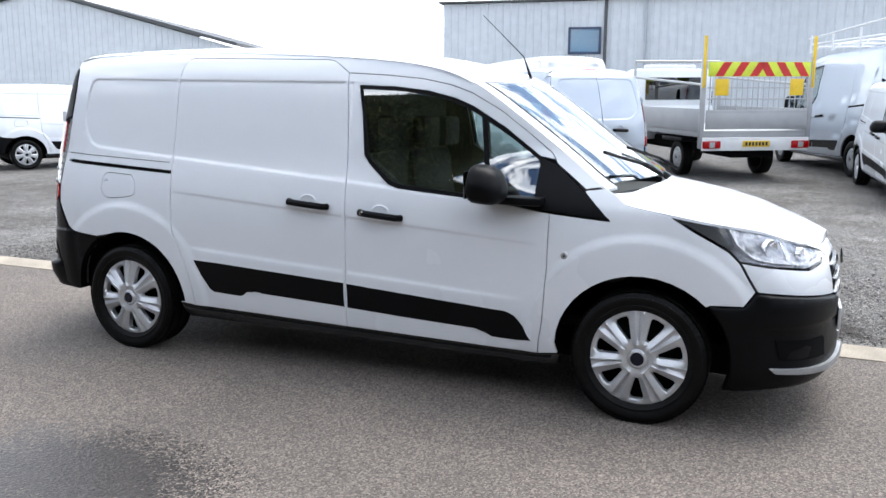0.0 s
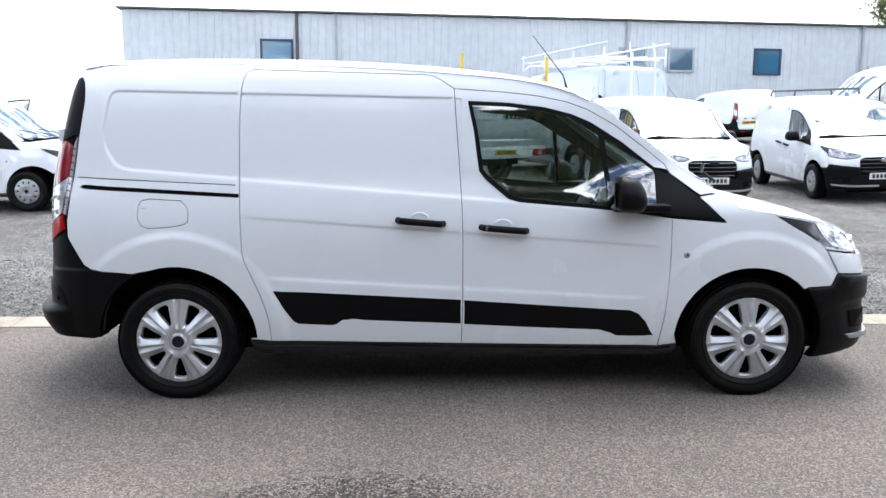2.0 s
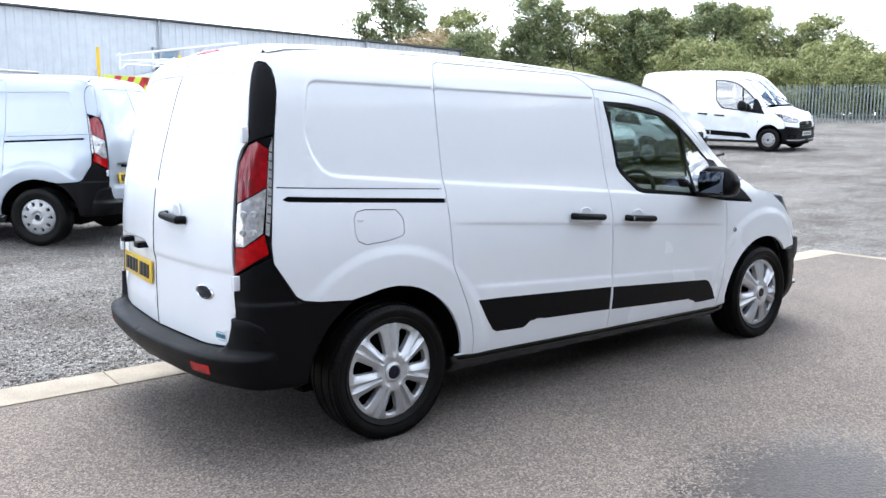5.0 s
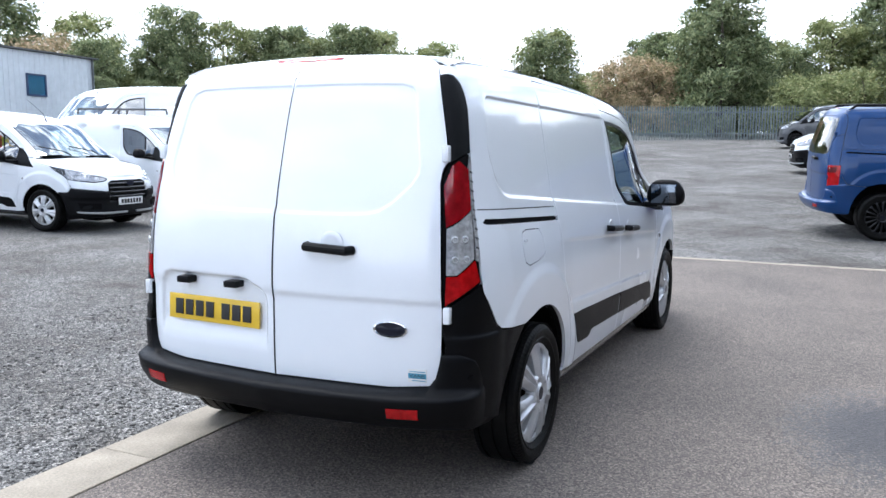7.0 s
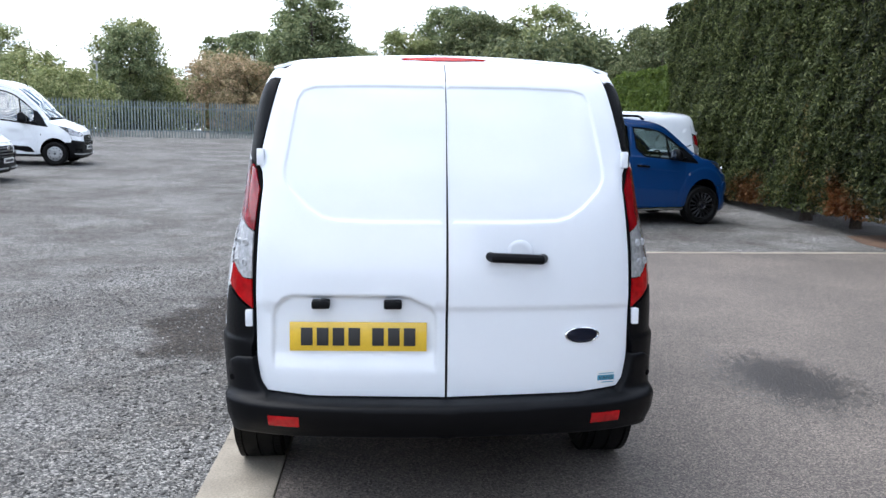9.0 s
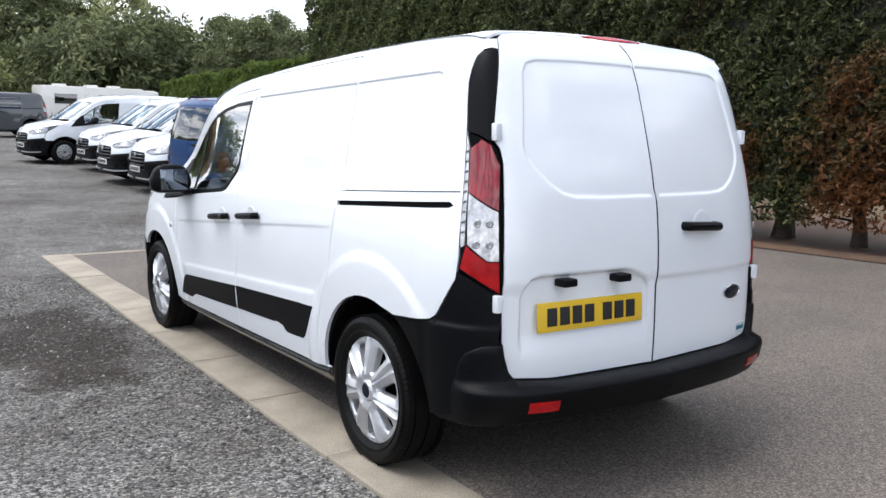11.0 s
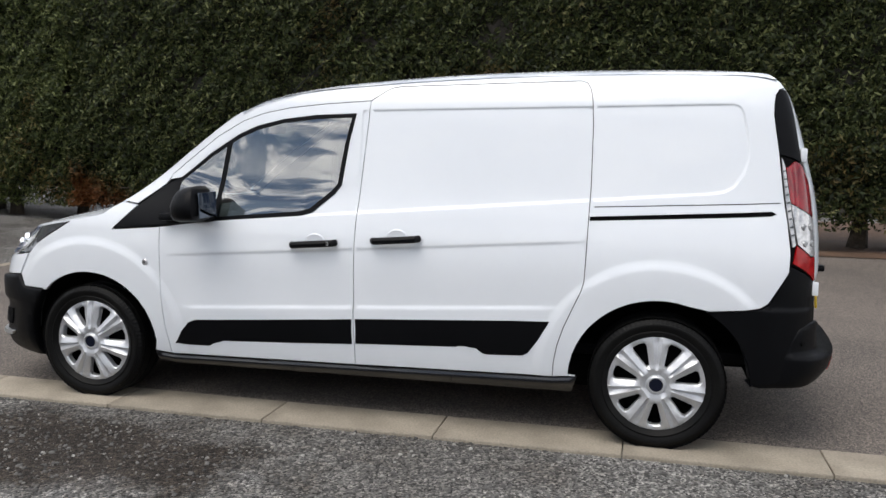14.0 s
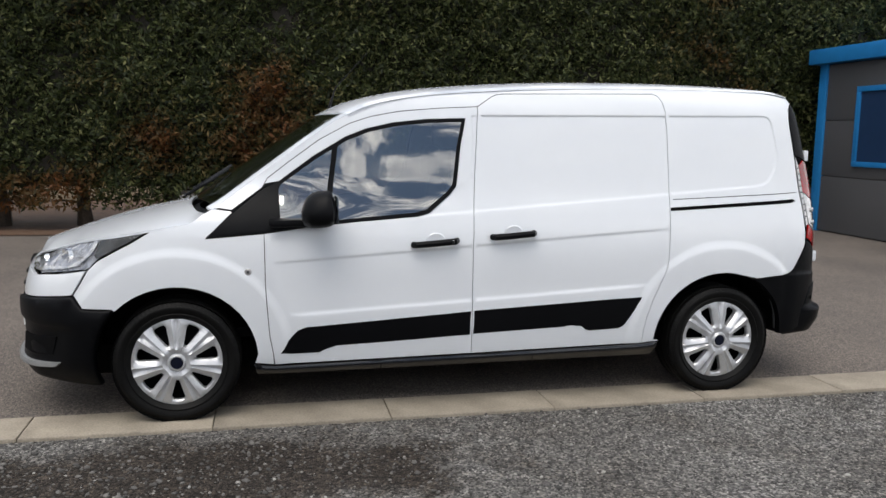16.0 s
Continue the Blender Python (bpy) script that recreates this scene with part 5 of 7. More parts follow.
        solid("steering_column", bm_box(0.70, 1.0, -0.45, -0.35, 0.83, 0.95, 0.02), TRIM_GREY, sw)
        solid("cab_mirror", bm_box(0.80, 0.83, -0.12, 0.12, 1.49, 1.55, 0.012), CLAD, label="interior mirror")
    hz = hub_z or r * 0.985
    for hx in hubs:
        for s in (1, -1):
            wheel(root, hx, s * 0.875 * ky, hz, r, rim, style, put)
    return root


def park(ob, x, y, heading):
    """Stands a vehicle on the sloping yard: heading in degrees, 0 towards +x."""
    e = 1.0
    gx = float(ground_z(x + e, y) - ground_z(x - e, y)) / (2 * e)
    gy = float(ground_z(x, y + e) - ground_z(x, y - e)) / (2 * e)
    up = Vector((-gx, -gy, 1)).normalized()
    turn = Vector((0, 0, 1)).rotation_difference(up).to_matrix().to_4x4()
    ob.matrix_world = Matrix.Translation((x, y, float(ground_z(x, y)))) @ turn @ Matrix.Rotation(radians(heading), 4, "Z")
    return ob


# ---------------------------------------------------------------- ground
def asphalt_mat():
    m = mat("worn tarmac", (0.165, 0.143, 0.127), 0.84, vary=0.16, scale=0.8, fine=60, bump=0.5, alt=(0.126, 0.111, 0.100), spec=0.25)
    n, l = m.node_tree.nodes, m.node_tree.links
    b = n["Principled BSDF"]
    co = n.new("ShaderNodeTexCoord")
    vo = n.new("ShaderNodeTexVoronoi")
    vo.inputs["Scale"].default_value = 135
    l.new(co.outputs["Object"], vo.inputs["Vector"])
    # pale and dark chippings
    chip = ramp_node(n, [(0.15, (0.48, 0.48, 0.49)), (0.45, (0.90, 0.90, 0.90)), (0.62, (1.05, 1.04, 1.02)), (0.85, (1.75, 1.71, 1.65))])
    l.new(vo.outputs["Color"], chip.inputs["Fac"])
    mul = n.new("ShaderNodeMix")
    mul.data_type, mul.blend_type = "RGBA", "MULTIPLY"
    mul.inputs["Factor"].default_value = 1
    old = b.inputs["Base Color"].links[0].from_socket
    l.new(old, mul.inputs["A"])
    l.new(chip.outputs["Color"], mul.inputs["B"])
    # one damp patch with a ragged edge
    sub = n.new("ShaderNodeMapping")
    sub.inputs["Location"].default_value = (0.45 / 0.78, 2.33 / 0.46, 0)
    sub.inputs["Scale"].default_value = (1 / 0.78, 1 / 0.46, 0)
    l.new(co.outputs["Object"], sub.inputs["Vector"])
    ln = n.new("ShaderNodeVectorMath")
    ln.operation = "LENGTH"
    l.new(sub.outputs["Vector"], ln.inputs[0])
    nz = n.new("ShaderNodeTexNoise")
    nz.inputs["Scale"].default_value, nz.inputs["Detail"].default_value, nz.inputs["Roughness"].default_value = 8, 9, 0.8
    l.new(co.outputs["Object"], nz.inputs["Vector"])
    ad = n.new("ShaderNodeMath")
    ad.operation = "MULTIPLY_ADD"
    l.new(nz.outputs["Fac"], ad.inputs[0])
    ad.inputs[1].default_value = 1.8
    grit = n.new("ShaderNodeMath")            # single stones stay dry at its edge
    grit.operation = "MULTIPLY_ADD"
    l.new(vo.outputs["Color"], grit.inputs[0])
    grit.inputs[1].default_value = 0.9
    l.new(ln.outputs["Value"], grit.inputs[2])
    l.new(grit.outputs["Value"], ad.inputs[2])
    wet = ramp_node(n, [(0.0, (1, 1, 1)), (0.80, (1, 1, 1)), (0.85, (0, 0, 0))])
    half = n.new("ShaderNodeMath")
    half.operation = "MULTIPLY"
    half.inputs[1].default_value = 0.38
    l.new(ad.outputs["Value"], half.inputs[0])
    l.new(half.outputs["Value"], wet.inputs["Fac"])
    mx = n.new("ShaderNodeMix")
    mx.data_type, mx.blend_type = "RGBA", "MULTIPLY"
    l.new(wet.outputs["Color"], mx.inputs["Factor"])
    l.new(mul.outputs["Result"], mx.inputs["A"])
    mx.inputs["B"].default_value = (0.33, 0.33, 0.34, 1)
    l.new(mx.outputs["Result"], b.inputs["Base Color"])
    rg = n.new("ShaderNodeMapRange")
    l.new(wet.outputs["Color"], rg.inputs["Value"])
    rg.inputs["To Min"].default_value, rg.inputs["To Max"].default_value = 0.82, 0.38
    l.new(rg.outputs["Result"], b.inputs["Roughness"])
    return m


def gravel_mat():
    m = mat("compacted grey gravel", (0.190, 0.185, 0.178), 0.88, vary=0.18, scale=0.55, fine=70, bump=0.5, alt=(0.112, 0.105, 0.098), spec=0.25)
    n, l = m.node_tree.nodes, m.node_tree.links
    b = n["Principled BSDF"]
    co = n.new("ShaderNodeTexCoord")
    old = b.inputs["Base Color"].links[0].from_socket
    height = None
    for sc, stops in ((100, [(0.2, (0.25, 0.25, 0.255)), (0.48, (0.82, 0.83, 0.84)), (0.65, (1.2, 1.21, 1.22)), (0.82, (2.1, 2.08, 2.04))]), (34, [(0.2, (0.80, 0.80, 0.80)), (0.6, (1.0, 1.0, 1.0)), (0.82, (1.3, 1.29, 1.27))])):
        vo = n.new("ShaderNodeTexVoronoi")
        vo.inputs["Scale"].default_value = sc
        l.new(co.outputs["Object"], vo.inputs["Vector"])
        r = ramp_node(n, stops)
        l.new(vo.outputs["Color"], r.inputs["Fac"])
        mul = n.new("ShaderNodeMix")
        mul.data_type, mul.blend_type = "RGBA", "MULTIPLY"
        mul.inputs["Factor"].default_value = 1
        l.new(old, mul.inputs["A"])
        l.new(r.outputs["Color"], mul.inputs["B"])
        old = mul.outputs["Result"]
        height = height or vo.outputs["Distance"]
    # tonal drifts, and a dark earthy patch beside the kerb
    nz = n.new("ShaderNodeTexNoise")
    nz.inputs["Scale"].default_value, nz.inputs["Detail"].default_value, nz.inputs["Roughness"].default_value = 1.7, 9, 0.72
    l.new(co.outputs["Object"], nz.inputs["Vector"])
    drift = ramp_node(n, [(0.34, (0.66, 0.62, 0.58)), (0.50, (0.98, 0.98, 0.97)), (0.66, (1.16, 1.16, 1.17))])
    l.new(nz.outputs["Fac"], drift.inputs["Fac"])
    mul = n.new("ShaderNodeMix")
    mul.data_type, mul.blend_type = "RGBA", "MULTIPLY"
    mul.inputs["Factor"].default_value = 1
    l.new(old, mul.inputs["A"])
    l.new(drift.outputs["Color"], mul.inputs["B"])
    mp = n.new("ShaderNodeMapping")
    mp.inputs["Location"].default_value = (-1.45 / 1.5, -1.60 / 0.52, 0)
    mp.inputs["Scale"].default_value = (1 / 1.5, 1 / 0.52, 0)
    l.new(co.outputs["Object"], mp.inputs["Vector"])
    far = n.new("ShaderNodeVectorMath")
    far.operation = "LENGTH"
    l.new(mp.outputs["Vector"], far.inputs[0])
    ad = n.new("ShaderNodeMath")
    ad.operation = "MULTIPLY_ADD"
    l.new(nz.outputs["Fac"], ad.inputs[0])
    ad.inputs[1].default_value = 1.6
    l.new(far.outputs["Value"], ad.inputs[2])
    hf = n.new("ShaderNodeMath")
    hf.operation = "MULTIPLY"
    hf.inputs[1].default_value = 0.5
    l.new(ad.outputs["Value"], hf.inputs[0])
    earth = ramp_node(n, [(0.0, (0.24, 0.20, 0.175)), (0.76, (0.28, 0.24, 0.21)), (0.92, (1, 1, 1))])
    l.new(hf.outputs["Value"], earth.inputs["Fac"])
    mul2 = n.new("ShaderNodeMix")
    mul2.data_type, mul2.blend_type = "RGBA", "MULTIPLY"
    mul2.inputs["Factor"].default_value = 1
    l.new(mul.outputs["Result"], mul2.inputs["A"])
    l.new(earth.outputs["Color"], mul2.inputs["B"])
    l.new(mul2.outputs["Result"], b.inputs["Base Color"])
    bp = n.new("ShaderNodeBump")
    bp.invert = True
    bp.inputs["Strength"].default_value, bp.inputs["Distance"].default_value = 0.7, 0.012
    l.new(height, bp.inputs["Height"])
    l.new(bp.outputs["Normal"], b.inputs["Normal"])
    return m


TARMAC, GRAVEL = asphalt_mat(), gravel_mat()
CONCRETE = mat("pale worn concrete", (0.385, 0.337, 0.268), 0.88, vary=0.22, scale=3.2, fine=90, bump=0.35, alt=(0.25, 0.218, 0.172), random_piece=0.09)
SOIL = mat("brown soil and bark", (0.13, 0.075, 0.045), 0.95, vary=0.35, scale=2.5, fine=60, bump=0.8, alt=(0.09, 0.05, 0.03))


def knots(a, b, near0, near1, fine, coarse):
    """Grid lines from a to b, close together between near0 and near1."""
    out = list(np.arange(near0, near1, fine))
    v, st = near1, fine
    while v < b:
        out.append(v)
        st = min(st * 1.25, coarse)
        v += st
    out.append(b)
    v, st = near0, fine
    while v > a:
        st = min(st * 1.25, coarse)
        v -= st
        out.append(max(v, a))
    return np.array(sorted(set(out)))


gx, gy = knots(-400, 600, -12, 30, 0.9, 60), knots(-400, 600, -10, 30, 0.9, 60)
GX, GY = np.meshgrid(gx, gy, indexing="ij")
GZ = ground_z(GX, GY) - 0.014
gv = np.stack([GX.ravel(), GY.ravel(), GZ.ravel()], -1)
ny = len(gy)
gf = [(i * ny + j, (i + 1) * ny + j, (i + 1) * ny + j + 1, i * ny + j + 1) for i in range(len(gx) - 1) for j in range(ny - 1)]
ground = tagged(obj("ground", gv, gf, GRAVEL, smooth=60), "grey compacted gravel yard", "ground", kind="structure")
KERB_Y0, KERB_Y1, END_X = 0.69, 1.01, 5.93
tv, tf = [], []
txs, tys = np.arange(-40, 5.80, 1.5).tolist() + [5.78], np.linspace(-7.25, KERB_Y0 - 0.004, 8)
for x in txs:
    for y in tys:
        tv.append((x, y, 0.0))
tf = [(i * 8 + j, (i + 1) * 8 + j, (i + 1) * 8 + j + 1, i * 8 + j + 1) for i in range(len(txs) - 1) for j in range(7)]
pavement = tagged(obj("pavement", tv, tf, TARMAC, smooth=0), "worn grey-brown tarmac with a damp patch", "tarmac", kind="structure")
sv = [(-40, -7.2, 0.012), (20, -7.2, 0.012), (20, -7.45, 0.045), (-40, -7.45, 0.045), (20, -9.55, 0.05), (-40, -9.55, 0.05)]
tagged(obj("soil_strip", sv, [(0, 1, 2, 3), (3, 2, 4, 5)], SOIL, smooth=0), "brown soil and fallen needles under the hedge", "soil", kind="structure")

# edging: one stone after another
kerb = empty("kerb", "flush pale concrete edging stones along the tarmac", "kerb", kind="structure")


def edging(x0, x1, y0, y1, z0, z1):
    bm = bmesh.new()
    box(bm, x0, x1, y0, y1, z0, z1, 0.008)
    me = bpy.data.meshes.new("kerb_stone")
    bmesh.ops.recalc_face_normals(bm, faces=bm.faces)
    bm.to_mesh(me)
    bm.free()
    me.materials.append(CONCRETE)
    return me


stone = edging(-0.4555, 0.4555, 0, KERB_Y1 - KERB_Y0, -0.10, 0)
rnd = random.Random(5)
x = END_X - 0.4575
while x > -36:
    o = new("kerb_stone", stone)
    o.parent, o.location = kerb, (x, KERB_Y0, 0.006 + rnd.uniform(-0.002, 0.002))
    o.rotation_euler = (0, rnd.uniform(-0.002, 0.002), rnd.uniform(-0.003, 0.003))
    x -= 0.915
end_stone = edging(-0.14, 0, -0.456, 0.456, -0.10, 0)
y = KERB_Y0 - 0.46
while y > -7.2:
    o = new("kerb_stone", end_stone)
    o.parent, o.location = kerb, (END_X - 0.02 + 0.018 * y, y, 0.006 + rnd.uniform(-0.002, 0.002))
    o.rotation_euler = (0, 0, 0.018)
    y -= 0.915


# loose stones on the gravel near the kerb
def scatter_stones(n, x0, x1, y0, y1, lo, hi, seed):
    rs = np.random.RandomState(seed)
    t = (1 + 5 ** 0.5) / 2
    ico = np.array([(-1, t, 0), (1, t, 0), (-1, -t, 0), (1, -t, 0), (0, -1, t), (0, 1, t), (0, -1, -t), (0, 1, -t), (t, 0, -1), (t, 0, 1), (-t, 0, -1), (-t, 0, 1)]) / 1.9
    tri = np.array([(0, 11, 5), (0, 5, 1), (0, 1, 7), (0, 7, 10), (0, 10, 11), (1, 5, 9), (5, 11, 4), (11, 10, 2), (10, 7, 6), (7, 1, 8), (3, 9, 4), (3, 4, 2), (3, 2, 6), (3, 6, 8), (3, 8, 9), (4, 9, 5), (2, 4, 11), (6, 2, 10), (8, 6, 7), (9, 8, 1)])
    c = np.stack([rs.uniform(x0, x1, n), y0 + (y1 - y0) * rs.uniform(0, 1, n) ** 1.3], -1)
    size = lo * (hi / lo) ** (rs.uniform(0, 1, n) ** 2.2)
    a = rs.uniform(0, 6.28, n)
    jit = ico[None] * (1 + rs.uniform(-0.28, 0.28, (n, 12, 1)))
    jit = jit * size[:, None, None] * np.stack([rs.uniform(0.7, 1.3, n), rs.uniform(0.7, 1.2, n), rs.uniform(0.45, 0.8, n)], -1)[:, None]
    ca, sa = np.cos(a)[:, None], np.sin(a)[:, None]
    vx = jit[..., 0] * ca - jit[..., 1] * sa + c[:, :1]
    vy = jit[..., 0] * sa + jit[..., 1] * ca + c[:, 1:]
    vz = jit[..., 2] + ground_z(c[:, 0], c[:, 1])[:, None] - 0.014 + size[:, None] * 0.2
    v = np.stack([vx, vy, vz], -1).reshape(-1, 3)
    f = (tri[None] + 12 * np.arange(n)[:, None, None]).reshape(-1, 3)
    return v, f


def fast_mesh(name, v, f, material, sides=None):
    """A mesh straight from arrays of points and of faces with equal numbers of corners."""
    me = bpy.data.meshes.new(name)
    k = f.shape[1]
    me.vertices.add(len(v))
    me.vertices.foreach_set("co", np.ascontiguousarray(v, np.float32).ravel())
    me.loops.add(f.size)
    me.loops.foreach_set("vertex_index", np.ascontiguousarray(f, np.int32).ravel())
    me.polygons.add(len(f))
    me.polygons.foreach_set("loop_start", np.arange(0, f.size, k, dtype=np.int32))
    me.update(calc_edges=True)
    me.validate()
    me.materials.append(material)
    return me


def piece_mat(name, stops, rough=0.85):
    m = bpy.data.materials.new(name)
    m.use_nodes = True
    n, l = m.node_tree.nodes, m.node_tree.links
    b = n["Principled BSDF"]
    b.inputs["Roughness"].default_value = rough
    g = n.new("ShaderNodeNewGeometry")
    r = ramp_node(n, stops)
    l.new(g.outputs["Random Per Island"], r.inputs["Fac"])
    l.new(r.outputs["Color"], b.inputs["Base Color"])
    return m


CHIPS = piece_mat("stone chippings", [(0.0, (0.05, 0.048, 0.046)), (0.6, (0.115, 0.110, 0.104)), (0.95, (0.18, 0.172, 0.16)), (1.0, (0.42, 0.41, 0.38))])
v, f = scatter_stones(20000, -5.5, 4.5, 1.02, 3.6, 0.004, 0.014, 3)
tagged(new("gravel_chippings", fast_mesh("gravel_chippings", v, f, CHIPS)), "loose grey stone chippings on the gravel", "gravel", kind="stuff")


# ---------------------------------------------------------------- leaves, hedge, trees
def leaf_quads(c, nrm, size, seed, long=1.6, loose=0.9):
    """Small bent leaves at points c that face roughly along nrm."""
    rs = np.random.RandomState(seed)
    n = len(c)
    d = nrm + rs.normal(0, loose, (n, 3))
    d /= np.linalg.norm(d, axis=1)[:, None] + 1e-9
    r = rs.normal(0, 1, (n, 3))
    a = np.cross(d, r)
    a /= np.linalg.norm(a, axis=1)[:, None] + 1e-9
    b = np.cross(d, a)
    s = size * rs.uniform(0.55, 1.35, n)[:, None]
    q = [c - a * s * long, c - b * s * 0.55 + d * s * 0.25, c + a * s * long, c + b * s * 0.55 + d * s * 0.25]
    v = np.stack(q, 1).reshape(-1, 3)
    return v, np.arange(4 * n).reshape(n, 4)


def lump(p, k, seed=0.0):
    """Cheap smooth noise for outlines, about -1 to 1."""
    return (np.sin(p[:, 0] * k + 1.3 + seed) * np.sin(p[:, 2] * k * 1.3 + 0.7 + seed) + np.sin(p[:, 0] * k * 2.3 + p[:, 2] * k * 1.7 + seed * 2) * 0.6 + np.sin(p[:, 1] * k * 1.9 + p[:, 2] * k * 2.9 + seed) * 0.4) / 2


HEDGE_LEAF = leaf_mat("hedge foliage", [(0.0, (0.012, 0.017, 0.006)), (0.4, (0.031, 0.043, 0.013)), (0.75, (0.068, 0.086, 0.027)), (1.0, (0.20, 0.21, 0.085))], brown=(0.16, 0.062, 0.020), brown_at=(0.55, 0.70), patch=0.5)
# far stretch: less brown, with sunlight painted in as lighter leaf tones
FAR_LEAF = leaf_mat("greener sunlit hedge foliage", [(0.0, (0.018, 0.027, 0.009)), (0.4, (0.049, 0.065, 0.019)), (0.75, (0.103, 0.126, 0.039)), (1.0, (0.23, 0.25, 0.10))], brown=(0.16, 0.068, 0.022), brown_at=(0.62, 0.74), patch=0.5)
# near-black: the shade within the hedges is put into this colour
HEDGE_SHADE = mat("hedge inner shade", (0.010, 0.010, 0.006), 0.95, vary=0.5, scale=3, fine=30, alt=(0.022, 0.016, 0.010))
LOW_LEAF = leaf_mat("clipped hedge foliage", [(0.0, (0.055, 0.088, 0.014)), (0.6, (0.105, 0.155, 0.028)), (1.0, (0.18, 0.23, 0.05))])
BARK = mat("bark", (0.085, 0.065, 0.05), 0.95, vary=0.4, scale=6, fine=40, bump=0.8, alt=(0.05, 0.04, 0.032))


def hedge(name, label, x0, x1, yf, yb, z0, z1, leaf, n_face, size, seed, trunks=True):
    root = empty(name, label, "hedge")
    rs = np.random.RandomState(seed)

    def wob(p):
        return 0.13 * lump(p, 1.1, seed) + 0.10 * lump(p, 3.1, seed + 2) + 0.07 * lump(p, 8.3, seed + 4) + 0.055 * lump(p, 24.0, seed + 6) + 0.03 * lump(p, 47.0, seed + 8)
    pts, nrm = [], []
    for axis, n in (("f", n_face), ("b", n_face // 8), ("t", n_face // 6), ("e0", n_face // 12), ("e1", n_face // 7)):
        u, w = rs.uniform(0, 1, n), rs.uniform(0, 1, n)
        if axis in "fb":
            p = np.stack([x0 + (x1 - x0) * u, np.full(n, yf if axis == "f" else yb), z0 + (z1 - z0) * w], -1)
            k = np.array([0, 1 if axis == "f" else -1, 0.25])
        elif axis == "t":
            p = np.stack([x0 + (x1 - x0) * u, yb + (yf - yb) * w, np.full(n, z1)], -1)
            k = np.array([0, 0, 1.0])
        else:
            p = np.stack([np.full(n, x0 if axis == "e0" else x1), yb + (yf - yb) * u, z0 + (z1 - z0) * w], -1)
            k = np.array([-1 if axis == "e0" else 1, 0, 0.2])
        d = wob(p) - np.abs(rs.normal(0, 0.07, n))
        if axis in "fb":                     # uneven lower edge
            ragged = z0 + 0.22 * lump(np.stack([p[:, 0], p[:, 0] * 0, p[:, 0] * 0.7], -1), 2.2, seed) + 0.15
            p = p[(p[:, 2] > ragged) | (rs.uniform(0, 1, n) < 0.34)]
            d = wob(p) - np.abs(rs.normal(0, 0.07, len(p)))
        pts.append(p + d[:, None] * k / np.linalg.norm(k))
        nrm.append(np.tile(k / np.linalg.norm(k), (len(p), 1)))
    c, nn = np.concatenate(pts), np.concatenate(nrm)
    v, f = leaf_quads(c, nn, size, seed)
    o = new("foliage", fast_mesh("foliage", v, f, leaf))
    o.parent = root
    # a near-black box paints the shade deep inside the foliage
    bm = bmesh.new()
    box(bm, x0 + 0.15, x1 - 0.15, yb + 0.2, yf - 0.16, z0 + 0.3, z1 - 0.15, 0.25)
    part("shade_core", bm, HEDGE_SHADE, root)
    if trunks:
        x = x0 + 0.4
        while x < x1 - 0.3:
            y = (yf + yb) / 2 + rs.uniform(-0.1, 0.55)
            r = rs.uniform(0.07, 0.13)
            vs, fs = tube([(x, y, -0.05), (x + rs.uniform(-0.04, 0.04), y, 0.3), (x + rs.uniform(-0.08, 0.08), y, 0.7), (x + rs.uniform(-0.1, 0.1), y, z0 + 0.9)], r, 9, [1.5, 1.05, 0.9, 0.75])
            obj("trunk", vs, fs, BARK, root)
            for k in range(5):
                a, zz = rs.uniform(0, 6.28), rs.uniform(0.35, 0.75)
                ln = rs.uniform(0.4, 0.8)
                vs, fs = tube([(x, y, zz), (x + math.cos(a) * ln * 0.5, y + math.sin(a) * ln * 0.5, zz + 0.03), (x + math.cos(a) * ln, y + math.sin(a) * ln, zz + rs.uniform(-0.12, 0.16))], 0.022, 5, [1, 0.7, 0.3])
                obj("branch", vs, fs, BARK, root)
            x += rs.uniform(0.75, 1.25)
    return root


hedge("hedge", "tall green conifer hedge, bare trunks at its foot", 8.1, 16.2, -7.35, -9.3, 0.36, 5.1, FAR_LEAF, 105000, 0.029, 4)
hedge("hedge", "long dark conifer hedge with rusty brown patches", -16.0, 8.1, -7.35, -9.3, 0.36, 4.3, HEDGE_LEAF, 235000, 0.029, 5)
hedge("hedge", "lower sunlit clipped green hedge", 16.5, 30.5, -7.45, -9.2, 0.3, 3.72, LOW_LEAF, 60000, 0.05, 9, trunks=False)

boards = empty("low_wall", "low cream boards behind the hedge trunks", "low wall")
CREAM = mat("cream boards", (0.46, 0.39, 0.29), 0.8, vary=0.2, scale=2, fine=60, alt=(0.38, 0.31, 0.22), random_piece=0.12)
for k in range(8):
    part("board", bm_box(3.2 + k * 1.83, 3.2 + k * 1.83 + 1.79, -13.35, -13.29, 0.0, 0.42 + 0.09 * (k % 3), 0.008), CREAM, boards)
    part("post", bm_box(3.12 + k * 1.83, 3.22 + k * 1.83, -13.38, -13.26, 0.0, 0.86, 0.01), CREAM, boards)

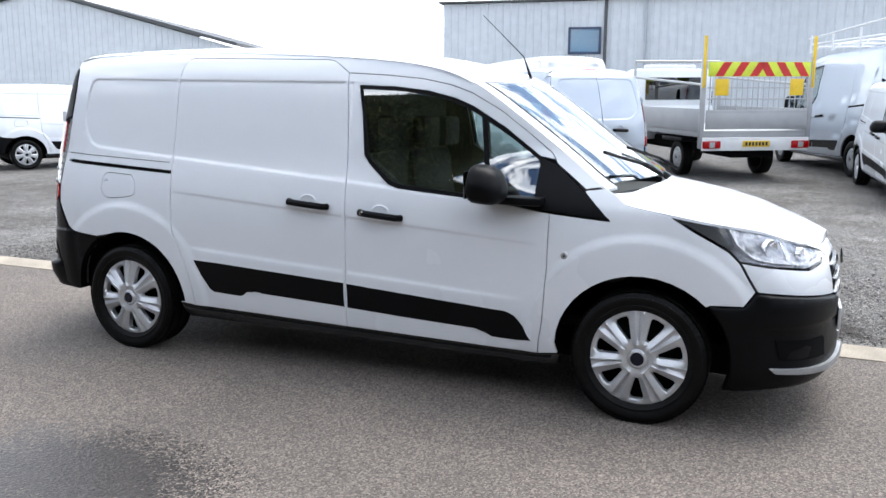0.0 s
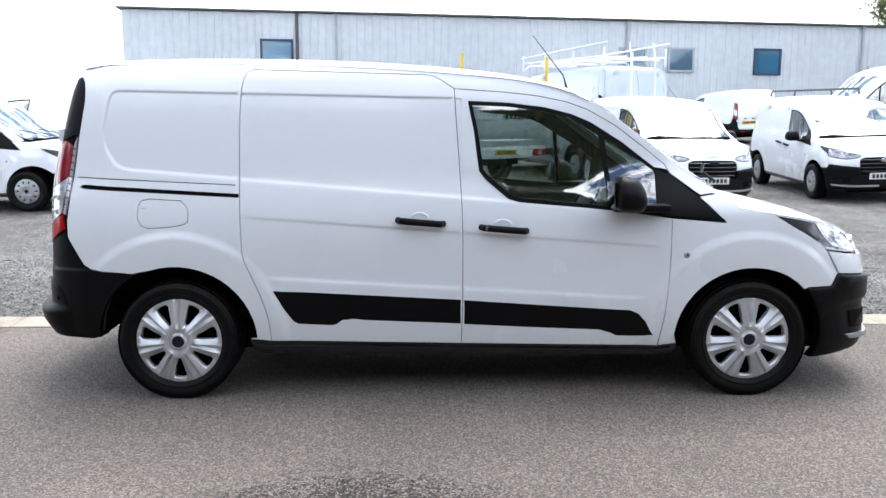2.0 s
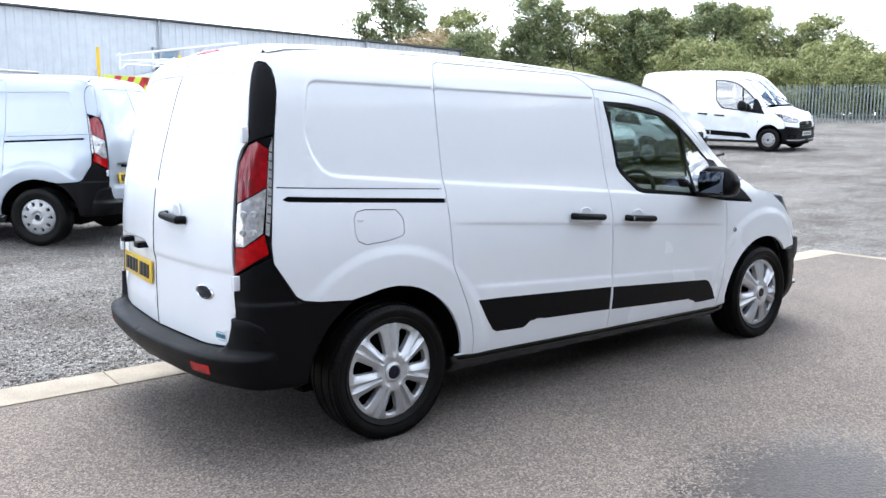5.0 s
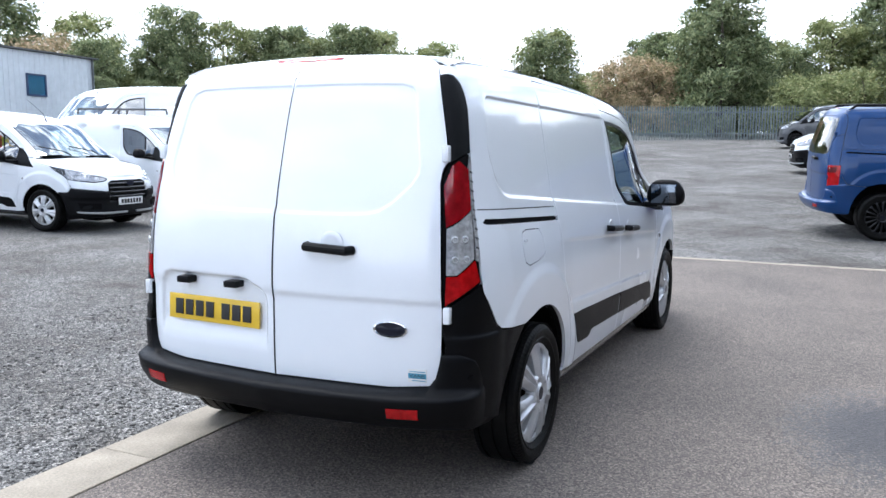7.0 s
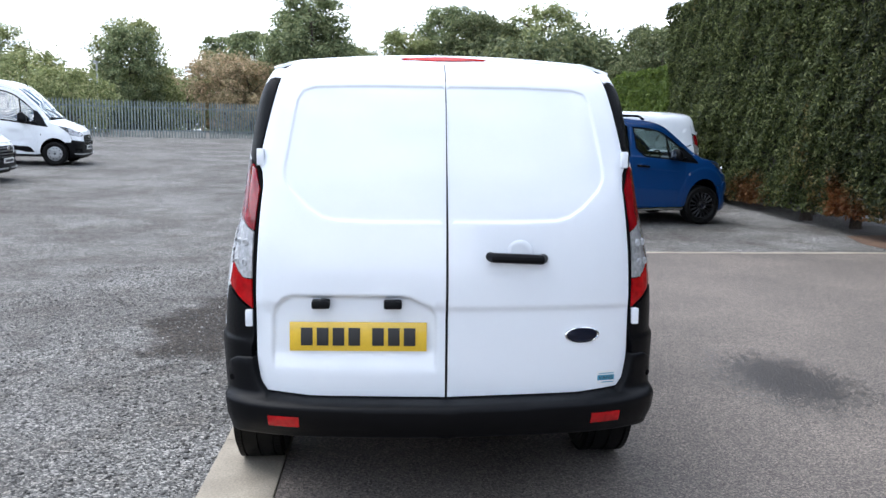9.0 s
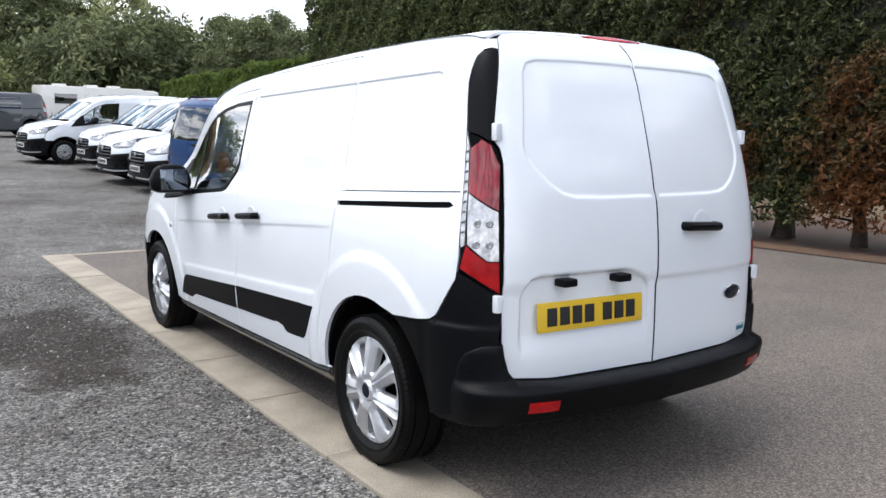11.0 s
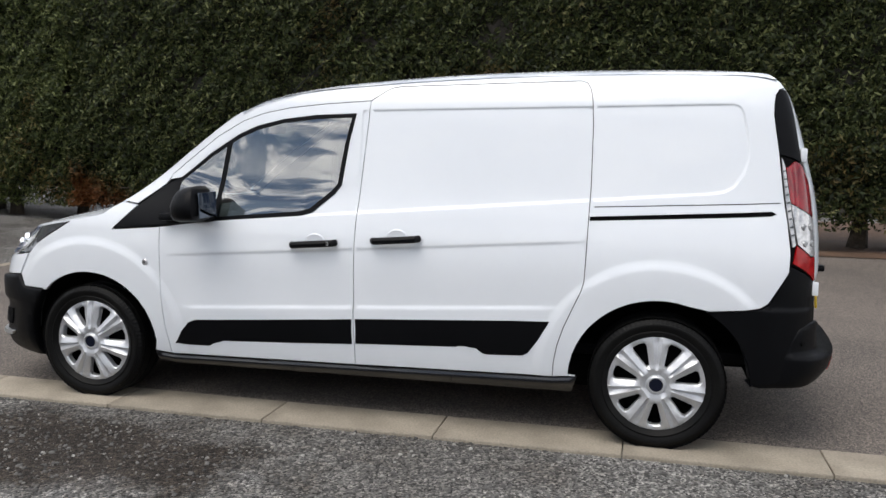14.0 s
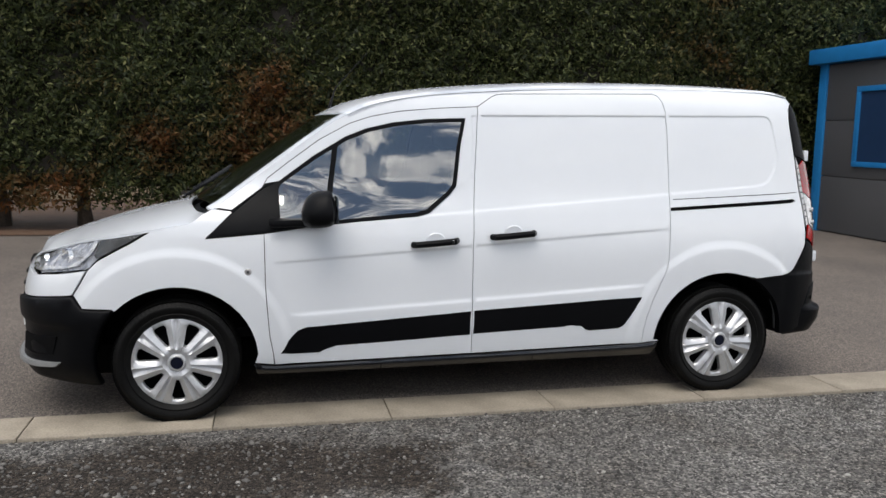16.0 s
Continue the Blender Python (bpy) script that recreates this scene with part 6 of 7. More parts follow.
# added sloped backing; its near-black colour stands for shade behind the trunks
bank = empty("earth_bank", "added dark bank behind the hedge, in the hedge's shade colour", "bank")
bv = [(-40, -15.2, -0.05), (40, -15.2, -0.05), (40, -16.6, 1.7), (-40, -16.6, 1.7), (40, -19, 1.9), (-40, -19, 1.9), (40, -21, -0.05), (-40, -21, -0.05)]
fv0 = [(-40, -13.2, 0.02), (20, -13.2, 0.02), (20, -9.56, 0.03), (-40, -9.56, 0.03)]
tagged(obj("bare_earth", fv0, [(0, 1, 2, 3)], SOIL, smooth=0), "bare brown earth behind the hedge", "bare earth", kind="structure")
obj("bank", bv, [(0, 1, 2, 3), (3, 2, 4, 5), (5, 4, 6, 7)], HEDGE_SHADE, bank, smooth=0)

TREE_LEAVES = [leaf_mat("tree foliage " + w, st, rough=0.6) for w, st in (
    ("dark", [(0.0, (0.095, 0.125, 0.062)), (0.6, (0.205, 0.25, 0.12)), (1.0, (0.37, 0.39, 0.21))]),
    ("mid", [(0.0, (0.135, 0.17, 0.068)), (0.6, (0.27, 0.305, 0.13)), (1.0, (0.46, 0.45, 0.23))]),
    ("yellow", [(0.0, (0.20, 0.175, 0.095)), (0.6, (0.40, 0.325, 0.19)), (1.0, (0.60, 0.44, 0.30))]),
    ("deep", [(0.0, (0.055, 0.075, 0.034)), (0.6, (0.125, 0.150, 0.068)), (1.0, (0.26, 0.27, 0.13))]))]


def tree(label, height, spread, leaf, seed, clumps=92, per=150, size=0.14, low=0.18):
    root = empty("tree", label, "tree")
    rs = np.random.RandomState(seed)
    bm_v, bm_f = tube([(0, 0, -0.2), (0.05, 0, height * 0.2), (rs.uniform(-.2, .2), rs.uniform(-.2, .2), height * 0.5), (rs.uniform(-.4, .4), rs.uniform(-.4, .4), height * 0.88)], height * 0.022, 8, [1.5, 1.0, 0.7, 0.2])
    obj("trunk", bm_v, bm_f, BARK, root)
    pts = []
    for k in range(clumps):
        a = rs.uniform(0, 6.28)
        h = low + (1 - low) * rs.uniform(0, 1) ** 0.85
        wide = spread * (1 - ((h - 0.5) / 0.56) ** 2) ** 0.5 if abs(h - 0.5) < 0.56 else 0.2
        rr = wide * rs.uniform(0.25, 1.0) ** 0.6
        c = np.array([math.cos(a) * rr, math.sin(a) * rr, h * height])
        s = spread * rs.uniform(0.13, 0.30)
        q = rs.normal(0, 0.58, (per, 3)) * s * np.array([1, 1, 0.72])
        pts.append(c + q)
        if k % 10 == 0:
            vs, fs = tube([(0, 0, max(height * 0.15, c[2] - rr * 0.7)), tuple(c * np.array([0.5, 0.5, 1]) - np.array([0, 0, rr * 0.25])), tuple(c)], height * 0.008, 5, [1, 0.7, 0.3])
            obj("limb", vs, fs, BARK, root)
    p = np.concatenate(pts)
    nn = p - np.array([0, 0, height * 0.5])
    nn /= np.linalg.norm(nn, axis=1)[:, None]
    v, f = leaf_quads(p, nn + np.array([0, 0, 0.5]), size, seed + 1)
    o = new("crown", fast_mesh("crown", v, f, leaf))
    o.parent = root
    return root


# trees and scrub beyond the yard
protos = [tree("tall dark green broadleaf tree", 11, 3.6, TREE_LEAVES[0], 11, 150, 120, 0.12, 0.06), tree("airy mid-green broadleaf tree", 10, 3.6, TREE_LEAVES[1], 12, 120, 110, 0.12, 0.05),
          tree("low yellowing bushy tree", 6.5, 3.6, TREE_LEAVES[2], 13, 60, 140, 0.12, 0.08), tree("wide spreading green bush", 5.5, 3.8, TREE_LEAVES[1], 14, 60, 140, 0.12, 0.05),
          tree("dense dark green bush", 5.5, 3.8, TREE_LEAVES[3], 15, 60, 140, 0.12, 0.05), tree("tall deep green broadleaf tree", 11, 3.6, TREE_LEAVES[3], 16, 140, 120, 0.12, 0.06)]
rt = random.Random(21)
spots = []
for k in range(60):                       # scrub behind the fence, sweeping round, with taller trees at both ends
    t = k / 59
    fxx, fyy = np.interp(t, [0, 0.3, 0.62, 1], [33, 54, 71, 82]), np.interp(t, [0, 0.3, 0.62, 1], [46, 31, 9, -34])
    if not 0.02 < t < 0.80:
        spots.append((float(fxx) + rt.uniform(-2, 5), float(fyy) + rt.uniform(-1.5, 4), k % 2, rt.uniform(0.65, 0.95)))
    spots.append((float(fxx) + rt.uniform(-3, 2), float(fyy) + rt.uniform(-3, 1), 2 if k % 9 == 0 else 3, rt.uniform(0.62, 0.95)))
    if k % 2:
        spots.append((float(fxx) - 6 + rt.uniform(-2, 2), float(fyy) - 4 + rt.uniform(-2, 2), 3 if k % 4 == 1 else 0, rt.uniform(0.62, 0.8) if k % 4 == 1 else rt.uniform(0.33, 0.42)))
# the trees that stand out against the sky: place, kind, height
for x, y, k, h in ((32.4, 39.7, 0, 5.9), (36.4, 38.2, 0, 6.6), (38.0, 38.4, 0, 8.4), (40.6, 36.6, 1, 7.9), (43.6, 35.4, 0, 7.4), (45.2, 34.0, 1, 7.6), (46.6, 33.2, 0, 6.9), (48.2, 30.9, 1, 7.9), (50.2, 29.6, 0, 7.7),
                   (52.6, 25.8, 1, 7.4), (53.6, 19.0, 0, 4.6), (52.0, 16.9, 0, 6.9), (53.6, 17.4, 1, 8.0), (56.9, 14.4, 3, 4.4), (50.4, 10.4, 2, 4.9), (49.2, 8.6, 2, 4.4), (48.6, 4.6, 0, 9.2), (51.0, 5.6, 0, 8.4), (50.2, 3.2, 0, 6.3),
                   (59.9, 10.0, 0, 7.9), (58.9, 1.9, 1, 6.9), (55.0, -1.6, 1, 7.9), (57.4, -2.6, 1, 7.3), (47.6, -0.6, 3, 4.0), (49.5, -3.4, 3, 4.4), (52.5, 0.6, 0, 5.6), (57.0, -5.0, 0, 8.2), (54.0, -6.6, 5, 6.4), (60.5, -8.0, 5, 8.8), (56.0, 8.0, 0, 5.6), (62.0, 5.0, 0, 6.6),
                   (35.0, 42.1, 0, 6.2), (43.6, 33.4, 0, 7.6), (44.7, 31.9, 1, 7.0), (44.9, 28.9, 0, 7.6), (46.6, 27.6, 1, 7.6), (41.1, 27.3, 3, 5.2), (38.3, 24.4, 3, 3.8), (50.8, 26.0, 0, 5.7), (46.3, 21.3, 3, 5.0), (43.5, 17.9, 3, 4.0), (39.5, 21.8, 3, 3.7),
                   (56.5, -8.9, 5, 8.0), (55.9, -11.7, 1, 8.6), (58.8, -16.4, 5, 7.4), (53.7, -18.9, 5, 7.7), (47.0, -19.4, 5, 7.4), (40.9, -18.6, 5, 6.0), (42.4, -16.2, 5, 6.4), (48.4, -8.0, 4, 4.4), (50.0, -10.5, 4, 4.6), (47.5, -12.0, 5, 4.2), (51.6, -13.4, 4, 5.0), (45.0, -14.6, 5, 4.6)):
    spots.append((x, y, k, (1.32 if y < -4 else 1.13) * h / (11, 10, 6.5, 5.5, 5.5, 11)[k]))
for k in range(16):                       # farther wood
    spots.append((rt.uniform(84, 120), -60 + k * 8 + rt.uniform(-3, 3), k % 2, rt.uniform(0.8, 1.2)))
first = set()
for x, y, k, s in spots:
    m = Matrix.Translation((x, y, float(ground_z(x, y)) - 0.05)) @ Matrix.Rotation(rt.uniform(0, 6.28), 4, "Z") @ Matrix.Scale(s, 4)
    if k in first:
        copy_thing(protos[k], m)
    else:
        protos[k].matrix_basis = m
        first.add(k)

# palisade fence
FENCE = mat("weathered galvanised steel", (0.20, 0.24, 0.24), 0.55, metal=0.35, vary=0.25, scale=1.5, fine=30)
fence = empty("palisade_fence", "grey steel palisade fence with pointed pales", "fence")
line = [Vector(p) for p in ((30, 34, 0), (36, 20, 0), (40.6, 9.5, 0), (45, 3, 0), (46.5, -5, 0), (48, -16, 0), (49, -26, 0))]
fv, ff = [], []
for a, b in zip(line, line[1:]):
    ln = (b - a).length
    d = (b - a) / ln
    nrm2 = Vector((-d.y, d.x, 0))
    for k in range(int(ln / 0.155)):
        p = a + d * k * 0.155
        z = float(ground_z(p.x, p.y)) - 0.03
        w = 0.034
        i = len(fv)
        for off, dz in ((-w, 0), (w, 0), (w, 1.85), (0, 1.95), (-w, 1.85)):
            fv.append(tuple(p + d * off + Vector((0, 0, z + dz))))
        for off, dz in ((-w, 0), (w, 0), (w, 1.85), (0, 1.95), (-w, 1.85)):
            fv.append(tuple(p + d * off + nrm2 * 0.02 + Vector((0, 0, z + dz))))
        ff += [(i, i + 1, i + 2, i + 3, i + 4), (i + 9, i + 8, i + 7, i + 6, i + 5), (i, i + 4, i + 9, i + 5), (i + 1, i + 6, i + 7, i + 2), (i + 4, i + 3, i + 8, i + 9), (i + 2, i + 7, i + 8, i + 3)]
    for h in (0.35, 1.55):
        vs, fs = tube([tuple(a + Vector((0, 0, float(ground_z(a.x, a.y)) + h)) + nrm2 * 0.05), tuple(b + Vector((0, 0, float(ground_z(b.x, b.y)) + h)) + nrm2 * 0.05)], 0.035, 4)
        obj("rail", vs, fs, FENCE, fence, smooth=0)
o = obj("paling", fv, ff, FENCE, fence, smooth=0)
o["kind"] = "stuff"
pole = empty("lamp_post", "slim pale street lamp post by the fence", "street lamp")
vs, fs = tube([(50.0, 18.5, float(ground_z(50, 18.5)) - 0.02), (50.0, 18.5, 6.6)], 0.085, 8, [1, 0.7])
obj("post", vs, fs, STEEL, pole)
part("lantern", bm_box(49.6, 50.1, 18.4, 18.6, 6.55, 6.7, 0.03), STEEL, pole)


# clad sheds
CLADDING = mat("pale blue-grey steel cladding", (0.50, 0.54, 0.58), 0.42, metal=0.1, vary=0.08, scale=0.25, fine=3, alt=(0.45, 0.49, 0.53))
EAVE = mat("dark eaves trim", (0.055, 0.06, 0.065), 0.5, vary=0.1)
BLUE_FRAME = mat("blue window frame", (0.015, 0.04, 0.10), 0.4, vary=0.1)
GREY_FRAME = mat("pale window frame", (0.35, 0.38, 0.42), 0.4, vary=0.1)
PANE = glass_mat("window glass", (0.7, 0.8, 0.86), ior=1.5)
# sheets behind the panes: the reflected sky is put into their colour
WIN_BLUE = mat("blue pane reflection", (0.12, 0.33, 0.45), 0.6, vary=0.2, scale=1)
RACKISH = mat("pale pane reflection", (0.30, 0.34, 0.38), 0.6, vary=0.1, scale=1)


def ribbed_wall(a, b, z0, top, pitch=0.333, deep=0.032):
    """A profiled steel wall from a to b; top(s): its height at s metres along."""
    a, b = Vector((*a, 0)), Vector((*b, 0))
    ln = (b - a).length
    d = (b - a) / ln
    n = Vector((d.y, -d.x, 0))
    vs, fs, s = [], [], 0.0
    while s < ln:
        for off, o in ((0.0, 0.0), (0.22 * 1, 0.0), (0.245, deep), (0.31, deep)):
            q = min(s + off * pitch / 0.333, ln)
            p = a + d * q + n * o
            vs += [(p.x, p.y, z0), (p.x, p.y, top(q))]
        s += pitch
    fs = [(i, i + 2, i + 3, i + 1) for i in range(0, len(vs) - 2, 2)]
    return vs, fs, d, n, ln


def building(label, a, b, depth, z0, eave, windows, pipes, ridge=None):
    root = empty("building", label, "industrial building")
    top = (lambda s: eave) if ridge is None else (lambda s: eave + (ridge - eave) * (1 - abs(2 * s / L - 1)))
    L = (Vector((*b, 0)) - Vector((*a, 0))).length
    vs, fs, d, n, ln = ribbed_wall(a, b, z0, top)
    obj("wall", vs, fs, CLADDING, root, smooth=0)
    A, B = Vector((*a, 0)), Vector((*b, 0))
    for p, q in ((B, B - n * depth), (B - n * depth, A - n * depth), (A - n * depth, A)):
        e = eave
        vs, fs, *_ = ribbed_wall((p.x, p.y), (q.x, q.y), z0, lambda s: e)
        obj("wall", vs, fs, CLADDING, root, smooth=0)
    if ridge is None:
        c = [A + n * 0.25 - d * 0.2, B + n * 0.25 + d * 0.2, B - n * (depth + 0.2) + d * 0.2, A - n * (depth + 0.2) - d * 0.2]
        vs = [(p.x, p.y, eave + 0.02) for p in c] + [(p.x, p.y, eave + 0.09) for p in c]
        obj("roof_edge", vs, [(0, 3, 2, 1), (4, 5, 6, 7), (0, 1, 5, 4), (1, 2, 6, 5), (2, 3, 7, 6), (3, 0, 4, 7)], EAVE, root, "dark eaves trim", smooth=0)
    else:
        M = (A + B) / 2
        for p, q in ((A - d * 0.3, M), (M, B + d * 0.3)):
            zp, zq = (eave, ridge) if q is M else (ridge, eave)
            c = [p + n * 0.3, q + n * 0.3, q - n * depth, p - n * depth]
            hz = [zp, zq, zq, zp]
            vs = [(v.x, v.y, h + 0.02) for v, h in zip(c, hz)] + [(v.x, v.y, h + 0.20) for v, h in zip(c, hz)]
            obj("roof", vs, [(0, 3, 2, 1), (4, 5, 6, 7), (0, 1, 5, 4), (1, 2, 6, 5), (2, 3, 7, 6), (3, 0, 4, 7)], EAVE, root, "dark roof edge", smooth=0)
    ang = math.degrees(math.atan2(d.y, d.x))
    for s, w, zb, zt, frame_m in windows:
        p = A + d * s + n * 0.03
        m = pose(p.x, p.y, (zb + zt) / 2, 0, 0, ang)
        h = zt - zb
        win = part("window", box(box(box(box(bmesh.new(), -w / 2, w / 2, -0.07, 0.05, h / 2 - 0.10, h / 2, 0.01, m), -w / 2, w / 2, -0.07, 0.05, -h / 2, -h / 2 + 0.10, 0.01, m),
                                       -w / 2, -w / 2 + 0.10, -0.07, 0.05, -h / 2, h / 2, 0.01, m), w / 2 - 0.10, w / 2, -0.07, 0.05, -h / 2, h / 2, 0.01, m), frame_m, root)
        part("pane", bm_box(-w / 2 + 0.08, w / 2 - 0.08, -0.035, -0.02, -h / 2 + 0.08, h / 2 - 0.08, m=m), PANE, win)
        # added opaque sheet, coloured as the sky that the pane would reflect
        part("reflection_sheet", bm_box(-w / 2 + 0.08, w / 2 - 0.08, -0.012, -0.004, -h / 2 + 0.08, h / 2 - 0.08, m=m), WIN_BLUE if frame_m is BLUE_FRAME else RACKISH, win)
    for s, r, dark in pipes:
        p = A + d * s + n * 0.11
        vs, fs = tube([(p.x, p.y, z0), (p.x, p.y, eave + 0.02)], r, 8)
        obj("downpipe", vs, fs, EAVE if dark else GREY_FRAME, root, "dark downpipe" if dark else "pale downpipe")
    return root


W_A, W_B = (-12.4, 29.76), (28.3, 35.21)


def along(px):
    return (px - W_A[0]) * 1.009


building("long pale grey steel-clad unit with small upper windows", W_A, W_B, 14, 0.3, 6.06, [
    (along(-6.28), 1.38, 3.86, 4.98, BLUE_FRAME), (along(9.45), 1.3, 3.85, 4.92, GREY_FRAME), (along(11.75), 1.3, 3.84, 4.95, GREY_FRAME), (along(16.02), 1.36, 3.76, 4.98, BLUE_FRAME), (along(24.15), 1.3, 3.85, 4.97, BLUE_FRAME)],
    [(along(-5.43), 0.07, True), (along(-3.80), 0.06, False), (along(9.15), 0.06, False), (along(20.8), 0.06, False), (along(28.1), 0.05, True)])
building("second pale corrugated shed with a pitched roof", (-46, 25.5), (-25.5, 32.0), 25, 0.4, 4.7, [], [], ridge=7.6)

# grey and blue office cabin at the end of the hedge
cabin = empty("cabin", "dark grey panelled cabin with bright blue trim", "cabin")
CAB_GREY = mat("grey cabin panel", (0.085, 0.085, 0.09), 0.55, vary=0.08, scale=0.8, fine=40, random_piece=0.05)
CAB_BLUE = mat("bright blue trim", (0.015, 0.21, 0.52), 0.4, vary=0.08)
for k in range(3):
    z0, z1 = 0.02 + k * 0.905, 0.02 + k * 0.905 + 0.895
    for j in range(3):
        part("wall_panel", bm_box(-8.06, -8.0, -6.86 + j * 1.6, -6.86 + j * 1.6 + 1.594, z0, z1, 0.006), CAB_GREY, cabin)
    part("wall_panel", bm_box(-13, -8.07, -7.02, -6.96, z0, z1, 0.006), CAB_GREY, cabin)
part("cabin_core", bm_box(-13, -8.08, -6.95, -2.05, 0, 2.70, 0.01), CAB_GREY, cabin)
part("corner_post", bm_box(-8.09, -7.97, -7.05, -6.87, 0, 2.74, 0.01), CAB_BLUE, cabin, "bright blue corner post")
part("fascia", bm_box(-13.2, -7.85, -7.2, -1.9, 2.74, 2.98, 0.015), CAB_BLUE, cabin, "bright blue fascia")
for y0, y1, z0, z1 in ((-6.12, -4.9, 2.26, 2.34), (-6.12, -4.9, 1.10, 1.18), (-6.12, -6.04, 1.18, 2.26), (-4.98, -4.9, 1.18, 2.26)):
    part("window_frame", bm_box(-8.005, -7.955, y0, y1, z0, z1, 0.006), CAB_BLUE, cabin, "bright blue window frame")
part("window_pane", bm_box(-7.995, -7.985, -6.05, -4.97, 1.17, 2.27), BLUE_FRAME, cabin)


# ---------------------------------------------------------------- the vehicles
main = van("clean white panel van with black mouldings, parked on tarmac", WHITE, front_plate=True, hub_z=0.317, group="")
twin = copy_thing(main, Matrix.Identity(4))
park(twin, 4.24, 10.26, -84.5)
twin["label"] = "white panel van with black bumper, parked facing out"
twin["group"] = "parked vans"
PLAIN_STEEL = (STEEL, 10, "steel")

small = van("small white van with black bumper and roof bars", WHITE, fx=[(-2.4, -2.05), (-1.9, -1.72), (-1.2, -1.0), (1.1, 1.02), (1.9, 1.85), (2.45, 2.22)], hubs=(1.35, -1.35), fz=[(0, 0), (1.84, 1.80)], style=PLAIN_STEEL, rim=0.2, r=0.31, fine=1.7,
            mould=False, side_rail=False, flap=False, front_plate=True, badge=False, group="parked vans")
park(small, 7.68, 10.55, -93)
for k, xx in enumerate((-1.4, -0.2)):
    vs, fs = tube([(xx, -0.62, 1.80), (xx, -0.6, 1.90), (xx, 0.6, 1.90), (xx, 0.62, 1.80)], 0.022, 8)
    obj("roof_bar", vs, fs, EAVE, small, "black roof bar")

c = park(copy_thing(small, Matrix.Identity(4)), -7.63, 8.48, 0)
c["label"] = "small white van with black roof bars, side on"

c = park(copy_thing(main, Matrix.Identity(4)), -13.2, 10.1, 60)
c["label"] = "white panel van with black bumper, parked facing away"
c["group"] = "parked vans"

MID_X = [(-2.4, -2.62), (-1.95, -2.1), (-1.1, -1.15), (1.1, 1.12), (1.95, 2.05), (2.45, 2.50)]
MID_Z = [(0, 0), (0.75, 0.80), (1.1, 1.20), (1.84, 1.98)]
mid = van("white mid-size panel van with black bumper", WHITE, fx=MID_X, fz=MID_Z, ky=1.08, hubs=(1.61, -1.62), r=0.335, rim=0.215, style=PLAIN_STEEL, fine=1.6, side_rail=False, flap=False, front_plate=True, badge=False)
park(mid, 11.42, 11.05, -87)
for x, y, h, lab in ((14.8, 11.5, -87, "white mid-size van with black bumper, beside a taller van"), (-14.6, 13.5, 180, "white mid-size van, side on, across the gravel"), (21.5, -3.3, 99, "white mid-size van parked nose outwards by the hedge"), (18.4, -4.3, 96, ""), (15.1, -4.1, 95, ""), (12.9, -4.25, 94, ""), (-8.3, 13.2, 178, "white van parked side on across the yard"), (11.9, 27.5, 99, "white van parked in front of the long unit")):
    c = copy_thing(mid, Matrix.Identity(4))
    park(c, x, y, h)
    if lab:
        c["label"] = lab

silver = van("pale silver panel van parked facing away", SILVER, fx=MID_X, fz=MID_Z, ky=1.06, hubs=(1.61, -1.62), r=0.335, rim=0.215, style=PLAIN_STEEL, fine=1.4, flap=False, mould=False, badge=False)
park(silver, -2.08, 8.16, 138)

BIG_X = [(-2.4, -3.0), (-1.95, -2.4), (-1.1, -1.35), (1.1, 1.55), (1.95, 2.40), (2.45, 2.75)]
BIG_Z = [(0, 0), (0.75, 0.85), (1.0, 1.18), (1.55, 2.12), (1.72, 2.38), (1.84, 2.50)]
big = van("tall white high-roof van with black bumper", WHITE, fx=BIG_X, fz=BIG_Z, ky=1.14, hubs=(1.98, -1.86), r=0.35, rim=0.22, style=PLAIN_STEEL, fine=1.6, flap=False, front_plate=True, badge=False)
park(big, 20.4, 11.85, -84)
c = park(copy_thing(big, Matrix.Identity(4)), 12.36, 16.1, 178)
c["label"] = "tall white high-roof van parked behind other vans"
c = park(copy_thing(big, Matrix.Identity(4)), -3.58, 13.4, 132)
c.matrix_basis = c.matrix_basis @ Matrix.Scale(0.94, 4)
c["label"] = "tall white high-roof van parked facing away"
c = park(copy_thing(big, Matrix.Identity(4)), -9.3, 22.0, 180)
c["label"] = "white high-roof van across the yard"
ladder = van("tall silver-grey van with a white ladder rack", SILVER, fx=BIG_X, fz=BIG_Z, ky=1.14, hubs=(1.98, -1.86), r=0.35, rim=0.22, style=PLAIN_STEEL, fine=1.6, flap=False, badge=False)
park(ladder, 3.5, 15.1, 110)
RACK = mat("white rack paint", (0.72, 0.73, 0.74), 0.5, vary=0.08)
rack = empty("roof_rack", "white tubular ladder rack on a van roof", "roof rack")
for yy in (-0.72, -0.25, 0.25, 0.72):
    vs, fs = tube([(-2.6, yy, 2.66), (1.2, yy, 2.66)], 0.025, 6)
    obj("rack_bar", vs, fs, RACK, rack)
for yy in (-0.78, 0.78):
    vs, fs = tube([(-2.65, yy, 2.95), (1.25, yy, 2.78)], 0.025, 6)
    obj("rack_rail", vs, fs, RACK, rack)
for xx in (-2.55, -1.3, 0.0, 1.15):
    vs, fs = tube([(xx, -0.78, 2.85), (xx, -0.78, 2.47), (xx, -0.6, 2.60), (xx, 0.6, 2.60), (xx, 0.78, 2.47), (xx, 0.78, 2.85)], 0.025, 6)
    obj("rack_hoop", vs, fs, RACK, rack)
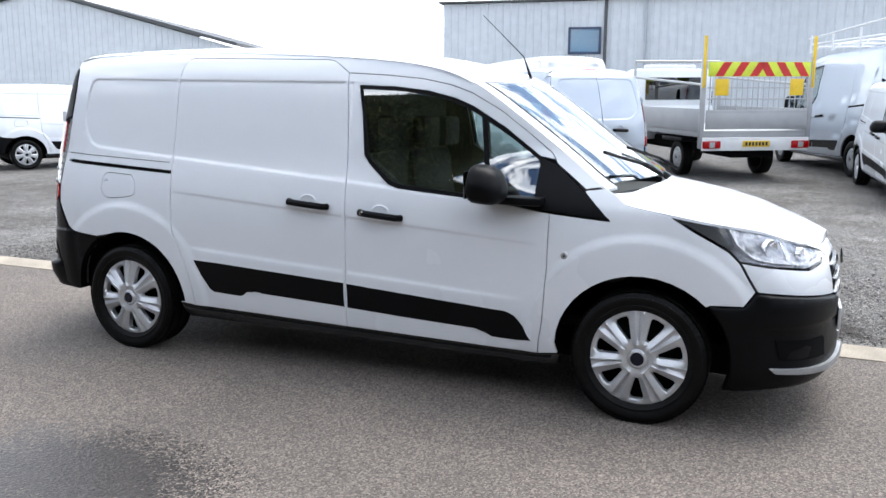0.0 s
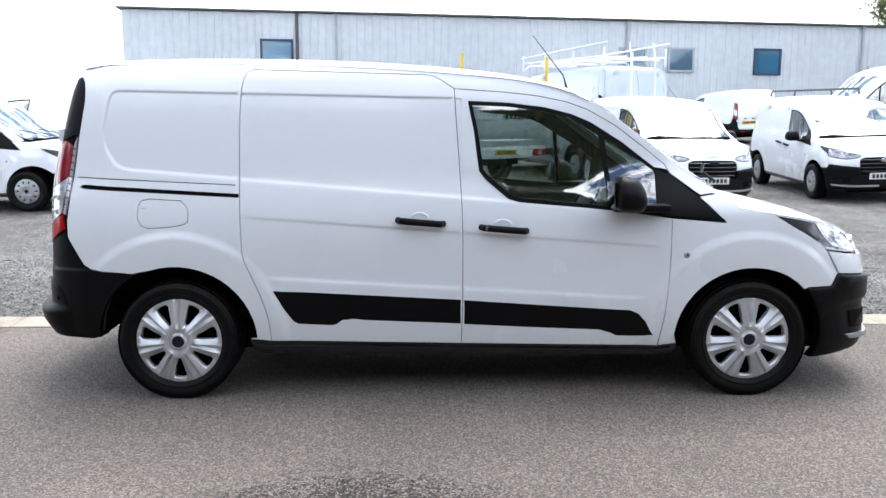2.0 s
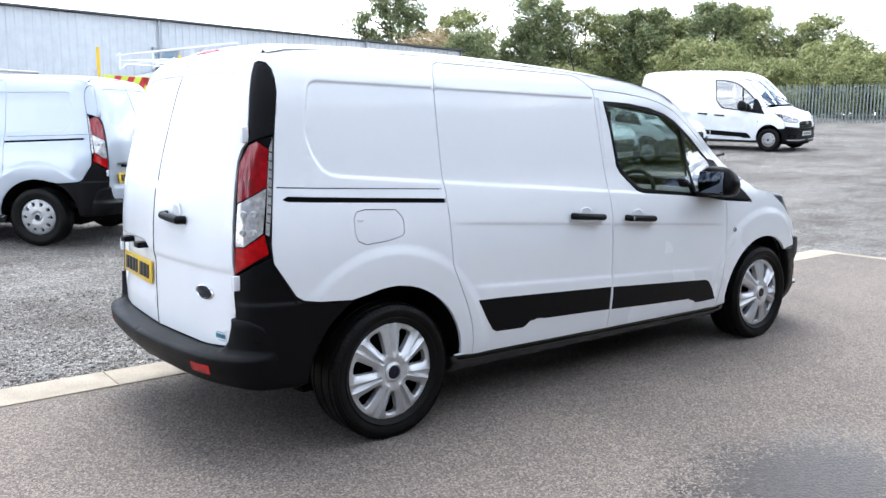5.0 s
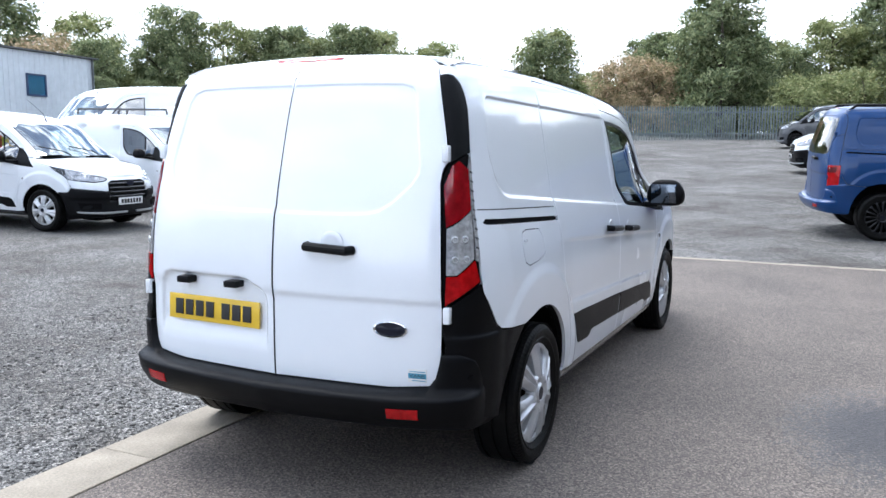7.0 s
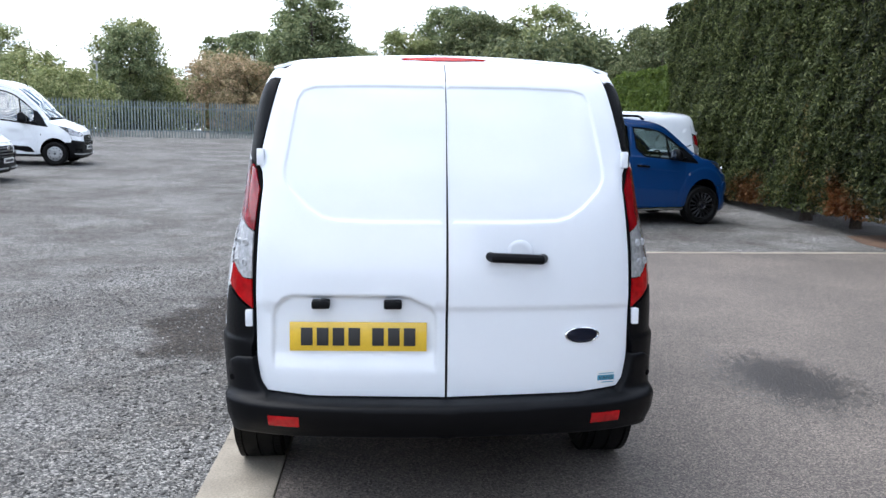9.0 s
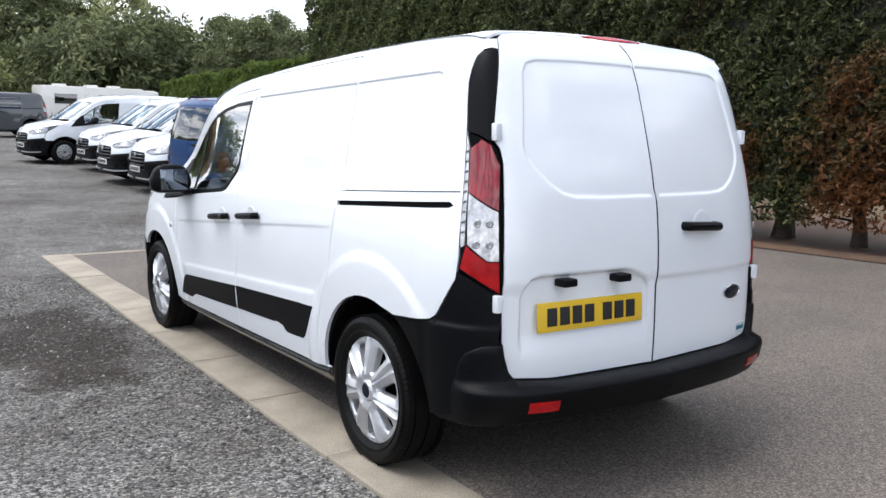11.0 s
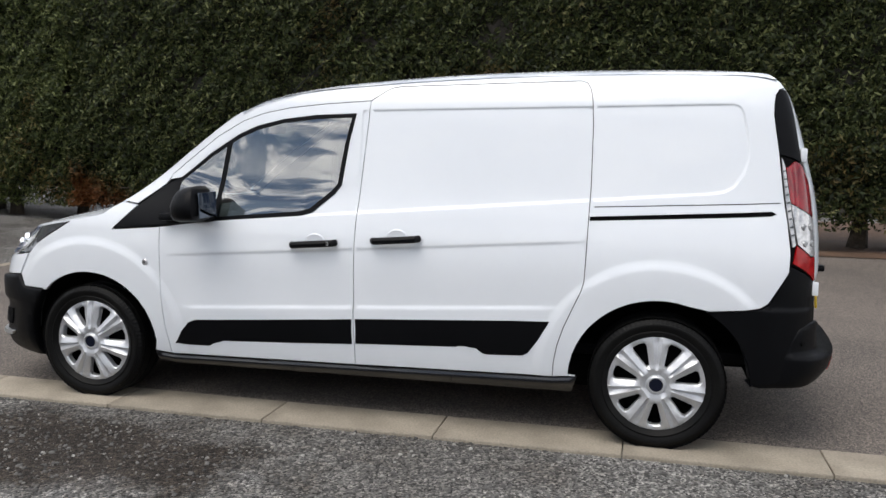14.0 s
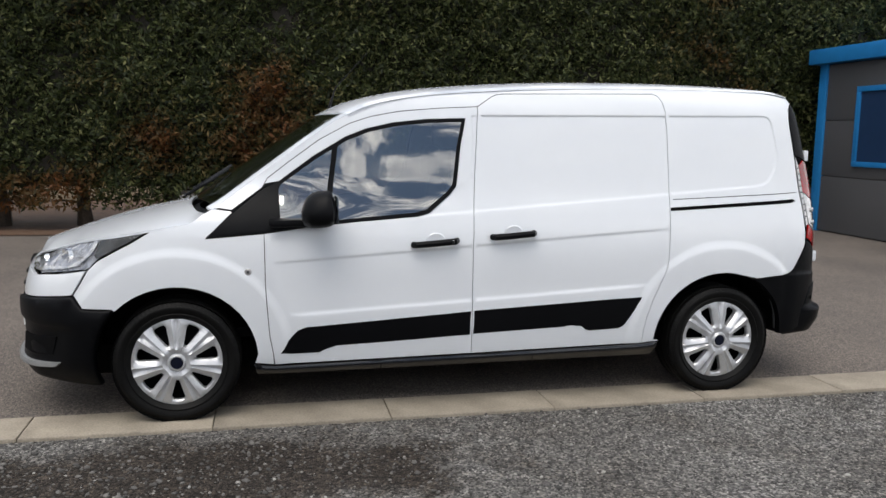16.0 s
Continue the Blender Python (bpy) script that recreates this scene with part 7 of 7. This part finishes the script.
for yy in (-0.3, 0.3):
    vs, fs = tube([(-2.75, yy, 2.95), (-2.85, yy, 2.6), (-2.92, yy, 0.9)], 0.02, 6)
    obj("rear_ladder", vs, fs, RACK, rack)
park(rack, 3.5, 15.1, 110)

T_X = [(-2.4, -2.36), (-1.95, -1.86), (-1.1, -1.03), (1.1, 1.05), (1.95, 1.78), (2.45, 2.14)]
T_Z = [(0, 0), (0.75, 0.86), (1.06, 1.20), (1.60, 1.73), (1.84, 1.95)]
MULTI = (mat("black alloy", (0.03, 0.03, 0.032), 0.3, metal=0.6, vary=0.15), 16, "multi")
blue = van("bright blue crew van with black multi-spoke wheels and roof rails", BLUE, lower=BLUE, fx=T_X, fz=T_Z, ky=1.06, hubs=(1.40, -1.42), r=0.345, rim=0.245, style=MULTI, fine=1.3, mould=False, side_rail=True, flap=False,
           kombi=True, badge=False, handles=True, rear_plate=False, twin_rear=True, block_lamp=True, aerial=False)
park(blue, 9.56, -3.93, -79)
for yy in (-0.66, 0.66):
    vs, fs = tube([(-1.9, yy, 1.86), (-1.8, yy, 1.94), (0.2, yy, 1.90), (0.3, yy, 1.84)], 0.022, 8)
    obj("roof_rail", vs, fs, CLAD, blue, "black roof rail")
    vs, fs = tube([(-1.0, yy * 1.42, 0.30), (1.0, yy * 1.42, 0.30)], 0.03, 8)
    obj("side_bar", vs, fs, CHROME, blue, "chrome side bar")
c = van("dark grey crew van parked by the fence", GREY_PAINT, lower=GREY_PAINT, fx=T_X, fz=T_Z, ky=1.06, hubs=(1.40, -1.42), r=0.345, rim=0.245, style=MULTI, fine=2.0, mould=False, flap=False, kombi=True, badge=False, rear_plate=False)
park(c, 36.2, -1.7, 98)


def tipper(label):
    """A small dropside truck with a mesh tail-lift, front towards +x."""
    root = empty("dropside_truck", label, "truck")
    ALU = mat("dull aluminium", (0.40, 0.41, 0.42), 0.5, metal=0.5, vary=0.12, scale=3, fine=80)
    YEL = mat("yellow marker", (0.75, 0.50, 0.02), 0.5)
    LIME = mat("lime reflective stripe", (0.62, 0.72, 0.05), 0.4)
    REDS = mat("red reflective stripe", (0.55, 0.02, 0.02), 0.4)
    bodyb = bmesh.new()
    box(bodyb, 1.05, 2.55, -0.98, 0.98, 0.55, 1.35, 0.12)
    cabm = part("cab", bodyb, WHITE, root)
    up = bmesh.new()
    box(up, 1.05, 2.3, -0.94, 0.94, 1.25, 2.15, 0.16)
    for v in up.verts:
        if v.co.x > 1.8 and v.co.z > 1.4:
            v.co.x -= (v.co.z - 1.3) * 0.55
    part("cab_top", up, WHITE, cabm)
    for s in (1, -1):
        part("side_window", bm_box(1.22, 1.75, s * 0.925 - 0.01, s * 0.925 + 0.03, 1.36, 1.92, 0.02), DARK_GLASS, cabm)
        part("mirror", bm_box(1.75, 1.85, s * 1.14 - 0.1, s * 1.14 + 0.1, 1.35, 1.65, 0.03), CLAD, cabm)
    part("rear_screen", bm_box(1.03, 1.045, -0.7, 0.7, 1.45, 1.95), DARK_GLASS, cabm)
    part("beacon", bm_box(1.3, 1.5, -0.6, 0.6, 2.14, 2.24, 0.04), RACK, cabm)
    part("chassis", bm_box(-2.7, 2.2, -0.42, 0.42, 0.42, 0.68, 0.02), DARK, root)
    part("deck", bm_box(-2.75, 0.95, -1.03, 1.03, 0.80, 0.92, 0.01), ALU, root)
    for s in (1, -1):
        part("side_board", bm_box(-2.7, 0.95, s * 1.03 - 0.02, s * 1.03 + 0.02, 0.9, 1.32, 0.01), ALU, root)
        part("corner_post", bm_box(-2.78, -2.70, s * 1.04 - 0.04, s * 1.04 + 0.04, 0.6, 2.25, 0.01), ALU, root)
        part("marker_pole", bm_box(-2.80, -2.76, s * 1.05 - 0.025, s * 1.05 + 0.025, 1.7, 2.62, 0.006), YEL, root, "yellow marker pole")
        vs, fs = tube([(-2.7, s * 1.0, 1.75), (0.9, s * 1.0, 1.95)], 0.025, 6)
        obj("guard_rail", vs, fs, ALU, root)
        vs, fs = tube([(0.92, s * 1.0, 0.9), (0.92, s * 1.0, 2.3)], 0.03, 6)
        obj("head_post", vs, fs, ALU, root)
        lamp = part("tail_lamp", bm_box(-2.86, -2.80, s * 0.86 - 0.17, s * 0.86 + 0.17, 0.60, 0.74, 0.02), RED_LENS, root)
        part("clear_lens", bm_box(-2.868, -2.86, s * 0.86 - 0.05, s * 0.86 + 0.05, 0.62, 0.72), CLEAR_LENS, lamp)
        part("warning_flag", bm_box(-2.83, -2.815, s * 0.72 - 0.13, s * 0.72 + 0.13, 1.56, 1.86, 0.004), YEL, root, "yellow warning panel")
        part("mudguard", bm_box(-1.95, -0.95, s * 0.86 - 0.2, s * 0.86 + 0.2, 0.68, 0.76, 0.02), CLAD, root)
    vs, fs = tube([(0.92, -1.0, 2.3), (0.92, 1.0, 2.3)], 0.03, 6)
    obj("head_rail", vs, fs, ALU, root)
    part("rear_beam", bm_box(-2.83, -2.76, -1.03, 1.03, 0.56, 0.80, 0.01), RACK, root)
    part("tail_board", bm_box(-2.80, -2.77, -0.98, 0.98, 0.95, 1.26, 0.01), ALU, root)
    pl = part("number_plate", bm_box(-2.85, -2.83, -0.26, 0.26, 0.63, 0.74, 0.004), PLATE_Y, root, "yellow number plate with dark bars")
    for k in range(7):
        part("plate_bar", bm_box(-2.856, -2.849, -0.215 + k * 0.065, -0.175 + k * 0.065, 0.652, 0.718), INK, pl)
    gate = part("tail_gate", bm_box(-2.80, -2.77, -0.98, 0.98, 1.24, 1.30, 0.01), ALU, root)
    for k in range(19):
        vs, fs = tube([(-2.785, -0.93 + k * 0.1033, 1.28), (-2.785, -0.93 + k * 0.1033, 1.90)], 0.010, 5)
        obj("gate_bar", vs, fs, ALU, gate)
    for zz in (1.5, 1.7):
        vs, fs = tube([(-2.785, -0.97, zz), (-2.785, 0.97, zz)], 0.012, 5)
        obj("gate_bar", vs, fs, ALU, gate)
    part("chevron_board", bm_box(-2.81, -2.785, -0.98, 0.98, 1.90, 2.16, 0.006), LIME, root, "red and lime chevron board")
    for k in range(6):
        y0 = -0.95 + k * 0.33
        sl = 0.16 if k < 3 else -0.16
        vs = [(-2.8145, y0, 1.905), (-2.8145, y0 + 0.16, 1.905), (-2.8145, y0 + 0.16 + sl, 2.155), (-2.8145, y0 + sl, 2.155)]
        vs = [(x, max(-0.98, min(0.98, y)), z) for x, y, z in vs] + [(x + 0.003, max(-0.98, min(0.98, y)), z) for x, y, z in vs]
        obj("chevron", vs, [(0, 1, 2, 3), (7, 6, 5, 4), (0, 4, 5, 1), (1, 5, 6, 2), (2, 6, 7, 3), (3, 7, 4, 0)], REDS, root, smooth=0)
    for hx in (1.75, -1.45):
        for s in (1, -1):
            wheel(root, hx, s * 0.92, 0.345, 0.35, 0.22, PLAIN_STEEL, None)
    return root


park(tipper("white dropside truck with an aluminium tail-lift and chevrons"), 0.10, 14.1, 120)

camper = empty("motorhome", "cream-white motorhome with roof hatches beyond the vans", "motorhome")
CREAMY = mat("motorhome shell", (0.72, 0.71, 0.68), 0.35, vary=0.05, scale=1, fine=12, coat=0.4)
bm = bmesh.new()
box(bm, -3.2, 2.0, -1.1, 1.1, 0.45, 2.36, 0.12)
shell = part("shell", bm, CREAMY, camper)
bm = bmesh.new()
box(bm, 1.0, 2.9, -1.05, 1.05, 1.5, 2.30, 0.25)
part("overcab", bm, CREAMY, camper)
bm = bmesh.new()
box(bm, 1.8, 3.3, -0.95, 0.95, 0.45, 1.5, 0.18)
part("cab", bm, CREAMY, camper)
for s in (1, -1):
    for x0, x1 in ((-2.6, -1.5), (-0.4, 0.7)):
        part("window", bm_box(x0, x1, s * 1.1 - 0.015, s * 1.1 + 0.015, 1.45, 1.95, 0.01), DARK_GLASS, camper)
for x0 in (-2.4, -0.8, 0.4):
    part("roof_hatch", bm_box(x0, x0 + 0.6, -0.3, 0.3, 2.35, 2.47, 0.04), CREAMY, camper)
for hx in (2.2, -1.7):
    for s in (1, -1):
        wheel(camper, hx, s * 0.98, 0.34, 0.345, 0.22, PLAIN_STEEL, None)
park(camper, 43.5, -7.9, -86)
